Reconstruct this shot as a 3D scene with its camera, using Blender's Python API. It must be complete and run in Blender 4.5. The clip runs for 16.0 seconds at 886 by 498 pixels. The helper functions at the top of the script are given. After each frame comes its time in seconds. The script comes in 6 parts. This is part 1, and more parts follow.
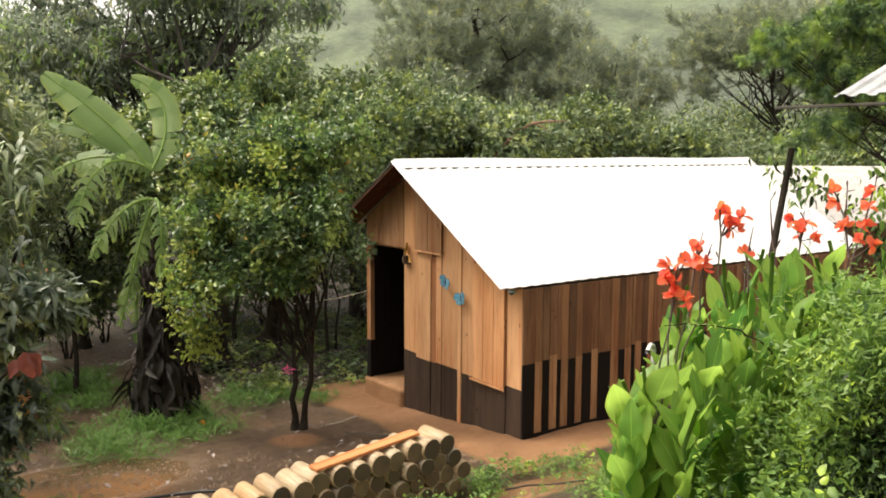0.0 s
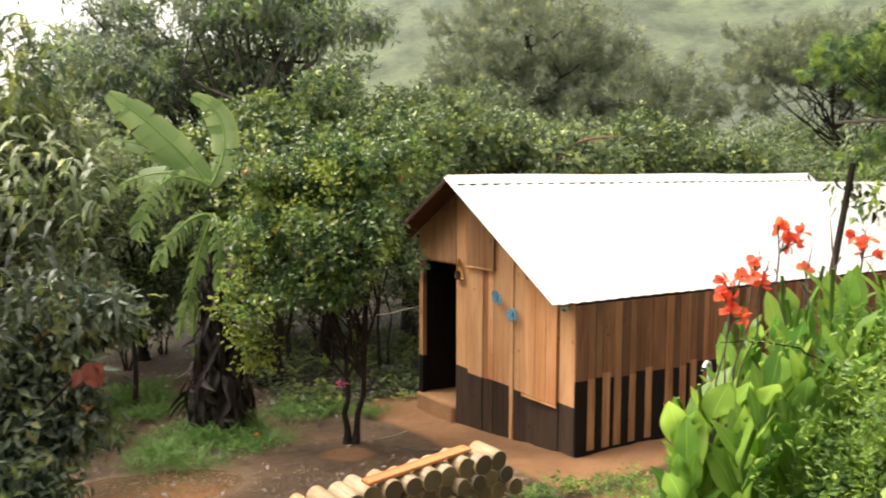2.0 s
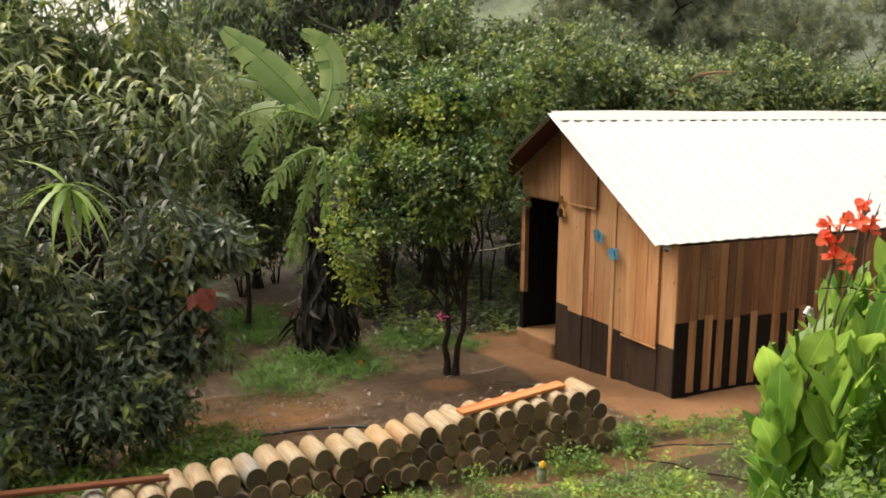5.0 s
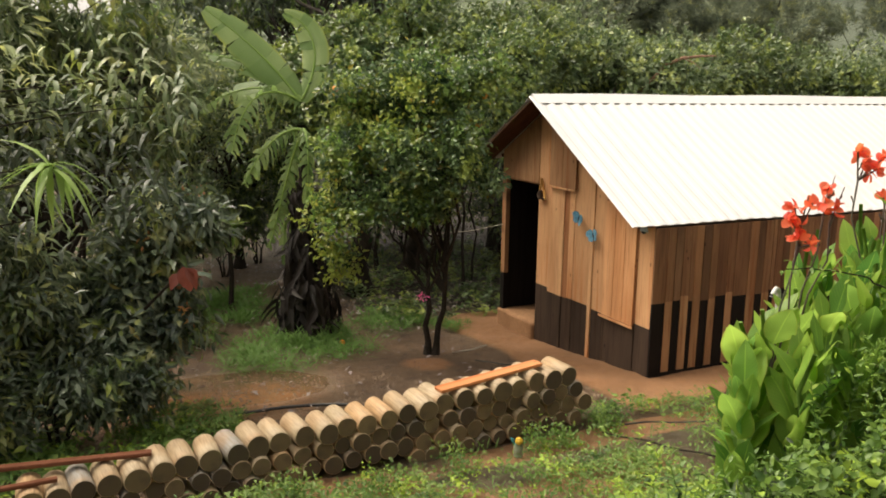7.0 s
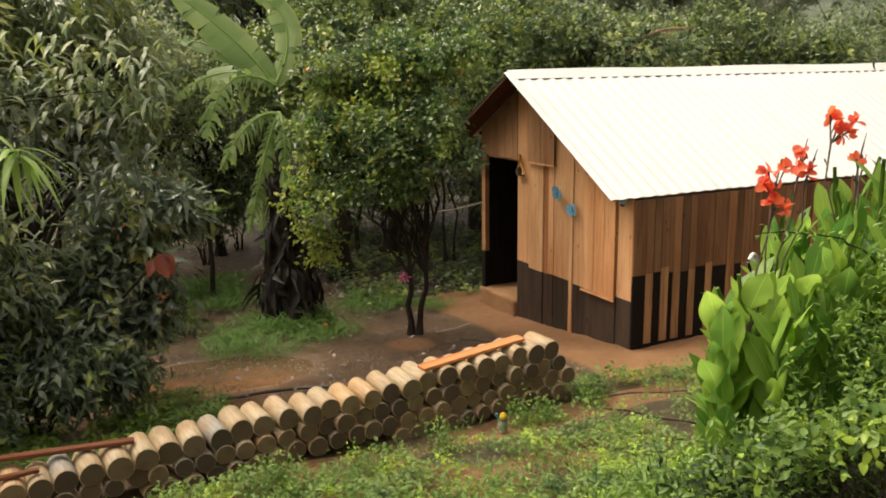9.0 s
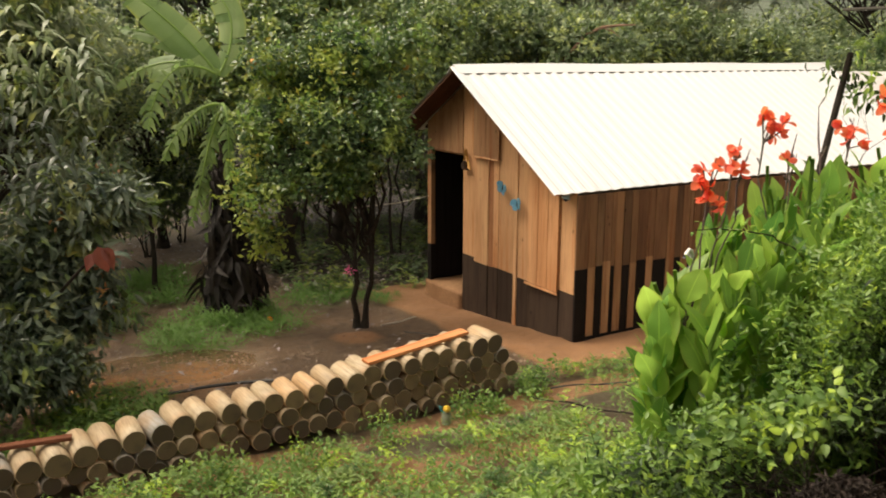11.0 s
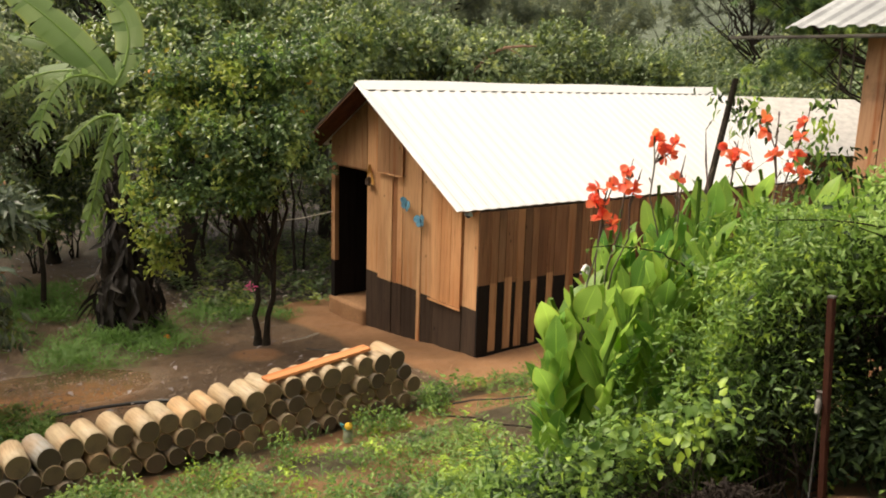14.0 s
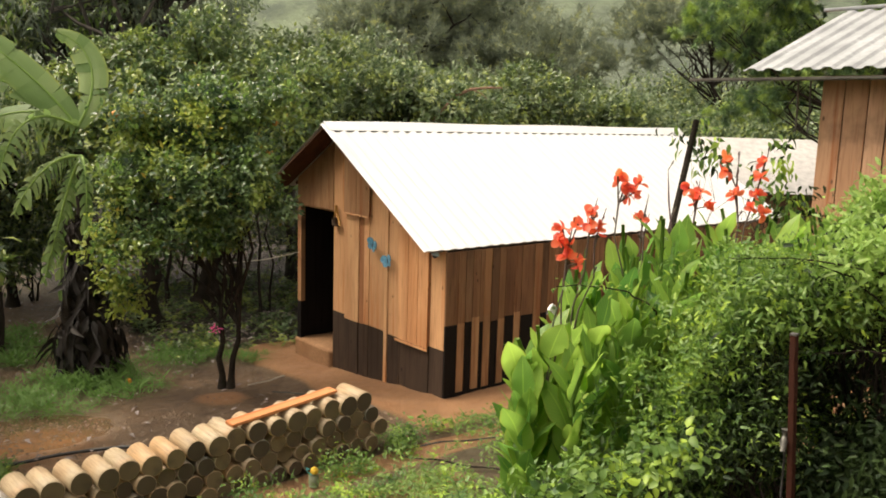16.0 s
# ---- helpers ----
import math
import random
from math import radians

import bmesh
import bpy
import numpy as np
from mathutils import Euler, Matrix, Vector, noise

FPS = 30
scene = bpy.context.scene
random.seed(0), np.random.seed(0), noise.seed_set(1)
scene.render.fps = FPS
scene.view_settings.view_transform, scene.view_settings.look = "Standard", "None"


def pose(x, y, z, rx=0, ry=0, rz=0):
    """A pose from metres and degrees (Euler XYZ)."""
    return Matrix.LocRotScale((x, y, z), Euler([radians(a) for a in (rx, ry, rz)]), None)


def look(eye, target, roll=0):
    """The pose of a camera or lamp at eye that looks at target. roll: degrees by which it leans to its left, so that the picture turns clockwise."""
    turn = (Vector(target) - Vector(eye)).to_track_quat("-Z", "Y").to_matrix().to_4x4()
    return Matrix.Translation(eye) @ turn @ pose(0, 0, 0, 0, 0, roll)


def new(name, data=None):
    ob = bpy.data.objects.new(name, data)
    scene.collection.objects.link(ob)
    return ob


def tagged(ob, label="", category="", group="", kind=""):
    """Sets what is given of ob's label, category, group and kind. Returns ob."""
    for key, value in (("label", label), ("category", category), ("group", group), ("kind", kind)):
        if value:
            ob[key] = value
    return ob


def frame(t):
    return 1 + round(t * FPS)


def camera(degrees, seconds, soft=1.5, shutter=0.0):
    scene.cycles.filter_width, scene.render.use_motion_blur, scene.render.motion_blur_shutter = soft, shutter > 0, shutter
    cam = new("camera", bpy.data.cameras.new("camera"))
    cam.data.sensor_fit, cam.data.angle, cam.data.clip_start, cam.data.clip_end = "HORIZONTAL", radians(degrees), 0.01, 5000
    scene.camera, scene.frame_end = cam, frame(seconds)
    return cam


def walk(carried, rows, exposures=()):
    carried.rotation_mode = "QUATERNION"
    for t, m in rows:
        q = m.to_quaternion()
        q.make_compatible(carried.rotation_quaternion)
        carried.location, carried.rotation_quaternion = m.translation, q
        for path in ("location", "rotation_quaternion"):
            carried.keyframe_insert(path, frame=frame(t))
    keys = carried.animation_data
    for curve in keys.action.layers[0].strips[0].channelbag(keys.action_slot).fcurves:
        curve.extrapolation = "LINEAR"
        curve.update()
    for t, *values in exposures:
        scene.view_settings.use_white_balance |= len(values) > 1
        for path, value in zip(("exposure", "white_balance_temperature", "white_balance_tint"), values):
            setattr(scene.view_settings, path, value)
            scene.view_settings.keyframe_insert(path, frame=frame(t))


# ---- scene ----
cam = camera(54.6, 16.0, 1.8, 0.5)

PATH = [
    (0, (-6.072, -6.993, 3.217), (-4.919, -5.375, 2.983), 0.3),
    (0.5, (-6.078, -6.995, 3.207), (-4.926, -5.374, 2.987), 0.2),
    (1, (-6.082, -6.995, 3.2), (-4.935, -5.369, 2.994), 0.2),
    (1.5, (-6.09, -6.992, 3.195), (-4.964, -5.351, 2.997), 0.2),
    (2, (-6.094, -7.009, 3.208), (-5.039, -5.321, 3.012), 0.2),
    (2.5, (-6.089, -7.006, 3.218), (-5.14, -5.258, 3.01), -0.0),
    (3, (-6.081, -7.003, 3.222), (-5.217, -5.214, 2.993), 0.2),
    (3.5, (-6.065, -6.994, 3.218), (-5.238, -5.191, 2.967), 0.3),
    (4, (-6.029, -7.02, 3.209), (-5.214, -5.217, 2.916), 0.5),
    (4.2, (-6.025, -7.035, 3.21), (-5.211, -5.234, 2.899), 0.2),
    (6.5, (-6.059, -7.21, 3.233), (-5.215, -5.434, 2.865), 1.0),
    (7, (-6.046, -7.224, 3.233), (-5.193, -5.456, 2.846), 0.9),
    (7.5, (-6.041, -7.226, 3.204), (-5.181, -5.467, 2.797), 0.5),
    (8, (-6.019, -7.228, 3.181), (-5.157, -5.474, 2.756), -0.2),
    (10.3, (-5.988, -7.252, 3.199), (-5.073, -5.524, 2.779), -0.8),
    (10.5, (-5.988, -7.261, 3.204), (-5.057, -5.543, 2.78), -0.5),
    (11, (-5.984, -7.274, 3.213), (-4.998, -5.592, 2.768), 0.2),
    (11.5, (-5.98, -7.274, 3.21), (-4.944, -5.626, 2.752), 0.8),
    (12, (-5.981, -7.264, 3.203), (-4.908, -5.642, 2.738), 1.2),
    (12.5, (-5.98, -7.279, 3.207), (-4.88, -5.676, 2.739), 1.4),
    (13, (-5.977, -7.292, 3.199), (-4.853, -5.702, 2.743), 1.7),
    (13.5, (-5.974, -7.304, 3.216), (-4.827, -5.724, 2.78), 1.7),
    (14, (-5.962, -7.3, 3.216), (-4.79, -5.731, 2.811), 1.7),
    (14.5, (-5.954, -7.296, 3.22), (-4.754, -5.742, 2.838), 1.7),
    (15, (-5.933, -7.298, 3.219), (-4.712, -5.755, 2.864), 1.5),
    (15.5, (-5.922, -7.304, 3.216), (-4.69, -5.763, 2.887), 1.6),
    (16, (-5.941, -7.296, 3.218), (-4.702, -5.757, 2.906), 1.7),
]
walk(cam, [(t, look(eye, aim, roll)) for t, eye, aim, roll in PATH],
     [(0, 1.28, 7300, 12), (1.5, 1.37, 7300, 12), (3.2, 1.36, 7300, 12), (4.2, 1.08, 7400, 12), (7.0, 0.93, 7600, 12), (12.0, 0.93, 7900, 12), (16.0, 1.06, 7600, 12)])

# ---------------------------------------------------------------- light
world = bpy.data.worlds.new("overcast_sky")
scene.world = world
world.use_nodes = True
wn = world.node_tree
wn.nodes.clear()
sky = wn.nodes.new("ShaderNodeTexSky")
sky.sky_type = "NISHITA"
sky.sun_disc = False
sky.sun_elevation = radians(59)
sky.sun_rotation = radians(-47)
sky.air_density, sky.dust_density, sky.ozone_density = 1.0, 4.0, 1.0
grey = wn.nodes.new("ShaderNodeHueSaturation")
grey.inputs["Saturation"].default_value = 0.12
back = wn.nodes.new("ShaderNodeBackground")
back.inputs["Strength"].default_value = 0.15
wout = wn.nodes.new("ShaderNodeOutputWorld")
wn.links.new(sky.outputs[0], grey.inputs["Color"])
wn.links.new(grey.outputs[0], back.inputs["Color"])
wn.links.new(back.outputs[0], wout.inputs["Surface"])

sun_data = bpy.data.lights.new("sun", "SUN")
sun_data.energy, sun_data.angle, sun_data.color = 1.9, radians(48), (1.0, 0.95, 0.86)
sun = new("sun", sun_data)
sun.matrix_basis = look((-6, 5.8, 14.2), (0, 0, 0))


# ---------------------------------------------------------------- materials
def mix_colour(nt, fac, a, b):
    m = nt.nodes.new("ShaderNodeMix")
    m.data_type = "RGBA"
    for sock, v in ((m.inputs["Factor"], fac), (m.inputs["A"], a), (m.inputs["B"], b)):
        sock = {"Factor": m.inputs[0], "A": m.inputs[6], "B": m.inputs[7]}[sock.name]
        if hasattr(v, "links"):
            nt.links.new(v, sock)
        else:
            sock.default_value = v if isinstance(v, float) else (*v, 1.0)
    return m.outputs[2]


def noise_out(nt, vec, scale, detail=4.0, rough=0.55):
    n = nt.nodes.new("ShaderNodeTexNoise")
    n.inputs["Scale"].default_value, n.inputs["Detail"].default_value = scale, detail
    n.inputs["Roughness"].default_value = rough
    nt.links.new(vec, n.inputs["Vector"])
    return n.outputs["Fac"]


def ramp(nt, fac, lo, hi):
    r = nt.nodes.new("ShaderNodeMapRange")
    r.inputs["From Min"].default_value, r.inputs["From Max"].default_value = lo, hi
    nt.links.new(fac, r.inputs["Value"])
    return r.outputs["Result"]


def stretched(nt, vec, scale):
    m = nt.nodes.new("ShaderNodeMapping")
    m.inputs["Scale"].default_value = scale
    nt.links.new(vec, m.inputs["Vector"])
    return m.outputs["Vector"]


def begin(name, rough=0.7, metal=0.0):
    m = bpy.data.materials.new(name)
    m.use_nodes = True
    nt = m.node_tree
    p = nt.nodes["Principled BSDF"]
    p.inputs["Roughness"].default_value, p.inputs["Metallic"].default_value = rough, metal
    return m, nt, p


def bump(nt, p, height, strength, dist=0.01):
    b = nt.nodes.new("ShaderNodeBump")
    b.inputs["Strength"].default_value, b.inputs["Distance"].default_value = strength, dist
    nt.links.new(height, b.inputs["Height"])
    nt.links.new(b.outputs["Normal"], p.inputs["Normal"])


def coords(nt, which="Object"):
    return nt.nodes.new("ShaderNodeTexCoord").outputs[which]


def plain(name, a, b, rough=0.7, scale=8.0, metal=0.0, relief=0.3):
    """Two colours mixed by coarse and fine noise, with fine relief."""
    m, nt, p = begin(name, rough, metal)
    p.inputs["Specular IOR Level"].default_value = 0.5 if rough < 0.6 else 0.12
    v = coords(nt)
    big, fine = noise_out(nt, v, scale), noise_out(nt, v, scale * 9)
    c = mix_colour(nt, ramp(nt, big, 0.3, 0.7), a, b)
    c = mix_colour(nt, ramp(nt, fine, 0.35, 0.8), c, tuple(0.6 * k for k in a))
    nt.links.new(c, p.inputs["Base Color"])
    bump(nt, p, fine, relief, 0.006)
    return m


def wood(name, a, b, dark, rough=0.65, axis=2, weather=0.0):
    """Sawn wood: grain along one axis, knots, a tone of its own for each board."""
    m, nt, p = begin(name, rough)
    p.inputs["Specular IOR Level"].default_value = 0.12
    info = nt.nodes.new("ShaderNodeObjectInfo").outputs["Random"]
    v = nt.nodes.new("ShaderNodeVectorMath")
    v.operation = "ADD"
    shift = nt.nodes.new("ShaderNodeCombineXYZ")
    mul = nt.nodes.new("ShaderNodeMath")
    mul.operation = "MULTIPLY"
    mul.inputs[1].default_value = 37.0
    nt.links.new(info, mul.inputs[0])
    for s in shift.inputs:
        nt.links.new(mul.outputs[0], s)
    nt.links.new(coords(nt), v.inputs[0])
    nt.links.new(shift.outputs[0], v.inputs[1])
    sc = [14.0, 14.0, 14.0]
    sc[axis] = 0.9
    grain = noise_out(nt, stretched(nt, v.outputs[0], sc), 3.0, 6.0, 0.65)
    sc = [2.4, 2.4, 2.4]
    sc[axis] = 0.5
    broad = noise_out(nt, stretched(nt, v.outputs[0], sc), 1.6, 3.0)
    knot = nt.nodes.new("ShaderNodeTexVoronoi")
    sc = [1.3, 1.3, 1.3]
    sc[axis] = 0.7
    nt.links.new(stretched(nt, v.outputs[0], sc), knot.inputs["Vector"])
    c = mix_colour(nt, info, a, b)
    c = mix_colour(nt, ramp(nt, broad, 0.35, 0.75), c, dark)
    c = mix_colour(nt, ramp(nt, grain, 0.5, 0.88), c, tuple(0.55 * k for k in dark))
    sc = [9.0, 9.0, 9.0]
    sc[axis] = 0.35
    streak = noise_out(nt, stretched(nt, v.outputs[0], sc), 1.7, 3.0, 0.6)
    c = mix_colour(nt, ramp(nt, streak, 0.56, 0.7), c, (dark[0] * 0.95, dark[1] * 0.72, dark[2] * 0.6))
    c = mix_colour(nt, ramp(nt, knot.outputs["Distance"], 0.1, 0.05), c, tuple(0.42 * k for k in dark))
    if weather:
        stain = noise_out(nt, coords(nt, "Object"), 1.3, 5.0)
        c = mix_colour(nt, ramp(nt, stain, 0.62 - weather * 0.3, 0.75), c, (0.05, 0.033, 0.022))
    nt.links.new(c, p.inputs["Base Color"])
    bump(nt, p, grain, 0.35, 0.004)
    return m


def leaf(name, a, b, c2, rough=0.42, glow=0.3, tips=0.0, veins=0.0, flush=0.0):
    """Leaf: every leaf has its own tone, whole twigs may carry young paler leaves, some light passes through it."""
    m, nt, p = begin(name, rough)
    each = nt.nodes.new("ShaderNodeMath")
    each.operation = "ADD"
    nt.links.new(nt.nodes.new("ShaderNodeNewGeometry").outputs["Random Per Island"], each.inputs[0])
    nt.links.new(nt.nodes.new("ShaderNodeObjectInfo").outputs["Random"], each.inputs[1])
    wrap = nt.nodes.new("ShaderNodeMath")
    wrap.operation = "FRACT"
    nt.links.new(each.outputs[0], wrap.inputs[0])
    isl = wrap.outputs[0]
    big = noise_out(nt, coords(nt), 1.1, 3.0)
    a, b, c2 = ((1.25 * q[0], 1.28 * q[1], 1.6 * q[2]) for q in (a, b, c2))
    c = mix_colour(nt, isl, a, b)
    c = mix_colour(nt, ramp(nt, big, 0.4, 0.75), c, c2)
    if flush:
        twig = noise_out(nt, coords(nt), 3.4, 2.0, 0.5)
        c = mix_colour(nt, ramp(nt, twig, 0.62 - 0.12 * flush, 0.68 - 0.08 * flush), c, (1.5 * b[0] + 0.02, 1.42 * b[1], 0.9 * b[2]))
        c = mix_colour(nt, ramp(nt, twig, 0.42, 0.34), c, (0.6 * a[0], 0.66 * a[1], 0.7 * a[2]))
    if tips:
        c = mix_colour(nt, ramp(nt, isl, 1.0 - tips, 1.0 - tips + 0.02), c, (0.36, 0.27, 0.04))
    if veins:
        uv = nt.nodes.new("ShaderNodeSeparateXYZ")
        nt.links.new(coords(nt, "UV"), uv.inputs[0])
        wave = nt.nodes.new("ShaderNodeMath")
        wave.operation = "MULTIPLY_ADD"
        nt.links.new(uv.outputs[1], wave.inputs[0])
        wave.inputs[1].default_value = veins
        slant = nt.nodes.new("ShaderNodeMath")
        slant.operation = "MULTIPLY"
        nt.links.new(uv.outputs[0], slant.inputs[0])
        slant.inputs[1].default_value = -0.22 * veins
        nt.links.new(slant.outputs[0], wave.inputs[2])
        sine = nt.nodes.new("ShaderNodeMath")
        sine.operation = "SINE"
        nt.links.new(wave.outputs[0], sine.inputs[0])
        c = mix_colour(nt, ramp(nt, sine.outputs[0], 0.3, 14.0), c, tuple(1.7 * q for q in b))
        c = mix_colour(nt, ramp(nt, uv.outputs[0], 0.06, -0.04), c, tuple(1.3 * q for q in b))
        if b[1] > b[0]:
            rim = nt.nodes.new("ShaderNodeMath")
            rim.operation = "MULTIPLY"
            nt.links.new(ramp(nt, uv.outputs[0], 0.82, 1.0), rim.inputs[0])
            nt.links.new(isl, rim.inputs[1])
            c = mix_colour(nt, rim.outputs[0], c, (0.36, 0.42, 0.08))
        bump(nt, p, sine.outputs[0], 0.02 if veins < 200 else 0.25, 0.003 if veins < 200 else 0.012)
    nt.links.new(c, p.inputs["Base Color"])
    t = nt.nodes.new("ShaderNodeBsdfTranslucent")
    nt.links.new(c, t.inputs["Color"])
    mx = nt.nodes.new("ShaderNodeMixShader")
    mx.inputs[0].default_value = glow + 0.1
    nt.links.new(p.outputs[0], mx.inputs[1])
    nt.links.new(t.outputs[0], mx.inputs[2])
    nt.links.new(mx.outputs[0], nt.nodes["Material Output"].inputs["Surface"])
    return m


M_BOARD = wood("sawn_pine", (0.76, 0.465, 0.255), (0.63, 0.35, 0.18), (0.53, 0.275, 0.135))
M_BOARD_RED = wood("reddish_pine", (0.46, 0.215, 0.105), (0.38, 0.17, 0.08), (0.28, 0.115, 0.052))
# darker pine, its tone partly the shade below the gable roof
M_BOARD_DIM = wood("dim_brown_pine", (0.43, 0.245, 0.13), (0.33, 0.182, 0.094), (0.25, 0.125, 0.064), weather=0.15)
M_BOARD_PALE = wood("orange_pine", (0.73, 0.405, 0.21), (0.62, 0.31, 0.145), (0.5, 0.225, 0.1))
M_BOARD_UMBER = wood("weathered_pine", (0.24, 0.14, 0.08), (0.125, 0.07, 0.041), (0.095, 0.052, 0.03), weather=0.4)
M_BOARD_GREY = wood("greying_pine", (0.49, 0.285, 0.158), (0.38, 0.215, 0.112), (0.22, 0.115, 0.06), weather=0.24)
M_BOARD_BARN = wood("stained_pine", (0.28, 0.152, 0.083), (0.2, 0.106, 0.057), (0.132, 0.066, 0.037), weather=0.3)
M_BOARD_MID = wood("mid_brown_pine", (0.33, 0.183, 0.1), (0.25, 0.136, 0.072), (0.165, 0.087, 0.047), weather=0.28)
# dark paint on the wall feet; indoors it stands for the unlit room
M_BOARD_DARK = wood("dark_paint_unlit_wood", (0.011, 0.009, 0.0085), (0.016, 0.012, 0.011), (0.008, 0.007, 0.007), 0.6)
M_BOARD_BROWN = wood("brown_stained_wood", (0.10, 0.066, 0.047), (0.062, 0.042, 0.031), (0.036, 0.025, 0.019), 0.6)
M_RAFTER = wood("red_brown_wood", (0.12, 0.055, 0.034), (0.09, 0.042, 0.027), (0.06, 0.028, 0.018), axis=1)
M_PLANK = wood("fresh_orange_plank", (0.60, 0.27, 0.125), (0.54, 0.23, 0.10), (0.42, 0.16, 0.065), 0.55, axis=0)
M_PLANK_OLD = wood("red_brown_plank", (0.19, 0.075, 0.042), (0.16, 0.062, 0.035), (0.11, 0.043, 0.024), 0.5, axis=0)
M_HUT = wood("hut_boards", (0.56, 0.335, 0.21), (0.45, 0.255, 0.15), (0.33, 0.175, 0.1), weather=0.22)
def roof_material():
    m, nt, p = begin("white_metal_sheet", 0.4)
    v = coords(nt)
    c = mix_colour(nt, ramp(nt, noise_out(nt, v, 1.2), 0.3, 0.7), (0.62, 0.63, 0.628), (0.57, 0.58, 0.578))
    nt.links.new(c, p.inputs["Base Color"])
    bump(nt, p, noise_out(nt, v, 5.0), 0.05, 0.01)
    return m


M_ROOF = roof_material()
M_ZINC = plain("galvanised_sheet", (0.47, 0.485, 0.49), (0.25, 0.26, 0.265), 0.45, 2.4, 0.4, 0.15)
M_PINKROOF = plain("faded_roof_sheet", (0.50, 0.485, 0.465), (0.45, 0.43, 0.41), 0.55, 0.8, 0.0, 0.05)
M_POLE = plain("weathered_grey_wood", (0.46, 0.41, 0.34), (0.34, 0.3, 0.25), 0.7, 6.0, 0.0, 0.3)
M_GUTTER = plain("dull_gutter_wood", (0.13, 0.12, 0.1), (0.05, 0.046, 0.04), 0.7, 6.0, 0.0, 0.3)
M_DEAD = plain("dead_reddish_wood", (0.27, 0.16, 0.11), (0.2, 0.115, 0.08), 0.8, 6.0, 0.0, 0.3)
M_STEP = plain("clay_plaster", (0.36, 0.2, 0.108), (0.27, 0.145, 0.076), 0.8, 3.0, 0.0, 0.4)
M_CLOD = leaf("earth_clod", (0.15, 0.10, 0.052), (0.24, 0.165, 0.085), (0.10, 0.066, 0.035), 0.7, -0.1)
M_BARK = plain("dark_bark", (0.022, 0.017, 0.013), (0.048, 0.039, 0.03), 0.85, 6.0, 0.0, 1.0)
M_BARK_GREY = plain("grey_bark", (0.06, 0.052, 0.045), (0.11, 0.1, 0.085), 0.85, 5.0, 0.0, 0.8)
M_STRAW = leaf("dry_leaf_skirt", (0.022, 0.017, 0.011), (0.01, 0.008, 0.006), (0.034, 0.025, 0.016), 0.7, 0.05)
M_HEAP = leaf("rotting_leaf", (0.03, 0.019, 0.011), (0.012, 0.008, 0.006), (0.04, 0.022, 0.012), 0.8, 0.0)
M_RUST = plain("rusty_steel", (0.06, 0.02, 0.012), (0.034, 0.014, 0.01), 0.7, 12.0, 0.2, 0.4)
M_TAP = plain("dull_tap_metal", (0.14, 0.135, 0.12), (0.09, 0.085, 0.075), 0.45, 14.0, 0.4, 0.2)
M_HOSE = plain("black_hose", (0.015, 0.014, 0.013), (0.03, 0.028, 0.026), 0.45, 9.0, 0.0, 0.1)
M_BLUE = plain("blue_metal_wing", (0.04, 0.24, 0.42), (0.3, 0.62, 0.78), 0.3, 34.0, 0.0, 0.1)
M_BLACK = plain("black_edge", (0.012, 0.014, 0.02), (0.03, 0.03, 0.04), 0.4, 14.0, 0.0, 0.1)
M_YELLOW = plain("yellow_plastic", (0.75, 0.48, 0.05), (0.62, 0.38, 0.04), 0.4, 14.0, 0.0, 0.1)
M_CLEAR = plain("grey_green_plastic", (0.16, 0.19, 0.12), (0.22, 0.24, 0.17), 0.3, 14.0, 0.0, 0.1)
M_CYAN = plain("cyan_string", (0.03, 0.42, 0.48), (0.04, 0.5, 0.55), 0.5, 14.0, 0.0, 0.1)
M_ROPE = plain("pale_cord", (0.45, 0.42, 0.33), (0.55, 0.52, 0.42), 0.7, 14.0, 0.0, 0.1)
M_ENAMEL = plain("grey_green_enamel", (0.36, 0.46, 0.46), (0.28, 0.37, 0.38), 0.35, 14.0, 0.0, 0.1)
M_WHITE = plain("white_plastic", (0.62, 0.62, 0.60), (0.5, 0.5, 0.48), 0.45, 9.0, 0.0, 0.1)
M_ORANGE = plain("orange_peel", (0.78, 0.26, 0.02), (0.70, 0.33, 0.03), 0.45, 9.0, 0.0, 0.2)
M_STRAWFRAME = wood("yellow_bamboo", (0.6, 0.36, 0.1), (0.55, 0.32, 0.09), (0.4, 0.2, 0.06))

L_CITRUS = leaf("citrus_leaf", (0.03, 0.062, 0.022), (0.125, 0.185, 0.054), (0.066, 0.115, 0.034), 0.24, 0.25, 0.02, 0.0, 0.75)
L_YELLOWISH = leaf("yellow_green_leaf", (0.2, 0.26, 0.035), (0.30, 0.31, 0.05), (0.15, 0.22, 0.03), 0.42, 0.35, 0.05)
L_MASS = leaf("orchard_leaf", (0.045, 0.08, 0.022), (0.135, 0.185, 0.05), (0.07, 0.11, 0.03), 0.32, 0.2, 0.008, 0.0, 0.8)
# the pale tone also stands for mist on the farther trees
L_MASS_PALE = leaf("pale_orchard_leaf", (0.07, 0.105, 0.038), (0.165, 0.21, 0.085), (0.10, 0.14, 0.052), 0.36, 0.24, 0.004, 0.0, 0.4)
# lightened and greyed to carry some haze in the leaf colour
L_MANGO = leaf("mango_leaf", (0.105, 0.135, 0.075), (0.19, 0.225, 0.125), (0.14, 0.17, 0.09), 0.28, 0.34, 0.0, 0.0, 0.3)
L_MANGO_NEW = leaf("young_mango_leaf", (0.17, 0.27, 0.055), (0.26, 0.36, 0.08), (0.15, 0.24, 0.05), 0.4, 0.35)
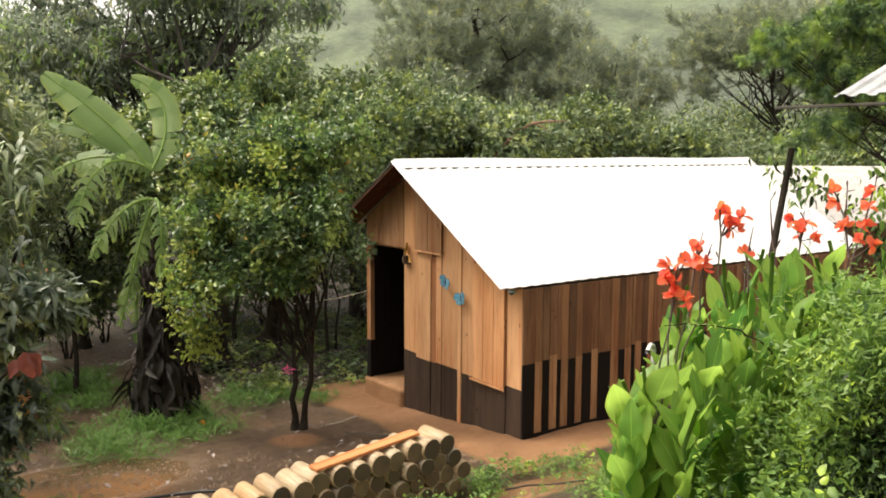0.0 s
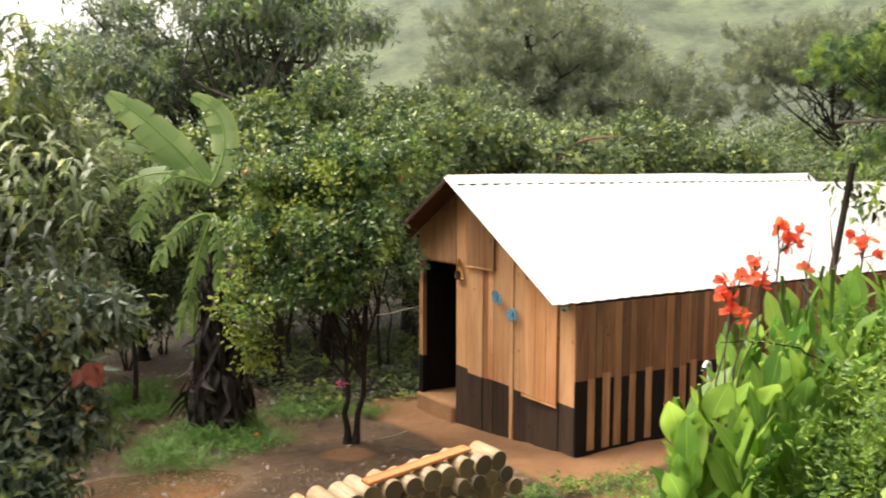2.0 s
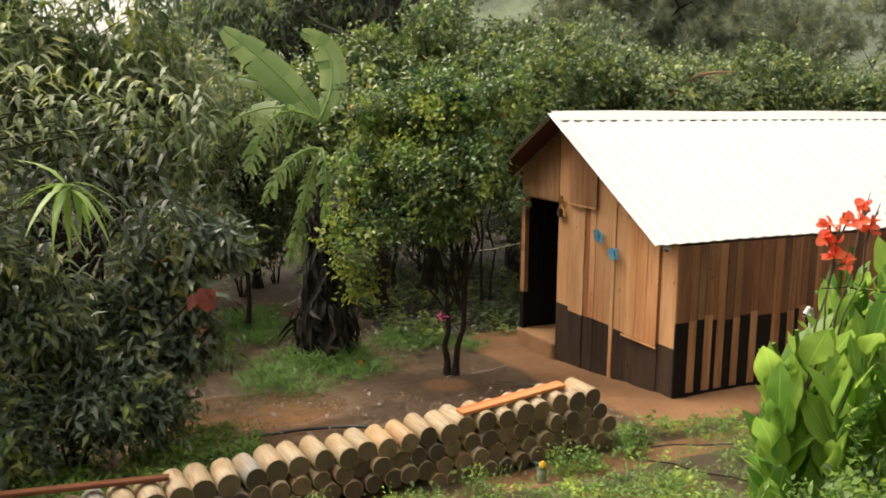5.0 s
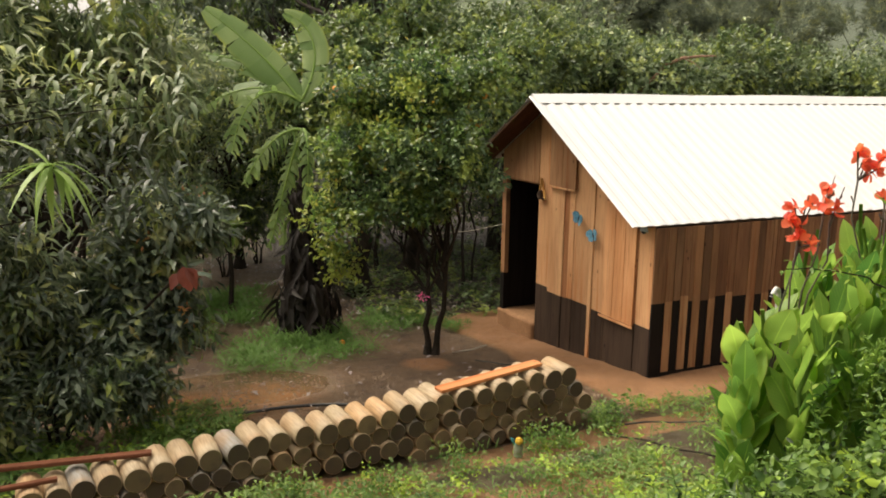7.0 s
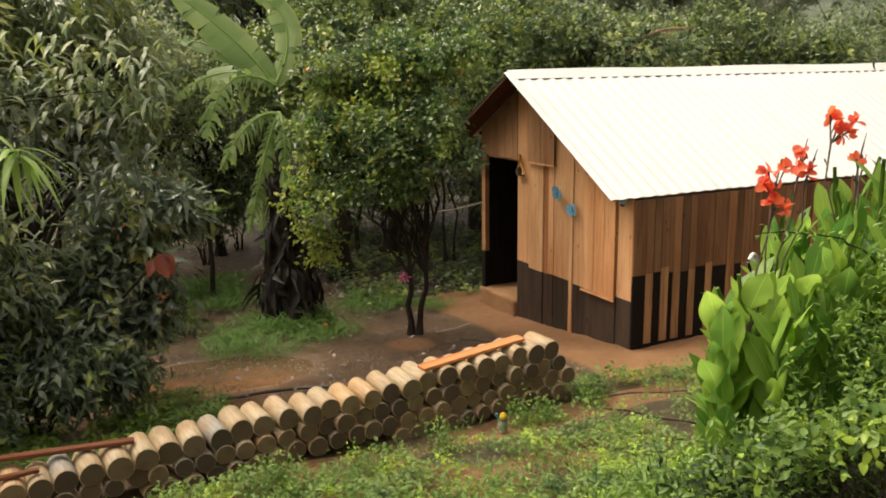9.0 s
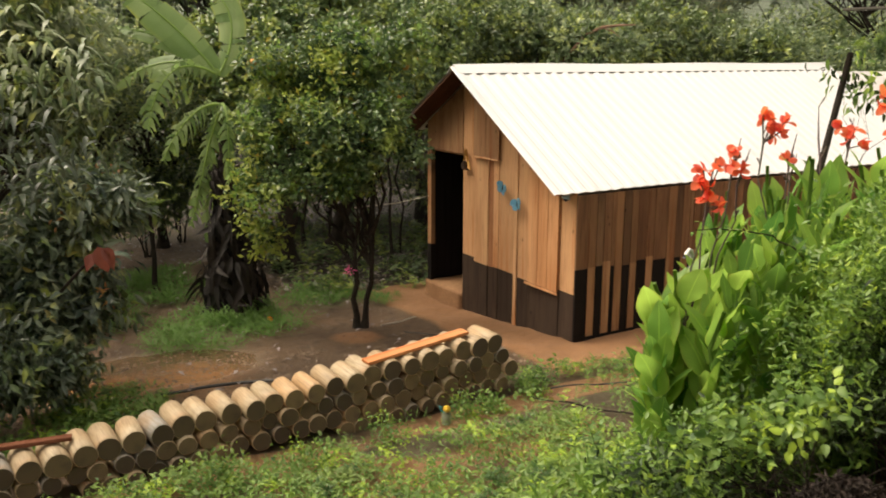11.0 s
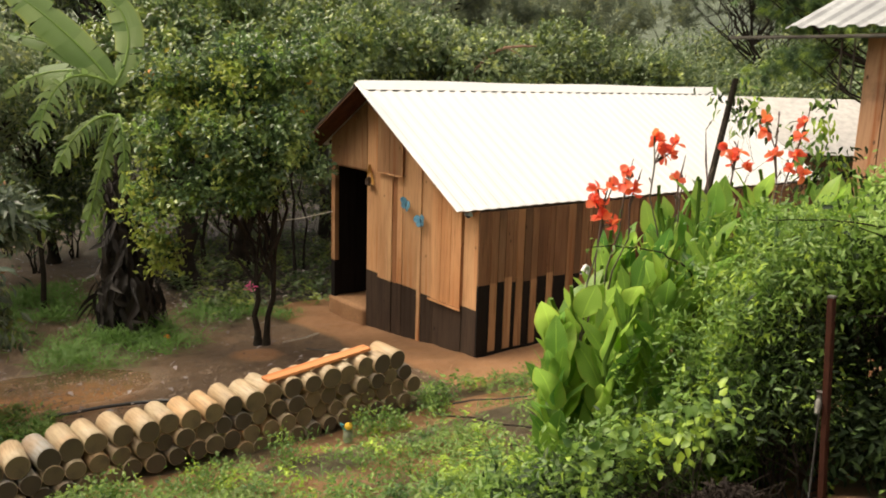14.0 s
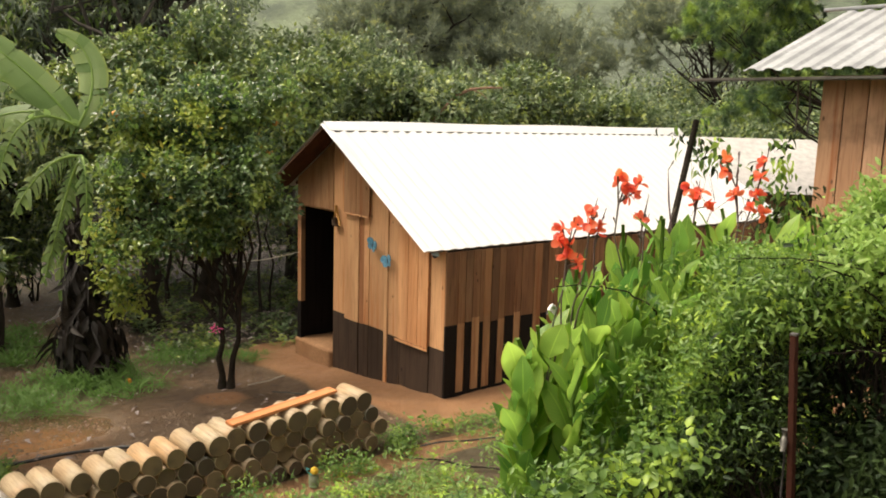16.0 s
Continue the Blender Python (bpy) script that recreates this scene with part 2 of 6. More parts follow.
# needles greyed and paled, so distance mist is part of the colour
L_PINE_MISTED = leaf("misted_pine_needle", (0.15, 0.176, 0.1), (0.235, 0.265, 0.142), (0.178, 0.205, 0.11), 0.6, 0.26, 0.0, 0.0, 0.3)
L_PINE_BRIGHT = leaf("young_pine_needle", (0.03, 0.07, 0.02), (0.13, 0.21, 0.05), (0.05, 0.10, 0.028), 0.5, 0.22, 0.0, 0.0, 1.0)
L_SHRUB_DARK = leaf("dark_shrub_leaf", (0.06, 0.086, 0.048), (0.165, 0.2, 0.105), (0.105, 0.135, 0.072), 0.24, 0.24, 0.012, 0.0, 0.3)
L_DROOP_SHADED = leaf("shaded_drooping_leaf", (0.034, 0.05, 0.028), (0.085, 0.106, 0.056), (0.055, 0.072, 0.038), 0.34, 0.18)
L_GREYGREEN = leaf("grey_green_leaf", (0.11, 0.14, 0.06), (0.26, 0.295, 0.13), (0.17, 0.2, 0.09), 0.34, 0.36, 0.0, 0.0, 0.5)
L_BANANA = leaf("banana_leaf", (0.1, 0.18, 0.038), (0.25, 0.33, 0.1), (0.155, 0.24, 0.06), 0.36, 0.44, 0.0, 260.0)
L_CANNA = leaf("canna_leaf", (0.045, 0.145, 0.026), (0.33, 0.48, 0.07), (0.12, 0.28, 0.042), 0.3, 0.56, 0.0, 90.0)
L_BUSH = leaf("bright_bush_leaf", (0.085, 0.17, 0.026), (0.2, 0.31, 0.05), (0.12, 0.21, 0.036), 0.34, 0.4)
L_BUSH_MID = leaf("mid_green_bush_leaf", (0.055, 0.12, 0.022), (0.185, 0.285, 0.05), (0.10, 0.18, 0.032), 0.45, 0.36, 0.0, 0.0, 0.7)
# deep shade low in the bushes is put into this near-black green
L_BUSH_SHADED = leaf("shaded_bush_leaf", (0.01, 0.02, 0.007), (0.036, 0.058, 0.014), (0.016, 0.03, 0.008), 0.45, 0.12)
L_BUSH_SHADED.node_tree.nodes["Principled BSDF"].inputs["Specular IOR Level"].default_value = 0.15
L_PALE = leaf("pale_green_leaf", (0.16, 0.27, 0.05), (0.30, 0.42, 0.09), (0.22, 0.33, 0.06), 0.4, 0.45)
L_WEED = leaf("weed_leaf", (0.06, 0.125, 0.018), (0.165, 0.255, 0.038), (0.13, 0.18, 0.032), 0.5, 0.3, 0.008, 0.0, 0.5)
L_GRASS = leaf("grass_blade", (0.08, 0.17, 0.03), (0.14, 0.25, 0.045), (0.1, 0.19, 0.034), 0.5, 0.3)
L_RED = leaf("red_brown_leaf", (0.19, 0.055, 0.032), (0.16, 0.045, 0.026), (0.11, 0.032, 0.02), 0.5, 0.3, 0.0, 60.0)
L_YOUNG = leaf("young_orange_leaf", (0.34, 0.13, 0.05), (0.42, 0.26, 0.05), (0.3, 0.12, 0.06), 0.4, 0.35)
L_PETAL = leaf("canna_petal", (0.66, 0.085, 0.05), (0.84, 0.26, 0.07), (0.72, 0.13, 0.07), 0.5, 0.5)
L_PINK = leaf("pink_petal", (0.75, 0.12, 0.25), (0.7, 0.18, 0.3), (0.75, 0.12, 0.25), 0.5, 0.4)
L_BUD = leaf("dark_canna_stalk", (0.085, 0.055, 0.042), (0.07, 0.075, 0.036), (0.11, 0.05, 0.045), 0.5, 0.1)
L_LITTER = leaf("fallen_leaf", (0.12, 0.08, 0.048), (0.42, 0.36, 0.29), (0.085, 0.058, 0.036), 0.6, 0.05)
L_CHIP = leaf("dead_leaf_chip", (0.10, 0.07, 0.042), (0.24, 0.18, 0.125), (0.08, 0.055, 0.034), 0.6, 0.05)
# valley mist is mixed into this leaf colour
L_FARWOOD_MISTED = leaf("misted_far_leaf", (0.09, 0.125, 0.06), (0.13, 0.17, 0.08), (0.1, 0.14, 0.065), 0.6, 0.25)


def log_material():
    m, nt, p = begin("peeled_log", 0.6)
    v = coords(nt)
    info = nt.nodes.new("ShaderNodeObjectInfo").outputs["Random"]
    grain = noise_out(nt, stretched(nt, v, (16, 1.2, 16)), 3.0, 6.0, 0.65)
    big = noise_out(nt, v, 3.0)
    c = mix_colour(nt, info, (0.43, 0.35, 0.235), (0.345, 0.245, 0.14))
    c = mix_colour(nt, ramp(nt, info, 0.80, 0.86), c, (0.27, 0.26, 0.235))
    c = mix_colour(nt, ramp(nt, big, 0.45, 0.75), c, (0.40, 0.25, 0.13))
    c = mix_colour(nt, ramp(nt, info, 0.16, 0.1), c, (0.44, 0.28, 0.145))
    c = mix_colour(nt, ramp(nt, grain, 0.44, 0.74), c, (0.17, 0.11, 0.06))
    nt.links.new(c, p.inputs["Base Color"])
    bump(nt, p, grain, 0.4, 0.004)
    return m


def log_end_material():
    m, nt, p = begin("log_end_grain", 0.75)
    v = coords(nt)
    info = nt.nodes.new("ShaderNodeObjectInfo").outputs["Random"]
    w = nt.nodes.new("ShaderNodeTexWave")
    w.wave_type, w.rings_direction = "RINGS", "Y"
    w.inputs["Scale"].default_value, w.inputs["Distortion"].default_value = 22.0, 2.5
    nt.links.new(v, w.inputs["Vector"])
    big = noise_out(nt, v, 9.0)
    c = mix_colour(nt, ramp(nt, info, 0.0, 0.8), (0.24, 0.18, 0.098), (0.06, 0.048, 0.032))
    c = mix_colour(nt, ramp(nt, w.outputs["Fac"], 0.2, 1.4), c, (0.09, 0.055, 0.03))
    c = mix_colour(nt, ramp(nt, big, 0.5, 0.85), c, (0.07, 0.055, 0.038))
    nt.links.new(c, p.inputs["Base Color"])
    bump(nt, p, big, 0.4, 0.004)
    return m


M_LOG, M_LOG_END = log_material(), log_end_material()


def ground_material():
    m, nt, p = begin("yard_soil", 0.7)
    p.inputs["Specular IOR Level"].default_value = 0.5
    v = coords(nt)

    def attr(n):
        a = nt.nodes.new("ShaderNodeAttribute")
        a.attribute_name = n
        return a.outputs["Fac"]

    def add(a, b, k):
        q = nt.nodes.new("ShaderNodeMath")
        q.operation = "MULTIPLY_ADD"
        nt.links.new(b, q.inputs[0])
        q.inputs[1].default_value = k
        nt.links.new(a, q.inputs[2])
        return q.outputs[0]

    big, mid, fine = noise_out(nt, v, 0.9), noise_out(nt, v, 7.5, 7.0, 0.7), noise_out(nt, v, 60.0, 5.0, 0.75)
    c = mix_colour(nt, ramp(nt, big, 0.3, 0.7), (0.135, 0.083, 0.045), (0.2, 0.12, 0.064))
    c = mix_colour(nt, ramp(nt, add(attr("green"), mid, 0.6), 0.62, 0.95), c, (0.14, 0.105, 0.056))
    c = mix_colour(nt, ramp(nt, mid, 0.5, 0.7), c, (0.075, 0.045, 0.026))
    # orchard floor: dark litter soil, with the trees' shade put into the colour
    c = mix_colour(nt, ramp(nt, add(attr("orchard_dark"), mid, 0.6), 0.45, 1.1), c, (0.042, 0.03, 0.02))
    c = mix_colour(nt, ramp(nt, fine, 0.58, 0.72), c, (0.27, 0.2, 0.14))
    tone = mix_colour(nt, ramp(nt, mid, 0.35, 0.75), (0.48, 0.25, 0.118), (0.35, 0.165, 0.074))
    c = mix_colour(nt, ramp(nt, add(attr("clay"), mid, 0.5), 0.62, 0.9), c, tone)
    c = mix_colour(nt, ramp(nt, fine, 0.43, 0.3), c, (0.05, 0.032, 0.02))
    nt.links.new(c, p.inputs["Base Color"])
    wet = ramp(nt, add(attr("wet"), big, 0.7), 0.5, 1.1)
    r = nt.nodes.new("ShaderNodeMapRange")
    r.inputs["To Min"].default_value, r.inputs["To Max"].default_value = 0.75, 0.12
    nt.links.new(wet, r.inputs["Value"])
    nt.links.new(r.outputs[0], p.inputs["Roughness"])
    bump(nt, p, add(fine, mid, 1.6), 1.0, 0.07)
    calm = nt.nodes.new("ShaderNodeMapRange")
    calm.inputs["To Min"].default_value, calm.inputs["To Max"].default_value = 1.0, 0.12
    nt.links.new(wet, calm.inputs["Value"])
    nt.links.new(calm.outputs[0], p.inputs["Normal"].links[0].from_node.inputs["Strength"])
    return m


M_GROUND = ground_material()


def hill_material():
    m, nt, p = begin("wooded_slope", 0.95)
    v = coords(nt)
    big, mid = noise_out(nt, v, 0.018, 6.0), noise_out(nt, stretched(nt, v, (1, 1, 1.6)), 0.06, 8.0, 0.7)
    # pale grey-greens imitate the mist over the slope
    c = mix_colour(nt, ramp(nt, big, 0.35, 0.65), (0.088, 0.106, 0.082), (0.15, 0.19, 0.108))
    c = mix_colour(nt, ramp(nt, mid, 0.42, 0.62), c, (0.062, 0.081, 0.056))
    nt.links.new(c, p.inputs["Base Color"])
    bump(nt, p, mid, 0.6, 4.0)
    return m


M_HILL = hill_material()


# ---------------------------------------------------------------- mesh helpers
def part(name, bm, material, parent=None, label="", m=None):
    """Links a bmesh (or a ready mesh) as one object under a thing or a part."""
    if isinstance(bm, bmesh.types.BMesh):
        me = bpy.data.meshes.new(name)
        bm.to_mesh(me)
        bm.free()
    else:
        me = bm
    for mt in material if isinstance(material, (list, tuple)) else [material]:
        if len(me.materials) < 8 and mt.name not in [q.name for q in me.materials]:
            me.materials.append(mt)
    ob = new(name, me)
    if parent is not None:
        ob.parent = parent
    if m is not None:
        ob.matrix_basis = m
    if label:
        tagged(ob, label)
    return ob


def thing(name, x, y, z, label, category, group="", kind="", rz=0):
    ob = new(name)
    ob.empty_display_size = 0.1
    ob.matrix_basis = pose(x, y, z, 0, 0, rz)
    return tagged(ob, label, category, group, kind)


def box(bm, x0, x1, y0, y1, z0, z1, slot=0):
    """A box; z0 or z1 may be a pair, for the low-y and high-y side, or a function of (x, y)."""
    def h(z, x, y):
        return z(x, y) if callable(z) else z
    vs = [bm.verts.new((x, y, h(z, x, y))) for z in (z0, z1) for y in (y0, y1) for x in (x0, x1)]
    for q in ((0, 2, 3, 1), (4, 5, 7, 6), (0, 1, 5, 4), (2, 6, 7, 3), (0, 4, 6, 2), (1, 3, 7, 5)):
        bm.faces.new([vs[k] for k in q]).material_index = slot
    return vs


def soft_box(x0, x1, y0, y1, z0, z1, r=0.006):
    bm = bmesh.new()
    box(bm, x0, x1, y0, y1, z0, z1)
    bmesh.ops.bevel(bm, geom=bm.edges[:], offset=r, segments=2, affect="EDGES")
    return bm


def tube(bm, pts, radii, sides=8, slot=0, closed=True):
    """A tapered tube along a line of points."""
    pts = [Vector(p) for p in pts]
    rings = []
    ref = Vector((0.31, 0.95, 0.1))
    for i, p in enumerate(pts):
        d = (pts[min(i + 1, len(pts) - 1)] - pts[max(i - 1, 0)]).normalized()
        if abs(d.dot(ref)) > 0.95:
            ref = Vector((1, 0, 0.2))
        u = d.cross(ref).normalized()
        w = d.cross(u)
        r = radii[i] if hasattr(radii, "__len__") else radii
        rings.append([bm.verts.new(p + r * (math.cos(a) * u + math.sin(a) * w)) for a in [2 * math.pi * k / sides for k in range(sides)]])
    for a, b in zip(rings, rings[1:]):
        for k in range(sides):
            f = bm.faces.new((a[k], a[(k + 1) % sides], b[(k + 1) % sides], b[k]))
            f.smooth, f.material_index = True, slot
    if closed:
        bm.faces.new(rings[0]).material_index = slot
        bm.faces.new(rings[-1][::-1]).material_index = slot


def bent(a, b, n, sag, rng, wander=0.06):
    """Points from a to b with an arch and some wander."""
    a, b = Vector(a), Vector(b)
    far = (b - a).length
    out = []
    for i in range(n):
        t = i / (n - 1)
        w = math.sin(math.pi * t)
        out.append(a.lerp(b, t) + Vector((rng.normal() * wander * far * w, rng.normal() * wander * far * w, sag * far * w)))
    return out


def unit(a):
    return a / np.maximum(np.linalg.norm(a, axis=-1, keepdims=True), 1e-9)


def quick_mesh(name, verts, faces):
    """A mesh from arrays; all faces have the same number of corners."""
    me = bpy.data.meshes.new(name)
    n, k = faces.shape
    me.vertices.add(len(verts))
    me.vertices.foreach_set("co", np.ascontiguousarray(verts, np.float32).ravel())
    me.loops.add(n * k)
    me.loops.foreach_set("vertex_index", np.ascontiguousarray(faces, np.int32).ravel())
    me.polygons.add(n)
    me.polygons.foreach_set("loop_start", np.arange(0, n * k, k, dtype=np.int32))
    me.polygons.foreach_set("use_smooth", np.zeros(n, bool))
    me.update(calc_edges=True)
    return me


def leaf_mesh(name, pos, way, up, length, width, droop=0.15, fold=0.2, fine=False, blunt=False, needle=False):
    """One mesh of many leaves: a folded blade from pos along way, its upper side towards up."""
    pos, way = np.asarray(pos, float), unit(np.asarray(way, float))
    side = unit(np.cross(way, up))
    top = np.cross(side, way)
    n = len(pos)
    length = np.broadcast_to(np.asarray(length, float), (n,))[:, None]
    width = np.broadcast_to(np.asarray(width, float), (n,))[:, None]
    if needle:
        mid = pos + way * length * 0.45 - top * length * droop * 0.24
        verts = np.stack([pos, mid - side * width * 0.5, mid + side * width * 0.5, pos + way * length - top * length * droop * 1.2], 1).reshape(-1, 3)
        faces = (np.arange(n)[:, None, None] * 4 + np.array([(0, 2, 1), (1, 2, 3)])[None]).reshape(-1, 3)
        return quick_mesh(name, verts, faces)
    if blunt:
        st = ((0.0, 0.0), (0.2, 0.55), (0.5, 1.0), (0.78, 0.95), (0.94, 0.6), (1.0, 0.0))
    elif fine == "small":
        st = ((0.0, 0.0), (0.3, 0.95), (0.68, 0.75), (1.0, 0.0))
    elif fine:
        st = ((0.0, 0.0), (0.14, 0.6), (0.36, 1.0), (0.6, 0.82), (0.82, 0.4), (1.0, 0.0))
    else:
        st = ((0.0, 0.0), (0.48, 1.0), (1.0, 0.0))
    vs = []
    for s, w in st:
        mid = pos + way * length * s - top * length * droop * s * s * 1.2
        if w == 0.0:
            vs.append(mid)
        else:
            vs += [mid - side * width * w * 0.5 + top * width * fold * w, mid, mid + side * width * w * 0.5 + top * width * fold * w]
    k = len(vs)
    verts = np.stack(vs, 1).reshape(-1, 3)
    tri = [(0, 2, 1), (0, 3, 2)]
    for r in range(len(st) - 3):
        o = 1 + 3 * r
        tri += [(o, o + 1, o + 4), (o, o + 4, o + 3), (o + 1, o + 2, o + 5), (o + 1, o + 5, o + 4)]
    o = k - 4
    tri += [(o, o + 1, o + 3), (o + 1, o + 2, o + 3)]
    faces = (np.arange(n)[:, None, None] * k + np.array(tri)[None]).reshape(-1, 3)
    me = quick_mesh(name, verts, faces)
    if fine:
        me.polygons.foreach_set("use_smooth", np.ones(len(faces), bool))
    return me


def broad_leaf(pos, way, up, length, width, droop, fold, rng, rows=9):
    """One broad leaf: pointed, folded along its midrib, with a wavy edge."""
    pos, way = Vector(pos), Vector(way).normalized()
    side = way.cross(Vector(up)).normalized()
    top = side.cross(way)
    bm = bmesh.new()
    uv = bm.loops.layers.uv.new("UVMap")
    ph, twist = rng.uniform(0, 6.3), rng.normal() * 0.35
    grid = []
    for i in range(rows + 1):
        t = i / rows
        w = 0.5 * width * max(0.004, math.sin(math.pi * min(1.0, t ** 0.74)) ** 0.85 * (1.0 - 0.1 * t))
        mid = pos + way * (length * t * (1 - 0.12 * droop * t)) - top * (length * droop * t * t)
        c, sn = math.cos(twist * t), math.sin(twist * t)
        sd, tp = side * c + top * sn, top * c - side * sn
        row = []
        for j in (-1.0, -0.5, 0.0, 0.5, 1.0):
            lift = fold * abs(j) * w * (1.2 - 0.5 * abs(j)) + 0.1 * w * math.sin(ph + 9 * t + 2 * j) * 1.6 * abs(j)
            row.append((bm.verts.new(mid + sd * (w * j) + tp * lift), abs(j), t))
        grid.append(row)
    for i in range(rows):
        for j in range(4):
            q = (grid[i][j], grid[i][j + 1], grid[i + 1][j + 1], grid[i + 1][j])
            f = bm.faces.new([v[0] for v in q])
            f.smooth = True
            for lp, v in zip(f.loops, q):
                lp[uv].uv = (v[1], v[2])
    return bm


def clumps(rng, blobs, count, shell=0.5, rough=0.35, freq=1.7):
    """Places of twigs over a few ellipsoids (centre, radii), with an uneven outline; and their outward ways."""
    vol = np.array([r[0] * r[1] * r[2] for _, r in blobs]) ** (0.8)
    pick = rng.choice(len(blobs), count, p=vol / vol.sum())
    u = unit(rng.normal(size=(count, 3)))
    rad = shell + (1 - shell) * rng.random(count) ** 0.6
    off = rng.random(3) * 20
    wob = np.array([noise.noise(Vector(v * freq + off)) for v in u])
    rad = rad * (1 + rough * wob * 1.6)
    c = np.array([b[0] for b in blobs], float)[pick]
    r = np.array([b[1] for b in blobs], float)[pick]
    return c + u * r * rad[:, None], u


def boughs(rng, blobs, each, share=0.38):
    """Breaks ellipsoids up into smaller rounded boughs, with gaps between them."""
    out = []
    for c, r in blobs:
        for _ in range(each):
            u = unit(rng.normal(size=3))
            if u[2] < -0.55:
                u[2] *= -0.4
            k = rng.uniform(0.35, 0.98)
            q = share * rng.uniform(0.65, 1.3)
            out.append(((c[0] + u[0] * r[0] * k, c[1] + u[1] * r[1] * k, c[2] + u[2] * r[2] * k), (r[0] * q, r[1] * q, r[2] * q * 0.85)))
    return out


def spray(rng, centres, ways, each, spread, droop=0.0, up_bias=0.6, out=0.7):
    """Leaves round each twig place: positions, ways, upper sides."""
    n = len(centres) * each
    c, w = np.repeat(centres, each, 0), np.repeat(ways, each, 0)
    pos = c + rng.normal(size=(n, 3)) * spread
    way = unit(w * out + rng.normal(size=(n, 3)) * 0.65 + np.array([0, 0, -droop]))
    up = unit(np.array([0, 0, up_bias]) + rng.normal(size=(n, 3)) * 0.38 + w * 0.7)
    return pos, way, up


def tree(name, base, blobs, label, category, bark, green, seed, trunk_r=0.1, fork=0.45, twigs=600, each=14,
         size=0.09, slim=0.45, spread=0.14, droop=0.15, limbs=16, shell=0.5, lean=(0, 0), stems=1, group="", out=0.7, second=None, share=0.0, bough=9, fine=False):
    """A tree or bush: tapered trunk with limbs, and a crown of many small leaves in twig clumps."""
    rng = np.random.default_rng(seed)
    ob = thing(name, *base, label, category, group)
    b = Vector(base)
    cc, ways = clumps(rng, boughs(rng, blobs, bough) if bough else blobs, twigs, 0.68 if bough else shell)
    bm = bmesh.new()
    crown_mid = Vector(np.mean([q[0] for q in blobs], 0))
    for s in range(stems):
        turn = Vector((math.cos(-0.59 + 2 * math.pi * s / stems), math.sin(-0.59 + 2 * math.pi * s / stems), 0)) if stems > 1 else Vector()
        foot = turn * (0.02 + trunk_r * 0.7) + Vector((0, 0, -0.08))
        top = (crown_mid - b) * fork + Vector((lean[0], lean[1], 0)) + turn * 0.13
        line = bent(foot, top, 7, 0.0, rng, 0.022)
        tube(bm, line, [trunk_r * (1.5 if i == 0 else 1.0) * (1 - 0.09 * i) for i in range(7)], 10)
        for i in rng.choice(len(cc), max(2, limbs // stems), replace=False):
            end = Vector(cc[i]) - b
            start = line[rng.integers(4, 7)]
            pts = bent(start, start.lerp(end, 0.95), 6, 0.06, rng)
            r0 = trunk_r * rng.uniform(0.3, 0.55)
            tube(bm, pts, [r0 * (1 - 0.16 * k) for k in range(6)], 6)
            for _ in range(2):
                j = rng.integers(2, 5)
                e2 = Vector(cc[rng.integers(len(cc))]) - b
                e2 = pts[j].lerp(e2, min(1.0, 0.55 * (end - start).length / max((e2 - pts[j]).length, 0.01)))
                tube(bm, bent(pts[j], e2, 4, 0.05, rng), [r0 * 0.45 * (1 - 0.22 * k) for k in range(4)], 5)
    part("trunk", bm, bark, ob)
    cut = int(len(cc) * (1 - share))
    for lo, hi, mt, nm in ((0, cut, green, "crown"), (cut, len(cc), second, "crown")):
        if hi <= lo or mt is None:
            continue
        p, w, u = spray(rng, cc[lo:hi], ways[lo:hi], each, spread, droop, out=out)
        n = len(p)
        ln = size * rng.uniform(0.6, 1.25, n)
        me = leaf_mesh("crown", p - np.array(base), w, u, ln, ln * slim, 0.2, 0.2, fine)
        part(nm, me, mt, ob)
    return ob


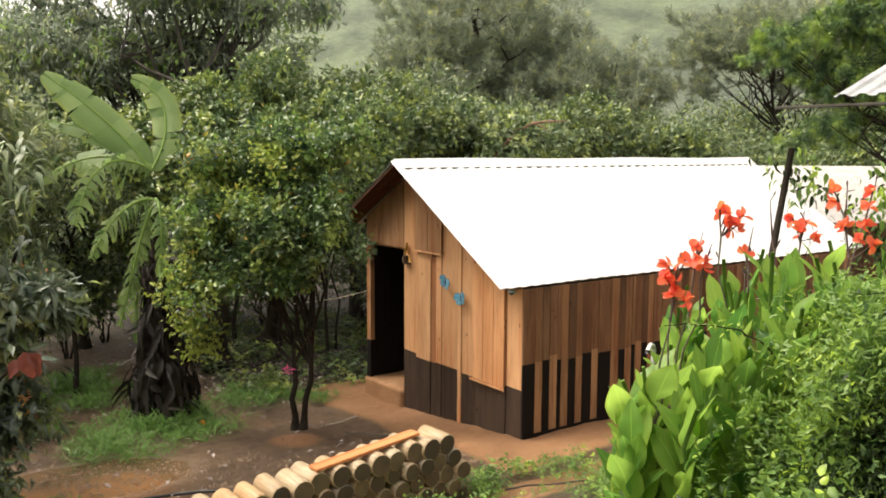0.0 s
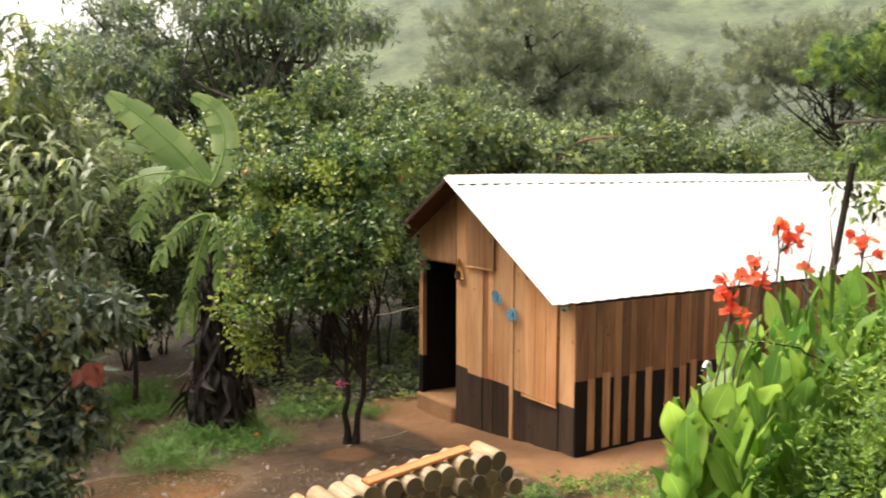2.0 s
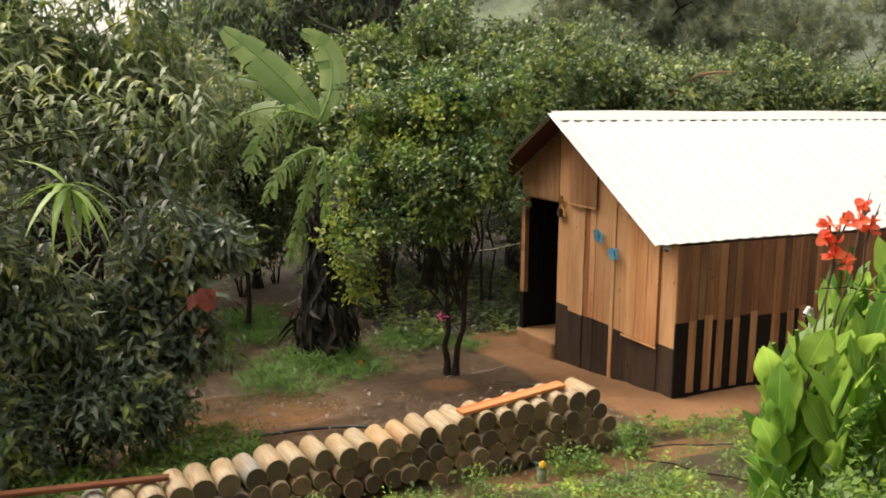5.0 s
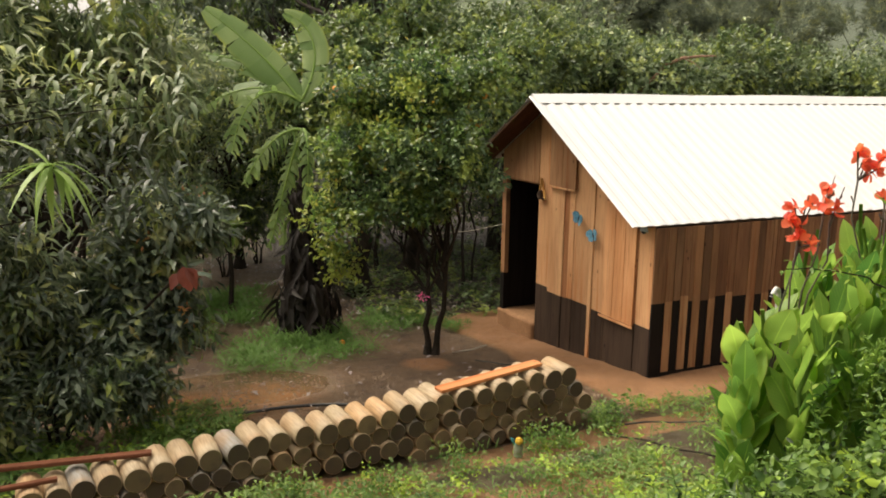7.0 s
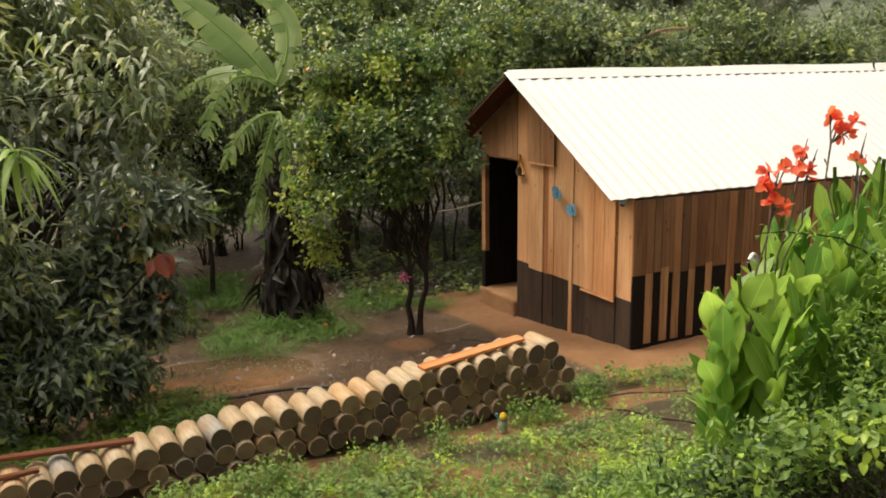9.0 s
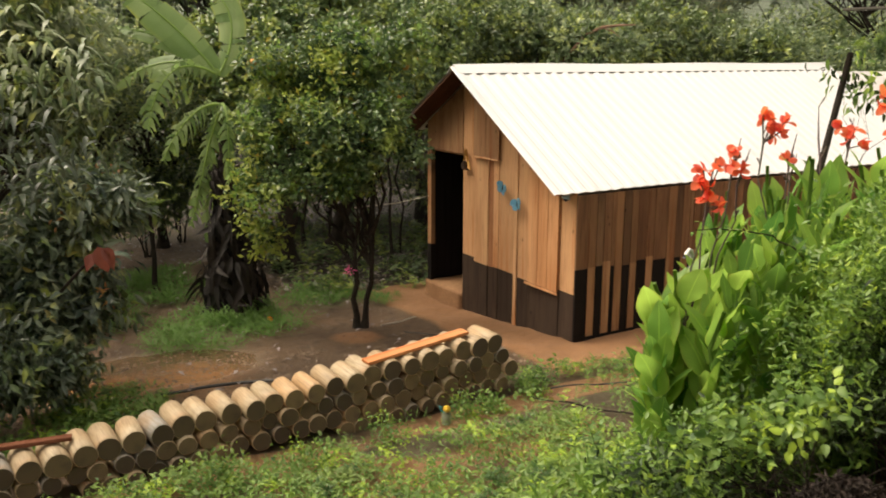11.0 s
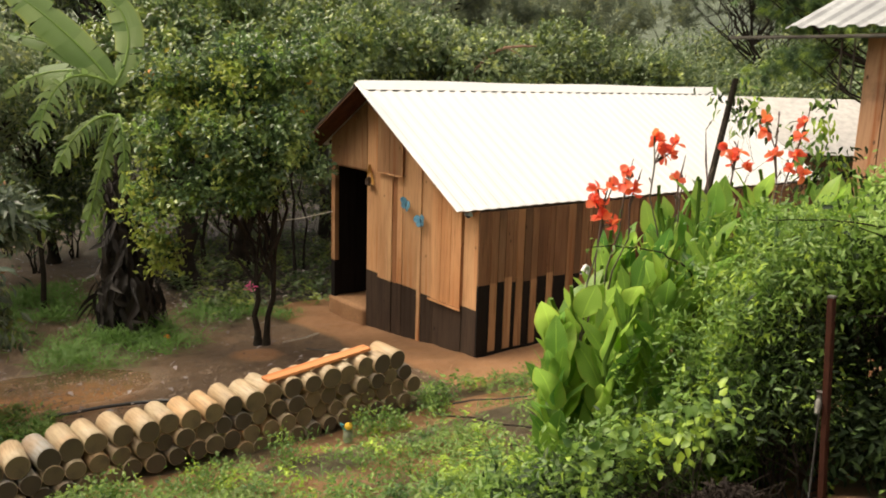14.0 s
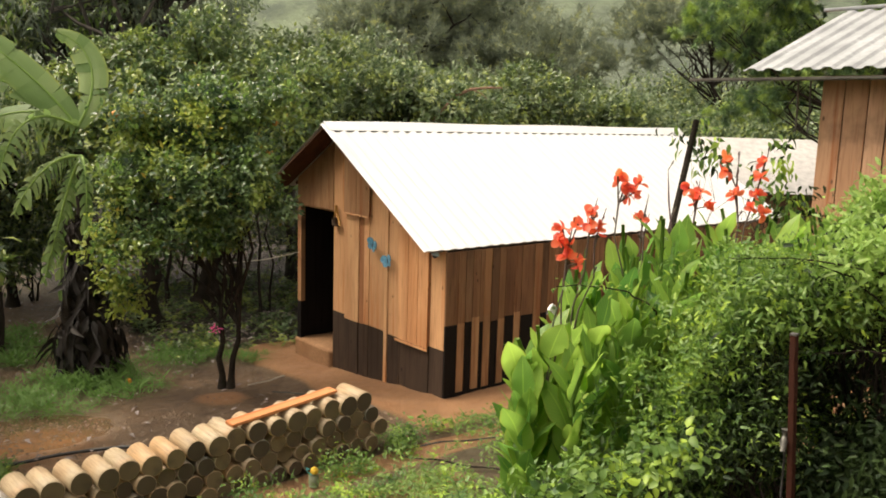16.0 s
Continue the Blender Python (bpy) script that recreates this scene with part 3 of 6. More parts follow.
def pine(name, base, height, blobs, label, seed, trunk_r, tufts, needles, needle, green, droop=0.0, limbs=26, rise=0.35):
    """A pine: straight trunk, spreading bare limbs, needles in brush-like tufts."""
    rng = np.random.default_rng(seed)
    ob = thing(name, *base, label, "tree")
    b = Vector(base)
    cc, ways = clumps(rng, blobs, tufts, 0.45, 0.45, 2.3)
    bm = bmesh.new()
    line = bent((0, 0, -0.1), (0, 0, height), 9, 0.0, np.random.default_rng(seed + 1))
    line = [Vector((p.x * 0.5, p.y * 0.5, p.z)) for p in line]
    tube(bm, line, [trunk_r * (1 - 0.09 * i) for i in range(9)], 9)
    for i in rng.choice(len(cc), limbs, replace=False):
        end = Vector(cc[i]) - b
        s = min(max((end.z - rise * Vector((end.x, end.y)).length) / height, 0.2), 0.97)
        start = line[int(s * 8)]
        pts = bent(start, end, 7, -0.05, rng, 0.03)
        r0 = trunk_r * rng.uniform(0.2, 0.38)
        tube(bm, pts, [r0 * (1 - 0.12 * k) for k in range(7)], 6)
        for _ in range(3):
            j = rng.integers(2, 6)
            e2 = Vector(cc[rng.integers(len(cc))]) - b
            e2 = pts[j].lerp(e2, min(1.0, 0.4 * (end - start).length / max((e2 - pts[j]).length, 0.01)))
            tube(bm, bent(pts[j], e2, 4, 0.05, rng), [r0 * 0.5 * (1 - 0.2 * k) for k in range(4)], 5)
    part("trunk", bm, M_BARK, ob)
    n = tufts * needles
    c, w = np.repeat(cc, needles, 0), np.repeat(unit(ways + np.array([0, 0, 0.9 - droop])), needles, 0)
    along = rng.random((n, 1)) * needle * 1.3
    way = unit(w * 0.8 + rng.normal(size=(n, 3)) * 0.65 + np.array([0, 0, -droop]))
    p = c + w * along
    ln = needle * rng.uniform(0.7, 1.2, n)
    me = leaf_mesh("crown", p - np.array(base), way, unit(rng.normal(size=(n, 3))), ln, ln * 0.085, 0.1 + 0.3 * droop, needle=True)
    part("crown", me, green, ob)
    return ob


# ---------------------------------------------------------------- ground
def ground_z(x, y):
    z = np.interp(y, (-30, -12, -7, -5, -3, -1.2, 0, 2.4, 4.0, 9.0, 30, 80, 900), (4.0, 2.5, 1.5, 0.95, 0.4, 0.1, 0.0, -0.24, -0.30, -0.30, -0.6, -6, -20))
    return z + 0.0 * np.asarray(x)


def gz(x, y):
    return float(ground_z(x, y))


def wobble(x, y):
    return 0.03 * noise.noise(Vector((x * 0.8, y * 0.8, 3.0))) + 0.022 * noise.noise(Vector((x * 2.6, y * 2.6, 7.0)))


def axis_marks(lo, hi, step, far):
    near = np.arange(lo, hi + 1e-6, step)
    grow = np.geomspace(step * 2, far, 26)
    return np.concatenate([lo - grow[::-1], near, hi + grow])


def build_ground():
    xs, ys = axis_marks(-8.0, 3.0, 0.07, 800), axis_marks(-5.6, 7.0, 0.07, 800)
    X, Y = np.meshgrid(xs, ys, indexing="ij")
    Z = ground_z(X, Y)
    clay, green, wet = np.zeros_like(Z), np.full_like(Z, 0.8), np.zeros_like(Z)
    # mask of the floor darkened under the orchard crowns
    orchard_dark = np.clip((Y - 4.0 - 0.25 * X + 0.4 * np.sin(X * 1.7)) / 0.9, 0.0, 1.0) * np.clip((X + 2.0) / 0.8, 0.0, 1.0)
    near = (np.abs(X) < 9) & (np.abs(Y) < 9)
    for i, j in np.argwhere(near):
        x, y = X[i, j], Y[i, j]
        Z[i, j] += wobble(x, y) + 0.012 * noise.noise(Vector((x * 6.5, y * 6.5, 19.0)))
        n = noise.noise(Vector((x * 0.9, y * 0.9, 11.0)))
        green[i, j] = 0.0
        d = max(-x, -y, y - 3.6, x - 7.0)
        clay[i, j] = min(1.0, max(0.0, 1.0 - (d + 0.12 * n - 0.55) / 0.3)) if d < 1.8 else 0.0
        Z[i, j] -= 0.035 * min(1.0, max(0.0, (d + 0.08 * n - 0.6) / 0.12))
        if y < -1.0:
            clay[i, j] = max(clay[i, j], 0.46 + 0.9 * noise.noise(Vector((x * 1.1, y * 0.7, 31.0))) + 0.3 * (y + 1.5 > 0))
            green[i, j] = 0.75 + 0.7 * n
            for a, b, p, q in ((-3.35, -2.25, 0.4, 0.4), (-2.1, -2.15, 0.7, 0.25)):
                k = math.exp(-((x - a) / p) ** 2 - ((y - b) / q) ** 2)
                clay[i, j], green[i, j] = clay[i, j] + 0.8 * k, green[i, j] * (1 - 0.9 * k)
        else:
            for gx, gy, r in ((-2.9, 3.5, 1.0), (-5.6, 0.1, 0.7), (-5.0, 0.85, 0.6), (-3.6, 5.6, 1.2), (-1.3, 4.2, 0.8), (-6.3, 0.2, 1.2)):
                green[i, j] = max(green[i, j], 1.1 - math.hypot(x - gx, y - gy) / r + 0.5 * n)
        # pale soil at the left, its colour partly standing for wet sheen
        clay[i, j] = max(clay[i, j], 0.8 - 0.45 * math.hypot((x + 4.7) / 1.5, (y - 1.4) / 1.0) + 0.35 * n)
        wet[i, j] = max(0.0, 1.0 - math.hypot((x + 4.3) / 1.5, (y - 2.1) / 1.0)) * 1.6 + (0.25 if y > -0.8 else -0.5)
        wet[i, j] += 1.2 * math.exp(-((x + 4.35) / 0.5) ** 2 - ((y - 1.85 + 0.3 * (x + 4.35)) / 0.1) ** 2)
        m = math.hypot(x + 1.8, (y - 1.98) * 0.8)
        Z[i, j] += 0.05 * math.exp(-(m / 0.32) ** 2)
        clay[i, j] = max(clay[i, j], 1.0 - m / 0.55)
        m = math.hypot(x + 1.85, y + 5.3)
        if m < 0.4:
            Z[i, j] += 0.1 * math.exp(-(m / 0.3) ** 2)
            clay[i, j], green[i, j] = max(clay[i, j], 1.4 - m / 0.3), min(green[i, j], m)
    nx, ny = X.shape
    idx = np.arange(nx * ny).reshape(nx, ny)
    faces = np.stack([idx[:-1, :-1], idx[1:, :-1], idx[1:, 1:], idx[:-1, 1:]], -1).reshape(-1, 4)
    me = quick_mesh("ground", np.stack([X, Y, Z], -1).reshape(-1, 3), faces)
    me.polygons.foreach_set("use_smooth", np.ones(len(faces), bool))
    for nm, arr in (("clay", clay), ("green", green), ("wet", wet), ("orchard_dark", orchard_dark)):
        me.attributes.new(nm, "FLOAT", "POINT").data.foreach_set("value", arr.ravel().astype(np.float32))
    tagged(part("ground", me, M_GROUND), "wet brown earth yard with orange clay and green patches", "ground", kind="structure")


build_ground()


def build_hill():
    """The wooded mountainside across the valley, lower towards the open sky."""
    az = np.radians(np.linspace(-10, 130, 90))
    t = np.linspace(0, 1, 44)
    A, T = np.meshgrid(az, t, indexing="ij")
    top = np.interp(np.degrees(az), (-10, 30, 55, 66, 74, 82, 100, 130), (150, 190, 200, 140, 62, 36, 30, 40))[:, None]
    R = 240 + 260 * T
    H = -20 + (top + 20) * T ** 0.85
    X, Y = R * np.cos(A), R * np.sin(A)
    for i, j in np.ndindex(X.shape):
        H[i, j] += 9 * T[i, j] * noise.fractal(Vector((X[i, j] * 0.02, Y[i, j] * 0.02, 2.0)), 1.0, 2.0, 5)
    idx = np.arange(X.size).reshape(X.shape)
    faces = np.stack([idx[:-1, :-1], idx[1:, :-1], idx[1:, 1:], idx[:-1, 1:]], -1).reshape(-1, 4)
    me = quick_mesh("backdrop", np.stack([X, Y, H], -1).reshape(-1, 3), faces)
    me.polygons.foreach_set("use_smooth", np.ones(len(faces), bool))
    tagged(part("backdrop", me, M_HILL), "green wooded mountainside far behind the trees, paled for mist", "mountain", kind="structure")


build_hill()


# unseen plain wall added behind the viewer to cut light on what faces it
tagged(part("wall_south", soft_box(-13.0, 2.5, -9.0, -8.8, gz(-6, -8.8) - 1.0, 4.6), M_BOARD_BROWN), "unseen dark brown wall added to block light from behind", "wall", kind="structure")


# ---------------------------------------------------------------- cabin
RIDGE_Y, RIDGE_Z, SLOPE, EAVE_Y, BACK_Y, CABIN_L = 2.10, 3.05, 0.635, 0.02, 3.70, 6.62
BACK_SLOPE = 0.57
WALL_BACK = 3.34


def roof_z(y):
    return RIDGE_Z - (SLOPE if y < RIDGE_Y else BACK_SLOPE) * abs(y - RIDGE_Y)


def wall_foot(y):
    return -0.098 * y - 0.03


def corrugated(length, x0, x1, period, amp, steps=6, skew=0.0):
    """A ribbed metal sheet in its own plane: x across the ribs, y down the slope, thin but solid."""
    n = int(round((x1 - x0) / period * steps))
    xs = np.linspace(x0, x1, n + 1)
    prof = amp * np.clip(1.8 * np.cos(2 * np.pi * xs / period), -1, 1)
    rows = np.linspace(0, length, 5)
    v = []
    for lift in (0.0, -0.003):
        for r in rows:
            v.append(np.stack([xs + skew * r / length, np.full_like(xs, r), prof + lift], -1))
    V = np.stack(v).reshape(-1, 3)
    m = n + 1
    f = []
    for s in (0, 1):
        o = s * 5 * m
        for r in range(4):
            a = o + r * m + np.arange(n)
            q = np.stack([a, a + 1, a + m + 1, a + m], -1)
            f.append(q if s == 0 else q[:, ::-1])
    for r in (0, 4):
        a = r * m + np.arange(n)
        f.append(np.stack([a, a + 1, a + 1 + 5 * m, a + 5 * m], -1))
    me = quick_mesh("roof_sheet", V, np.concatenate(f))
    return me


def slope_pose(y_top, z_top, y_low, z_low, x=0.0):
    """Local y runs down the slope from its top edge, local z out of the roof."""
    d = Vector((0, y_low - y_top, z_low - z_top)).normalized()
    up = Vector((1, 0, 0)).cross(d) if y_low > y_top else d.cross(Vector((1, 0, 0)))
    xa = d.cross(up)
    m = Matrix((xa, d, up)).transposed().to_4x4()
    m.translation = (x, y_top, z_top)
    return m


def cabin():
    rng = np.random.default_rng(5)
    ob = thing("wooden_cabin", 0, 0, 0, "small pine plank cabin with white metal roof and dark-painted foot", "cabin")
    # gable boards, with a dark brown foot
    seams = [(0.0, 0), (0.30, 1), (0.56, 1), (0.88, 2), (0.92, 0), (1.14, 3), (1.21, 0), (1.56, 1), (1.68, 2), (1.80, 0), (2.13, 0), (2.42, 0)]
    tones = (M_BOARD, M_BOARD_PALE, M_BOARD_RED, M_BOARD)
    for k, ((a, kind), (b, _)) in enumerate(zip(seams, seams[1:])):
        bm = bmesh.new()
        strip = kind == 3
        foot = wall_foot(a) - 0.06
        paint = foot if strip else 0.53 + rng.uniform(-0.02, 0.03)
        t = (0.0 if k % 2 else 0.007) - (0.006 if strip else 0.0) + (0.006 if kind == 2 else 0.0)
        c = (a + b) / 2
        if not strip:
            box(bm, t, 0.03, a + 0.004, b - 0.004, foot, paint, 1)
        box(bm, t + (0.0 if strip else 0.003), 0.03, a + 0.004, b - 0.004, paint, lambda x, y: roof_z(y) - 0.055, 0)
        bmesh.ops.translate(bm, verts=bm.verts[:], vec=(0, -c, 0))
        part("board", bm, [tones[kind], M_BOARD_BROWN], ob, m=pose(0, c, 0))
    # boards over the door, with the overhang's shade put into the colour
    for k, (a, b) in enumerate(((2.42, 2.77), (2.77, 3.06), (3.06, 3.37))):
        bm = bmesh.new()
        box(bm, 0.005 * (k % 2), 0.03, a + 0.003, b - 0.003, 1.91, lambda x, y: roof_z(y) - 0.055)
        bmesh.ops.translate(bm, verts=bm.verts[:], vec=(0, -(a + b) / 2, 0))
        part("board", bm, M_BOARD_DIM, ob, m=pose(0, (a + b) / 2, 0))
    # door post and frame
    bm = bmesh.new()
    box(bm, -0.004, 0.06, 3.265, 3.365, 0.52, 1.908, 0)
    box(bm, -0.006, 0.06, 3.265, 3.365, -0.30, 0.52, 1)
    part("door_post", bm, [M_BOARD_DIM, M_BOARD_DARK], ob)
    part("door_lintel", soft_box(0.031, 0.09, 2.36, 3.264, 1.88, 1.95), M_BOARD_DIM, ob)
    part("door_jamb", soft_box(0.031, 0.09, 2.395, 2.43, -0.05, 1.88), M_BOARD_BROWN, ob)
    # inner floor and closed back and end walls; near-black boards paint in the unlit room
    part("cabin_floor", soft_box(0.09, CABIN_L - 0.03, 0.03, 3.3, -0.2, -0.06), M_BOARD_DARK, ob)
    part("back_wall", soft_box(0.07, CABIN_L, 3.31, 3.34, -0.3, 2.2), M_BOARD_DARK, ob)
    # unseen partition and lining, added to keep the doorway black
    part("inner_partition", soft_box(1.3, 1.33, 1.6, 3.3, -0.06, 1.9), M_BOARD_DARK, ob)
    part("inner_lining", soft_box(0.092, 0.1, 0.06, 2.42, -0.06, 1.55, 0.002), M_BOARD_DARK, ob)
    bm = bmesh.new()
    box(bm, CABIN_L - 0.03, CABIN_L, 0.031, 2.11, -0.3, lambda x, y: roof_z(y) - 0.06)
    box(bm, CABIN_L - 0.03, CABIN_L, 2.11, 3.30, -0.3, lambda x, y: roof_z(y) - 0.06)
    part("end_wall", bm, M_BOARD_UMBER, ob)
    # long wall: wide boards with dark feet between bare narrow ones
    x = 0.0
    k = 0
    dark_w, bare_w = (0.177, 0.104, 0.063, 0.113, 0.155), (0.113, 0.113, 0.116, 0.103, 0.112)
    while x < CABIN_L - 0.05:
        painted = k % 2 == 0
        w = min((dark_w if painted else bare_w)[(k // 2) % 5] * (1.0 if k < 10 else rng.uniform(0.85, 1.2)), CABIN_L - x)
        bm = bmesh.new()
        paint = 0.84 + rng.uniform(-0.02, 0.02)
        if painted:
            box(bm, 0.004, w - 0.004, 0.0, 0.028, -0.05, paint, 1)
            box(bm, 0.004, w - 0.004, 0.003, 0.028, paint, 1.69, 0)
        else:
            # bare boards: lighter pine low down, a darker one from about 0.84 m
            y0, pale_top = 0.004 if k % 4 == 1 else -0.003, 0.84 + rng.uniform(-0.04, 0.08)
            box(bm, 0.004, w - 0.004, y0, 0.028, -0.05, pale_top, 1)
            box(bm, 0.004, w - 0.004, y0 + 0.003, 0.028, pale_top, 1.69, 0)
        upper = (M_BOARD_MID, M_BOARD_BARN, M_BOARD_DIM)[k // 2 % 3] if not painted else (M_BOARD_BARN, M_BOARD_UMBER, M_BOARD_MID, M_BOARD_UMBER, M_BOARD_BARN)[k // 2 % 5]
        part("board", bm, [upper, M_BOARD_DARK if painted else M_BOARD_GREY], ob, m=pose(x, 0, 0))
        x += w
        k += 1
    part("sill_board", soft_box(0.01, CABIN_L, -0.012, -0.004, -0.06, 0.045, 0.002), M_BOARD_DARK, ob)
    # shutter beside the door, and a second panel near the corner
    for nm, y0, y1, z0, z1, n in (("upper_panel", 1.53, 2.12, 1.92, 2.9, 2), ("wall_panel", 0.30, 0.88, 0.52, 1.88, 3)):
        sh = part(nm, soft_box(-0.014, -0.002, y0, y1, z0, min(z1, roof_z(y0) - 0.12)), M_BOARD_RED, ob)
        w = (y1 - y0) / n
        for q in range(n):
            zt = min(z1, roof_z(y0 + q * w) - 0.07)
            part("slat", soft_box(-0.03, -0.0145, y0 + q * w + 0.003, y0 + (q + 1) * w - 0.003, z0, zt, 0.003), M_BOARD_PALE if n == 3 else M_BOARD_DIM, sh)
    part("batten", soft_box(-0.042, -0.0315, 1.53, 2.12, 1.9, 1.925, 0.004), M_BOARD, ob)
    part("batten", soft_box(-0.038, -0.0315, 1.515, 1.545, 1.927, 2.60, 0.003), M_BOARD_DIM, ob)
    part("batten", soft_box(-0.045, -0.0315, 0.28, 0.92, 0.49, 0.52, 0.004), M_BOARD_PALE, ob)
    # roof
    front_len = math.hypot(RIDGE_Y - EAVE_Y, SLOPE * (RIDGE_Y - EAVE_Y))
    back_len = math.hypot(BACK_Y - RIDGE_Y, BACK_SLOPE * (BACK_Y - RIDGE_Y))
    period, n = 0.18, 8
    width = 5 * period
    x0 = -0.345
    sheet_f = corrugated(front_len, 0, width + 0.06, period, 0.0055, skew=-0.085)
    sheet_b = corrugated(back_len, 0, width + 0.06, period, 0.006)
    for k in range(n):
        jig = 0.004 * (k % 2)
        part("roof_sheet", sheet_f, M_ROOF, ob, m=Matrix.Translation((0, 0, jig)) @ slope_pose(RIDGE_Y - 0.012, RIDGE_Z, EAVE_Y, roof_z(EAVE_Y), x0 + k * width + width))
        part("roof_sheet", sheet_b, M_ROOF, ob, m=Matrix.Translation((0, 0, jig)) @ slope_pose(RIDGE_Y + 0.012, RIDGE_Z, BACK_Y, roof_z(BACK_Y), x0 + k * width))
    bm = bmesh.new()
    xe = x0 + n * width + 0.03
    for sgn in (-1, 1):
        lo = [bm.verts.new((x, RIDGE_Y + sgn * 0.15, RIDGE_Z + 0.016 - SLOPE * 0.15)) for x in np.linspace(x0 - 0.01, xe, 30)]
        hi = [bm.verts.new((x, RIDGE_Y, RIDGE_Z + 0.032 + 0.006 * math.sin(x * 2.0))) for x in np.linspace(x0 - 0.01, xe, 30)]
        for a in range(29):
            bm.faces.new((lo[a], lo[a + 1], hi[a + 1], hi[a]) if sgn < 0 else (lo[a + 1], lo[a], hi[a], hi[a + 1]))
    cap = part("ridge_cap", bm, M_ROOF, ob)
    sol = cap.modifiers.new("thick", "SOLIDIFY")
    sol.thickness = 0.004
    # dark bars added for the shade in the open troughs below the ridge cap
    gap_bar = soft_box(-0.055, 0.055, -0.006, 0.006, -0.004, 0.013, 0.002)
    first = part("shade_bar", gap_bar, M_GUTTER, ob)
    yc = RIDGE_Y - 0.155
    first.matrix_basis = pose(x0 + 0.12, yc, roof_z(yc) + 0.004)
    for k in range(1, 39):
        q = new("shade_bar", first.data)
        q.parent = ob
        q.matrix_basis = pose(x0 + 0.12 + k * period, yc, roof_z(yc) + 0.004)
    # rafters, purlins and barge boards under the sheets
    for y in (0.12, 0.72, 1.4, 2.02, 2.2, 2.85, 3.48):
        z = roof_z(y) - 0.05
        bm = bmesh.new()
        tube(bm, [(-0.14 if y < 0.2 else 0.035, y, z - 0.02), (CABIN_L + 0.1, y, z - 0.02)], 0.028 if y > 0.2 else 0.045, 8)
        part("purlin", bm, M_RAFTER if y > 0.2 else M_POLE, ob)
    # soffit boards along the slope, and a thin edge board under each gable edge
    for s in (-1, 1):
        y_end = EAVE_Y + 0.03 if s < 0 else BACK_Y - 0.03
        ys = sorted((RIDGE_Y + s * 0.004, y_end))
        for xa, xb in ((-0.245, -0.165), (-0.163, -0.085), (-0.083, -0.003)) if s < 0 else ((-0.318, -0.242), (-0.24, -0.162), (-0.16, -0.082), (-0.08, -0.003)):
            bm = bmesh.new()
            box(bm, xa, xb, ys[0], ys[1], lambda q, y: roof_z(y) - 0.036, lambda q, y: roof_z(y) - 0.02)
            part("soffit_board", bm, M_RAFTER, ob)
        bm = bmesh.new()
        xe0 = -0.262 if s < 0 else -0.335
        box(bm, xe0, xe0 + 0.016, ys[0], ys[1], lambda q, y: roof_z(y) - 0.042, lambda q, y: roof_z(y) - 0.02)
        part("barge_board", bm, M_RAFTER, ob)
    return ob


CABIN = cabin()


def ornament(y, z, turn):
    """A butterfly of painted metal on the gable wall."""
    ob = thing("butterfly_ornament", -0.036, y, z, "blue painted metal butterfly hung on the plank wall", "ornament", "butterflies")
    for s in (-1, 1):
        for (ly, lz, r, q) in ((0.055, 0.03, 0.06, 1.0), (0.04, -0.045, 0.045, 0.9)):
            bm = bmesh.new()
            pts = []
            for k in range(14):
                a = 2 * math.pi * k / 14
                rr = r * (1 + 0.25 * math.cos(a - 0.7) + 0.08 * math.cos(3 * a))
                pts.append(bm.verts.new((-0.02 - 0.25 * abs(ly + rr * math.cos(a)), s * (ly + rr * math.cos(a)), lz + rr * q * math.sin(a))))
            f = bm.faces.new(pts)
            r = bmesh.ops.extrude_face_region(bm, geom=[f])
            bmesh.ops.translate(bm, verts=[v for v in r["geom"] if isinstance(v, bmesh.types.BMVert)], vec=(0.006, 0, 0))
            part("wing", bm, M_BLUE, ob)
    bm = bmesh.new()
    tube(bm, [(-0.012, 0, -0.07), (-0.018, 0, 0.0), (-0.012, 0, 0.06)], [0.006, 0.012, 0.008], 8)
    part("body", bm, M_BLACK, ob)
    ob.matrix_basis = pose(-0.036, y, z, turn, 0, 0) @ Matrix.Diagonal((0.84, 0.84, 0.84, 1))


ornament(1.40, 1.585, 20)
ornament(1.08, 1.43, -15)

# small lamp under the corner of the eave
lamp = thing("eave_lamp", -0.07, 0.12, 1.665, "small grey-green enamel lamp under the eave corner", "lamp")
bm = bmesh.new()
tube(bm, [(0, 0, 0.05), (0, 0, 0.03), (-0.005, 0, 0.0), (-0.01, 0, -0.02)], [0.014, 0.03, 0.045, 0.05], 14, closed=False)
part("shade", bm, M_ENAMEL, lamp)
bm = bmesh.new()
tube(bm, [(-0.01, 0, -0.005), (-0.012, 0, -0.03), (-0.013, 0, -0.045)], [0.024, 0.03, 0.012], 12)
part("bulb", bm, M_BLACK, lamp, "dark unlit bulb")

# triangular bamboo frame hanging beside the door
tri = thing("hanging_ornament", -0.03, 2.30, 1.83, "small triangular bamboo frame hung beside the doorway", "ornament")
corners = [(0, 0.0, 0.16), (0, 0.07, -0.11), (0, -0.09, -0.10)]
for a, b in ((0, 1), (1, 2), (2, 0)):
    bm = bmesh.new()
    tube(bm, [corners[a], corners[b]], 0.014, 8)
    part("stick", bm, M_STRAWFRAME if a != 1 else M_BOARD_BROWN, tri)
bm = bmesh.new()
tube(bm, [(-0.01, 0.02, -0.10), (-0.012, 0.01, -0.04), (-0.01, 0.0, 0.0)], [0.035, 0.045, 0.02], 9)
part("bundle", bm, M_BOARD_BROWN, tri)

# clay plinth under the doorway
bm = bmesh.new()
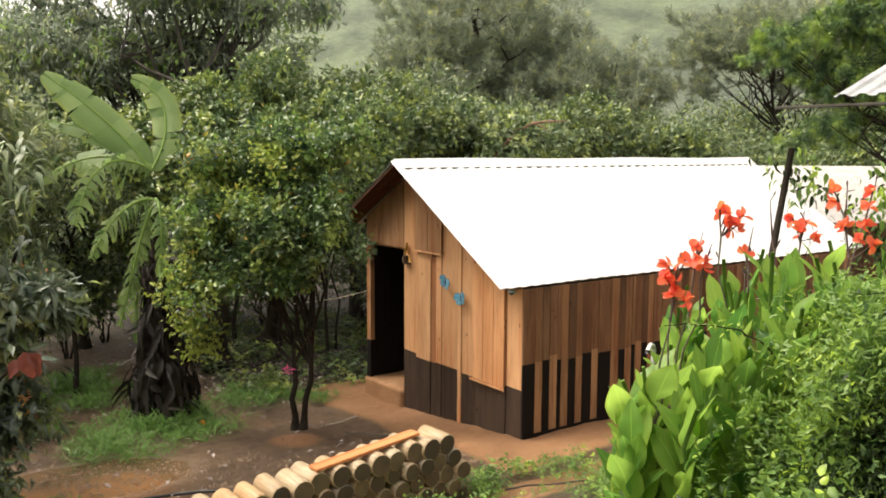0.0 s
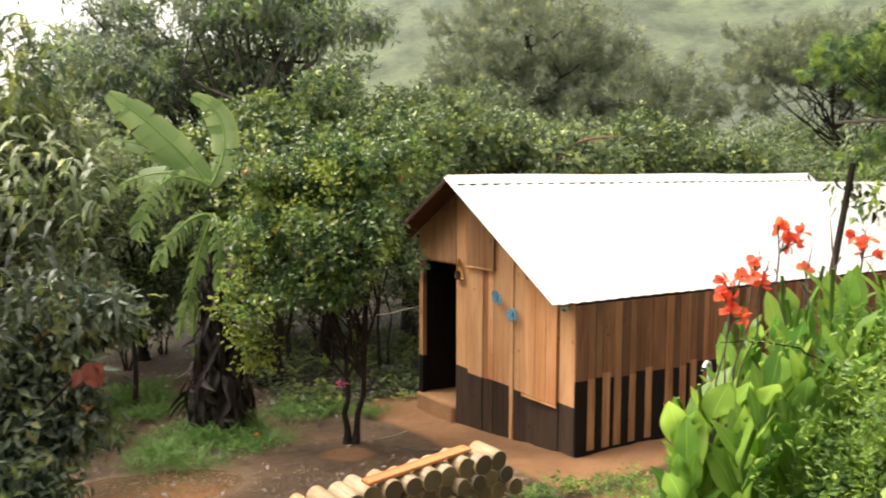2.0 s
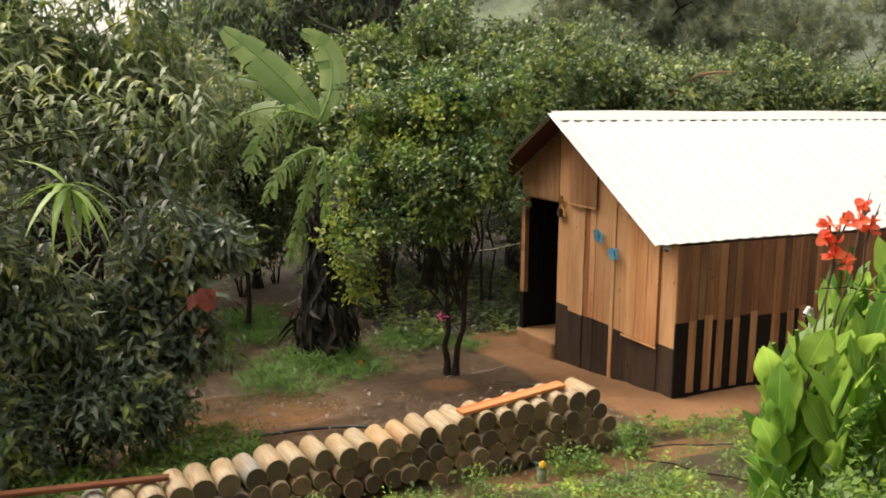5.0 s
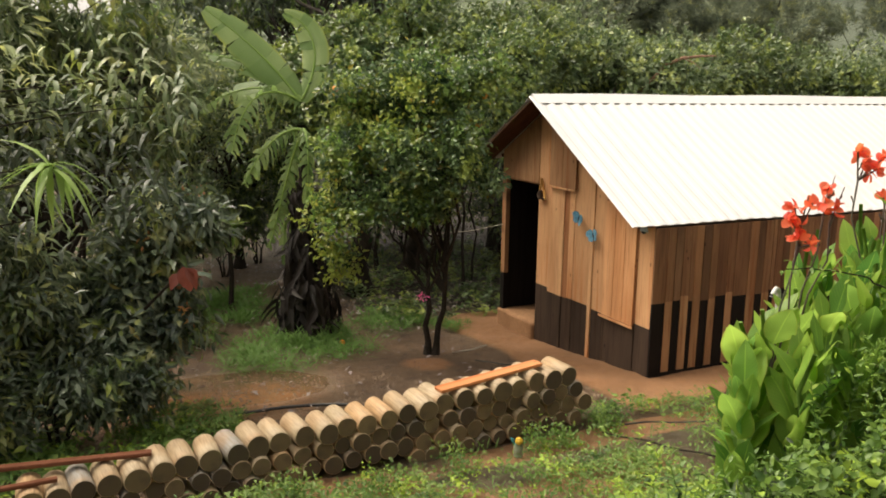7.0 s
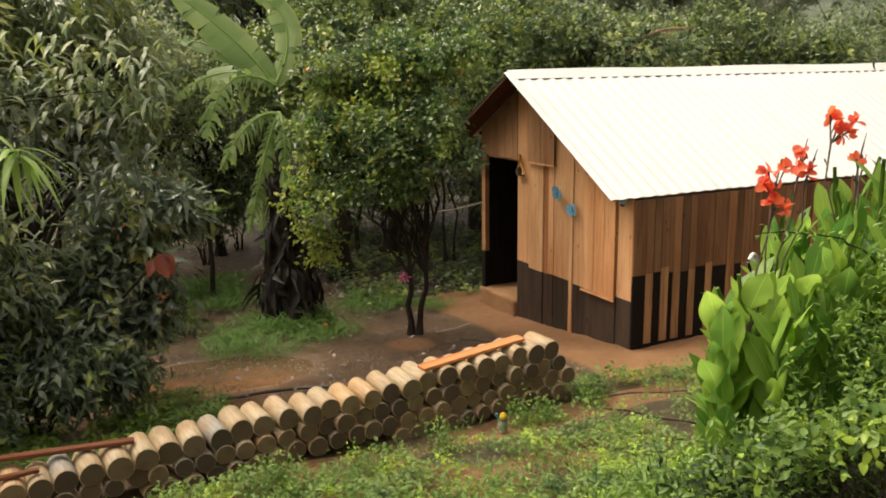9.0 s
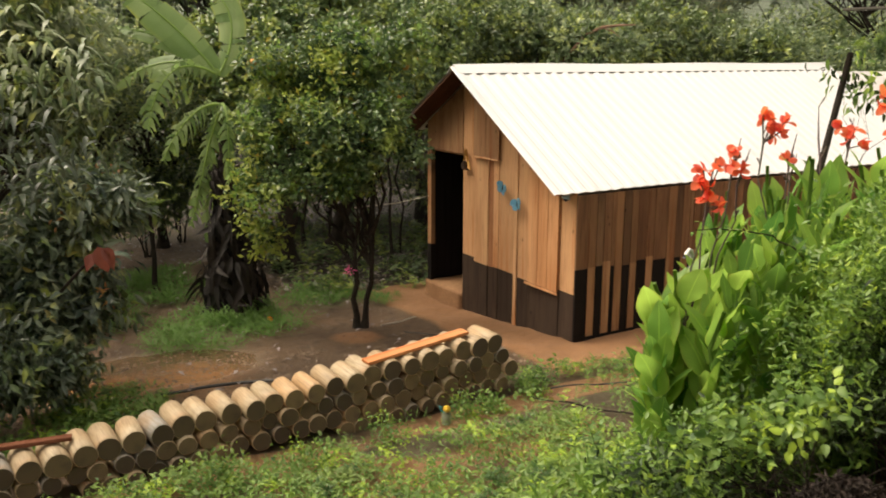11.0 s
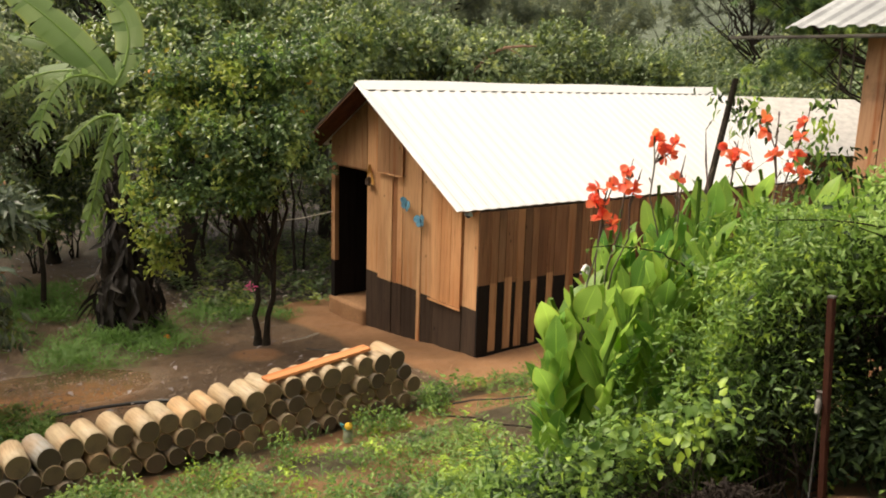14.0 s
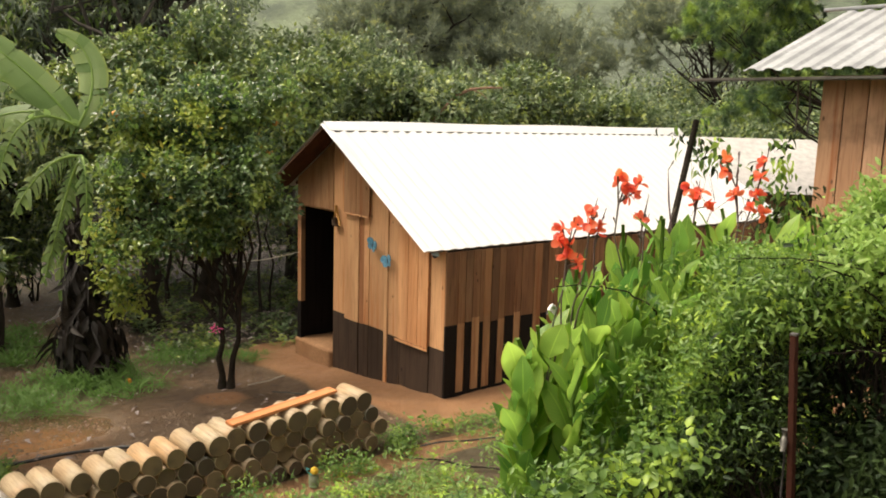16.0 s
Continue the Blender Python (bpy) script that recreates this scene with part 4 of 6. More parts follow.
box(bm, -0.03, 0.85, 2.425, 3.38, -0.5, -0.012)
bmesh.ops.subdivide_edges(bm, edges=bm.edges[:], cuts=9, use_grid_fill=True)
for v in bm.verts:
    if v.co.z > -0.02 and v.co.x < -0.02:
        v.co.z -= 0.012
    v.co += 0.009 * noise.noise_vector(v.co * 4) + 0.004 * noise.noise_vector(v.co * 15)
for f in bm.faces:
    f.smooth = True
tagged(part("clay_step", bm, M_STEP), "packed tan clay step under the open doorway", "step", kind="structure")

# cord from the orange tree to the door post
bm = bmesh.new()
tube(bm, [(-0.01, 3.32, 1.22), (-0.6, 3.15, 1.19), (-1.35, 2.95, 1.22)], 0.006, 6)
tagged(part("clothes_line", bm, M_ROPE), "thin pale cord tied between tree and door post", "cord")


# ---------------------------------------------------------------- log pile
FAR_LOG, LOG_STEP = Vector((-1.72, -0.98, 0.59)), Vector((-0.18, -0.003, -0.0117))


def log_mesh(r, length, seed):
    rng = np.random.default_rng(seed)
    bm = bmesh.new()
    ph = rng.random(3) * 6
    rings = []
    for s, k in ((0.0, 0.93), (0.012, 1.0), (0.5, 1.02), (1.0 - 0.012, 0.99), (1.0, 0.92)):
        ring = []
        for q in range(18):
            a = 2 * math.pi * q / 18
            rr = r * k * (1 + 0.03 * math.sin(2 * a + ph[0]) + 0.02 * math.sin(3 * a + ph[1] + s))
            ring.append(bm.verts.new((rr * math.cos(a), s * length, rr * math.sin(a))))
        rings.append(ring)
    for a, b in zip(rings, rings[1:]):
        for q in range(18):
            f = bm.faces.new((a[q], b[q], b[(q + 1) % 18], a[(q + 1) % 18]))
            f.smooth = True
    for ring, flip in ((rings[0], 1), (rings[-1], -1)):
        bm.faces.new(ring[::flip]).material_index = 1
    me = bpy.data.meshes.new("log")
    bmesh.ops.recalc_face_normals(bm, faces=bm.faces[:])
    bm.to_mesh(me)
    bm.free()
    me.materials.append(M_LOG)
    me.materials.append(M_LOG_END)
    return me


LOGS = [log_mesh(0.080 + 0.004 * k, 0.34, k) for k in range(5)] + [log_mesh(0.070 + 0.004 * k, 0.34, 10 + k) for k in range(4)]
rng = np.random.default_rng(9)
for row in range(6):
    step = 0.18 if row == 0 else 0.163
    for i in range(-1 if row else 0, 26 if row == 0 else 30):
        p = FAR_LOG + LOG_STEP * ((i + 0.5 * (row % 2)) * step / 0.18) + Vector((0, 0, -0.138 * row - (0.012 if row else 0.0)))
        if row:
            p = p + Vector((rng.normal() * 0.008, rng.normal() * 0.014, rng.normal() * 0.008))
        else:
            p = p + Vector((rng.normal() * 0.008, rng.normal() * 0.02, rng.normal() * 0.007))
        if p.z < gz(p.x, p.y) - 0.02:
            continue
        lg = new("log", LOGS[rng.integers(1, 5) if row == 0 else rng.integers(5, 9)])
        lg.matrix_basis = pose(*p, rng.normal() * 1.2, rng.uniform(0, 360), 3 + rng.normal() * 1.5)
        tagged(lg, "short peeled round log on top of the stack" if row == 0 else "short round log inside the stacked row", "log", "stacked logs")


def plank(a, b, width, thick, mat, label, turn=0.0):
    a, b = Vector(a), Vector(b)
    bm = soft_box(0, (b - a).length, -width / 2, width / 2, 0, thick, 0.005)
    ob = part("plank", bm, mat)
    d = (b - a).normalized()
    side = Vector((0, 0, 1)).cross(d).normalized()
    m = Matrix((d, side, d.cross(side))).transposed().to_4x4()
    m.translation = a
    ob.matrix_basis = m @ pose(0, 0, 0, turn)
    tagged(ob, label, "plank", "planks on the logs")


plank((-1.95, -0.80, 0.675), (-3.02, -0.90, 0.60), 0.13, 0.028, M_PLANK, "fresh orange sawn plank lying on the logs")
plank((-5.38, -0.88, 0.447), (-6.75, -0.65, 0.437), 0.075, 0.03, M_PLANK_OLD, "red-brown square batten lying on the logs")
plank((-6.03, -0.98, 0.408), (-6.87, -0.94, 0.378), 0.055, 0.028, M_PLANK_OLD, "narrow red-brown batten lying on the logs")

# small bottle with a yellow top, by the log stack
bot = thing("plastic_bottle", -2.50, -1.40, gz(-2.5, -1.4), "grey plastic bottle with yellow top beside the logs", "bottle")
bm = bmesh.new()
tube(bm, [(0, 0, -0.02), (0, 0, 0.02), (0, 0, 0.15), (0.003, 0, 0.2)], [0.055, 0.06, 0.058, 0.03], 12)
part("bottle_body", bm, M_CLEAR, bot)
bm = bmesh.new()
tube(bm, [(0.003, 0, 0.2), (0.005, 0, 0.23), (0.005, 0.0, 0.28), (0.0, 0, 0.3)], [0.035, 0.05, 0.04, 0.02], 10)
part("cap", bm, M_YELLOW, bot, "yellow plastic top")
bm = bmesh.new()
tube(bm, [(-0.03, 0, 0.18), (-0.09, 0.0, 0.27), (-0.10, 0, 0.33), (-0.06, 0, 0.29)], 0.007, 6)
part("string", bm, M_CYAN, bot, "cyan string loop")
bot.scale = (0.72, 0.72, 0.5)


def ground_line(name, pts, r, mat, label, category, lift=0.0):
    bm = bmesh.new()
    line = []
    for a, b in zip(pts, pts[1:]):
        for k in range(8):
            x, y = a[0] + (b[0] - a[0]) * k / 8, a[1] + (b[1] - a[1]) * k / 8
            line.append((x, y + 0.03 * math.sin(x * 5), gz(x, y) + wobble(x, y) + r * 0.7 + lift))
    tube(bm, line, r, 8)
    tagged(part(name, bm, mat), label, category)


ground_line("hose", [(-4.42, 0.97), (-4.0, 0.98), (-3.6, 0.9), (-3.0, 0.45)], 0.017, M_HOSE, "black plastic hose lying across the yard", "hose")
ground_line("hose", [(-1.35, -1.1), (-0.5, -1.55), (0.6, -1.9)], 0.008, M_HOSE, "black hose lying in the grass", "hose")
ground_line("hose", [(-1.5, -1.2), (-1.4, -1.9), (-1.2, -2.6)], 0.008, M_BARK, "thin brown hose lying in the grass", "hose")
ground_line("fallen_branch", [(-1.3, 2.3), (-1.0, 2.25), (-0.7, 2.4)], 0.011, M_POLE, "bare grey stick lying on the earth", "stick")
ground_line("fallen_branch", [(-1.25, 1.75), (-0.75, 0.95)], 0.009, M_GUTTER, "bare grey stick lying on the earth", "stick")


# ---------------------------------------------------------------- trees
citrus = tree("orange_tree", (-1.5, 2.5, gz(-1.5, 2.5)), [((-2.34, 2.96, 2.98), (0.5, 0.5, 0.45)), ((-1.61, 2.61, 3.19), (0.55, 0.55, 0.5)), ((-1.15, 2.05, 3.19), (0.48, 0.48, 0.43)), ((-2.55, 2.95, 2.32), (0.46, 0.46, 0.45)), ((-2.25, 2.33, 2.28), (0.55, 0.55, 0.5)), ((-1.56, 1.98, 2.34), (0.55, 0.55, 0.5)), ((-1.36, 1.72, 2.15), (0.3, 0.3, 0.28)), ((-2.68, 2.85, 1.5), (0.34, 0.34, 0.36)), ((-2.55, 2.31, 1.62), (0.36, 0.36, 0.3)), ((-1.87, 1.97, 1.68), (0.38, 0.38, 0.3)), ((-2.66, 2.68, 1.1), (0.2, 0.2, 0.22)), ((-1.73, 2.87, 2.7), (0.6, 0.6, 0.54)), ((-1.78, 1.98, 1.75), (0.35, 0.33, 0.28)), ((-2.1, 2.2, 1.85), (0.45, 0.4, 0.35)), ((-1.38, 2.46, 2.71), (0.45, 0.45, 0.42))],
              "orange tree with glossy green leaves and twin dark trunks", "tree", M_BARK, L_CITRUS, 21, 0.045, 0.5, 1500, 15, 0.085, 0.52, 0.06, 0.05, 22, 0.45, bough=8, lean=(0.25, -0.05), stems=2, second=L_BUSH, share=0.14)
rng = np.random.default_rng(22)
cc, ways = clumps(rng, [((-2.78, 2.75, 1.55), (0.3, 0.3, 0.45)), ((-2.7, 2.65, 1.05), (0.22, 0.22, 0.3)), ((-2.7, 2.8, 2.1), (0.25, 0.25, 0.25)), ((-2.45, 2.9, 2.95), (0.3, 0.3, 0.25)), ((-2.3, 2.2, 2.6), (0.2, 0.2, 0.2)), ((-1.9, 2.1, 3.1), (0.25, 0.25, 0.25))], 170, 0.5)
p, w, u = spray(rng, cc, ways, 8, 0.07)
part("yellowing_leaves", leaf_mesh("yellowing_leaves", p - np.array((-1.5, 2.5, gz(-1.5, 2.5))), w, u, 0.085 * rng.uniform(0.6, 1.2, len(p)), 0.042, 0.2), L_YELLOWISH, citrus, "yellowing leaves of the lower boughs")
rng = np.random.default_rng(3)
for (x, y, z) in ((-0.85, 2.2, 3.25), (-1.02, 2.1, 3.05), (-2.65, 2.9, 3.1), (-2.75, 2.8, 1.55), (-1.2, 1.9, 2.7), (-0.7, 2.3, 3.3)):
    bm = bmesh.new()
    bmesh.ops.create_uvsphere(bm, u_segments=14, v_segments=10, radius=0.042)
    for v in bm.verts:
        v.co.z *= 0.93
    part("orange", bm, M_ORANGE, citrus, "ripe orange", pose(x + 1.5, y - 2.5, z - gz(-1.5, 2.5)))
ring = rng.normal(size=(26, 3))
part("blossom", leaf_mesh("blossom", np.zeros((26, 3)) + ring * 0.02, ring, unit(rng.normal(size=(26, 3))), 0.04, 0.026), L_PINK, citrus, "pink flower at the trunk", pose(-0.13, 0.0, 0.74))

for (x, y) in ((-2.46, 3.26),):
    bm = bmesh.new()
    bmesh.ops.create_uvsphere(bm, u_segments=12, v_segments=8, radius=0.04)
    tagged(part("fallen_orange", bm, M_ORANGE, None, "", pose(x, y, gz(x, y) + 0.04)), "ripe orange lying on the wet earth", "orange", "fallen oranges")

tree("orchard_tree", (-1.17, 6.1, -0.3), [((-0.5, 6.3, 3.4), (1.7, 1.3, 1.1)), ((-1.6, 6.3, 2.8), (1.2, 1.1, 1.1))], "thick-trunked orchard tree with dense green crown", "tree", M_BARK, L_MASS, 31, 0.2, 0.5, 1250, 15, 0.125, 0.5, 0.085, 0.1, 16, group="orchard trees", second=L_CITRUS, share=0.3)
tree("orchard_tree", (0.17, 7.26, -0.3), [((0.6, 6.3, 3.4), (1.6, 1.4, 1.2)), ((0.8, 5.6, 2.6), (1.1, 0.9, 1.2))], "dark-trunked orchard tree with dense green crown", "tree", M_BARK, L_MASS, 32, 0.17, 0.5, 1250, 15, 0.125, 0.5, 0.085, 0.1, 16, group="orchard trees", second=L_CITRUS, share=0.3)
tree("orchard_tree", (-0.4, 8.4, -0.3), [((-0.2, 8.6, 3.0), (1.8, 1.4, 1.5))], "dark-trunked orchard tree with dense green crown", "tree", M_BARK, L_MASS, 33, 0.13, 0.5, 480, 12, 0.13, 0.45, 0.18, 0.1, 12, group="orchard trees")
tree("orchard_tree", (2.6, 8.2, -0.3), [((2.6, 7.8, 3.1), (1.8, 1.6, 1.5)), ((1.6, 8.2, 3.6), (1.3, 1.3, 1.0))], "orchard tree with dense mid-green crown", "tree", M_BARK_GREY, L_MASS, 34, 0.15, 0.5, 1200, 13, 0.14, 0.5, 0.09, 0.1, 14, group="orchard trees", second=L_MASS_PALE, share=0.4)
tree("orchard_tree", (5.2, 8.0, -0.3), [((5.0, 7.6, 3.3), (1.9, 1.6, 1.4)), ((6.2, 7.4, 2.8), (1.4, 1.3, 1.3))], "orchard tree with dense pale green crown", "tree", M_BARK_GREY, L_MASS_PALE, 35, 0.15, 0.5, 1200, 13, 0.14, 0.5, 0.09, 0.1, 14, group="orchard trees", second=L_MASS, share=0.4)
tree("orchard_tree", (8.6, 8.3, -0.3), [((8.4, 7.6, 3.2), (2.0, 1.6, 1.5)), ((10.2, 7.4, 2.8), (1.5, 1.3, 1.3))], "orchard tree with dense green crown", "tree", M_BARK_GREY, L_MASS, 36, 0.15, 0.5, 1200, 13, 0.145, 0.5, 0.095, 0.1, 14, group="orchard trees", second=L_MASS_PALE, share=0.4)
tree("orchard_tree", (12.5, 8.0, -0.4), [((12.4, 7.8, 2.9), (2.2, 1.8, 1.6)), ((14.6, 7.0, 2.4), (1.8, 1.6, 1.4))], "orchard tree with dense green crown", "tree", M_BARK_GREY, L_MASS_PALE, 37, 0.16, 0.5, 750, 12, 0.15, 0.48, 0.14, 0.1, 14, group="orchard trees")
tree("orchard_tree", (6.2, 12.0, -0.4), [((6.2, 12.0, 3.7), (2.4, 2.0, 1.8)), ((8.4, 11.5, 3.6), (2.0, 1.8, 1.6))], "tall orchard tree, crown leaves paled for mist", "tree", M_BARK_GREY, L_MASS_PALE, 38, 0.18, 0.5, 850, 12, 0.16, 0.48, 0.16, 0.1, 14, group="orchard trees")
tree("orchard_tree", (2.6, 12.8, -0.4), [((2.6, 12.6, 3.9), (2.4, 2.0, 2.0)), ((0.6, 12.2, 3.2), (2.0, 1.8, 1.8))], "tall orchard tree, crown leaves paled for mist", "tree", M_BARK_GREY, L_MASS_PALE, 39, 0.18, 0.5, 850, 12, 0.16, 0.48, 0.16, 0.1, 14, group="orchard trees")

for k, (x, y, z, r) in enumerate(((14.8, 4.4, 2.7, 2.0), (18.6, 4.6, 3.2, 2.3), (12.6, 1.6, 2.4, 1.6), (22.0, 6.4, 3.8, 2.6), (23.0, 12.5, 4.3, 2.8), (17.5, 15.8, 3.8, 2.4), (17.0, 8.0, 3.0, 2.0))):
    tree("orchard_tree", (x, y, -0.5), [((x, y, z), (r, r, r * 0.7)), ((x - 1.2, y + 0.8, z - 0.4), (r * 0.7, r * 0.7, r * 0.6))], "far orchard tree, crown leaves paled for mist", "tree", M_BARK_GREY, L_MASS_PALE, 440 + k, 0.13, 0.5, 400, 10, 0.19, 0.48, 0.16, 0.1, 10, group="orchard trees", second=L_MASS, share=0.3)

tree("mango_tree", (0.2, 9.6, -0.3), [((-0.8, 10.2, 5.0), (2.3, 1.9, 1.3)), ((0.7, 9.6, 5.7), (1.7, 1.6, 1.2)), ((-2.3, 11.0, 4.8), (1.4, 1.4, 1.3)), ((0.2, 10.2, 6.6), (2.2, 1.8, 1.0)), ((-2.2, 12.0, 5.9), (1.3, 1.3, 0.9)), ((1.7, 9.8, 6.0), (1.2, 1.2, 0.8))],
     "tall dark mango tree with drooping leaves and many limbs", "tree", M_BARK_GREY, L_MANGO, 41, 0.2, 0.48, 1700, 15, 0.2, 0.27, 0.12, 0.75, 26, 0.3, out=0.4, second=L_MANGO_NEW, share=0.16, bough=7)
tree("mango_tree", (-3.2, 11.8, -0.3), [((-3.0, 11.6, 3.7), (1.2, 1.2, 1.6)), ((-2.2, 11.3, 3.4), (1.2, 1.2, 1.4)), ((-2.6, 11.9, 4.7), (1.0, 1.0, 0.7))], "mango tree with bright young drooping leaves", "tree", M_BARK, L_MANGO_NEW, 42, 0.14, 0.45, 800, 16, 0.19, 0.25, 0.13, 0.7, 14, out=0.4, second=L_MANGO, share=0.45)

pine("pine_tree", (12.4, 17.2, -0.6), 8.4, [((12.7, 17.3, 7.6), (3.2, 2.6, 1.5)), ((10.8, 17.6, 6.4), (1.6, 1.4, 0.9)), ((11.4, 17.4, 5.4), (2.6, 2.0, 1.4)), ((14.8, 16.4, 6.0), (2.4, 2.0, 1.5))], "pine behind the orchard, needles greyed and paled for mist", 51, 0.24, 1700, 46, 0.3, L_PINE_MISTED)
pine("pine_tree", (15.4, 13.6, -0.6), 6.0, [((15.2, 13.8, 5.0), (1.9, 1.6, 1.3)), ((13.8, 14.6, 4.4), (1.7, 1.5, 1.2))], "low pine behind the orchard, needles greyed for mist", 52, 0.18, 800, 46, 0.3, L_PINE_MISTED)
pine("pine_tree", (19.1, 9.9, -0.6), 6.6, [((19.0, 10.2, 6.9), (2.6, 2.4, 0.7)), ((17.6, 11.1, 6.1), (1.7, 1.5, 0.5)), ((20.9, 9.0, 6.1), (1.7, 1.5, 0.5)), ((17.0, 11.5, 5.1), (1.0, 0.9, 0.3)), ((20.2, 9.4, 5.2), (1.2, 1.0, 0.3))], "flat-crowned pine with bare dark spreading limbs", 53, 0.12, 800, 60, 0.26, L_PINE_MISTED, limbs=34, rise=1.05)
pine("pine_tree", (9.2, -0.5, 0.0), 6.4, boughs(np.random.default_rng(541), [((7.4, 1.7, 4.95), (0.7, 0.7, 0.5)), ((7.8, 1.3, 4.4), (0.8, 0.7, 0.5)), ((8.3, 0.9, 5.2), (1.0, 0.9, 0.6)), ((8.6, 0.3, 4.3), (1.1, 1.0, 0.7)), ((7.9, 1.2, 3.55), (0.9, 0.8, 0.35)), ((8.6, 0.4, 6.0), (1.2, 1.1, 0.7)), ((9.3, -0.4, 5.0), (1.2, 1.0, 0.9))], 8, 0.4), "bright green long-needled pine beside the cabin end", 54, 0.11, 1200, 85, 0.15, L_PINE_BRIGHT, droop=0.9, limbs=24)

# bare reddish bough standing out of the orchard behind the roof
db = thing("dead_branch", 5.0, 7.0, 1.62, "bare reddish dead branch caught in the orchard crowns", "branch")
bm = bmesh.new()
tube(bm, [(0.2, 0.6, 0.2), (-0.2, -0.3, 1.3), (-0.1, -1.1, 1.95), (0.1, -1.3, 2.08), (0.4, -1.45, 2.12), (0.7, -1.55, 2.13)], [0.045, 0.04, 0.034, 0.03, 0.022, 0.01], 8)
tube(bm, [(0.1, -1.3, 2.08), (0.2, -1.5, 2.0), (0.28, -1.6, 1.9)], [0.012, 0.009, 0.004], 6)
part("bough", bm, M_DEAD, db)

# shrubs and small trees to the left of the yard
dark = tree("dark_shrub", (-5.25, 1.5, gz(-5.25, 1.5)), [((-4.9, 1.5, 1.75), (0.42, 0.4, 0.4)), ((-4.66, 1.35, 1.75), (0.2, 0.25, 0.26)), ((-4.95, 1.35, 1.15), (0.36, 0.36, 0.4)), ((-5.05, 1.3, 0.75), (0.32, 0.3, 0.3)), ((-4.72, 1.25, 0.75), (0.14, 0.14, 0.22)), ((-5.3, 1.4, 1.1), (0.55, 0.5, 0.6)), ((-5.6, 1.3, 0.75), (0.5, 0.4, 0.4)), ((-6.3, 1.2, 0.7), (0.7, 0.5, 0.7))],
     "loose dark glossy-leaved shrub beside the yard", "shrub", M_BARK, L_SHRUB_DARK, 61, 0.035, 0.4, 1050, 10, 0.16, 0.36, 0.09, 0.35, 30, 0.3, stems=4, second=L_MASS, share=0.15)
rng = np.random.default_rng(613)
cc, ways = clumps(rng, [((-4.62, 1.55, 2.1), (0.12, 0.12, 0.1)), ((-5.1, 1.2, 1.75), (0.1, 0.1, 0.08)), ((-4.72, 1.1, 1.3), (0.12, 0.1, 0.1)), ((-4.8, 1.0, 1.0), (0.1, 0.1, 0.08))], 16, 0.5)
p, w, u = spray(rng, cc, ways, 5, 0.03)
part("young_leaves", leaf_mesh("young_leaves", p - np.array((-5.25, 1.5, gz(-5.25, 1.5))), w, u, 0.06 * rng.uniform(0.6, 1.2, len(p)), 0.026, 0.2), L_YOUNG, dark, "orange-brown young leaves")
tree("dark_shrub", (-6.0, 0.75, gz(-6.0, 0.75)), [((-5.9, 0.75, 0.4), (0.6, 0.35, 0.5)), ((-5.45, 0.85, 0.3), (0.4, 0.3, 0.4)), ((-6.6, 0.7, 0.6), (0.6, 0.4, 0.7)), ((-6.3, 0.9, 1.2), (0.5, 0.4, 0.5)), ((-5.25, 1.15, 0.3), (0.3, 0.28, 0.33))],
     "low dark shrub growing down into the grass", "shrub", M_BARK, L_SHRUB_DARK, 69, 0.02, 0.4, 760, 10, 0.13, 0.34, 0.09, 0.4, 24, 0.3, stems=5, second=L_MASS, share=0.2)
tree("grey_green_tree", (-5.9, 2.8, -0.28), [((-5.7, 2.8, 3.0), (1.1, 0.9, 1.4)), ((-6.7, 2.2, 3.2), (1.0, 0.9, 1.5)), ((-5.2, 3.2, 2.4), (0.6, 0.6, 0.9))], "grey-green narrow-leaved tree beside the yard", "tree", M_BARK, L_GREYGREEN, 62, 0.06, 0.5, 1250, 12, 0.19, 0.27, 0.12, 0.6, 30, 0.3, second=L_MASS, share=0.4)
tree("grey_green_tree", (-7.6, 1.6, -0.2), [((-7.4, 1.4, 2.8), (1.1, 0.9, 1.7)), ((-6.9, 0.9, 2.0), (0.9, 0.8, 1.2))], "grey-green narrow-leaved tree beside the yard", "tree", M_BARK, L_GREYGREEN, 63, 0.06, 0.5, 1050, 12, 0.18, 0.27, 0.12, 0.6, 22, 0.3, second=L_MASS_PALE, share=0.3)
tree("orchard_tree", (-4.6, 6.6, -0.3), [((-4.6, 6.4, 2.5), (1.5, 1.3, 1.7)), ((-3.6, 6.8, 2.2), (1.0, 1.0, 1.2))], "small orchard tree with pale green crown", "tree", M_BARK, L_MASS_PALE, 64, 0.09, 0.45, 800, 16, 0.11, 0.45, 0.11, 0.2, 14, group="orchard trees", second=L_GREYGREEN, share=0.4)
tree("orchard_tree", (-7.2, 7.2, -0.3), [((-7.2, 7.0, 2.9), (1.9, 1.5, 2.0)), ((-5.8, 7.6, 2.8), (1.2, 1.2, 1.5))], "small orchard tree with grey-green crown", "tree", M_BARK, L_GREYGREEN, 65, 0.1, 0.45, 950, 16, 0.13, 0.4, 0.13, 0.2, 14, group="orchard trees", second=L_MASS, share=0.4)
tree("orchard_tree", (-2.6, 8.8, -0.3), [((-2.6, 8.8, 2.6), (1.5, 1.4, 1.6))], "small orchard tree with mid-green crown", "tree", M_BARK, L_MASS, 66, 0.1, 0.45, 650, 15, 0.13, 0.45, 0.12, 0.2, 12, group="orchard trees", second=L_CITRUS, share=0.4)
young = thing("young_tree", -7.5, -1.6, gz(-7.5, -1.6), "slender young tree with drooping tufts of narrow leaves", "tree")
rng = np.random.default_rng(67)
bm = bmesh.new()
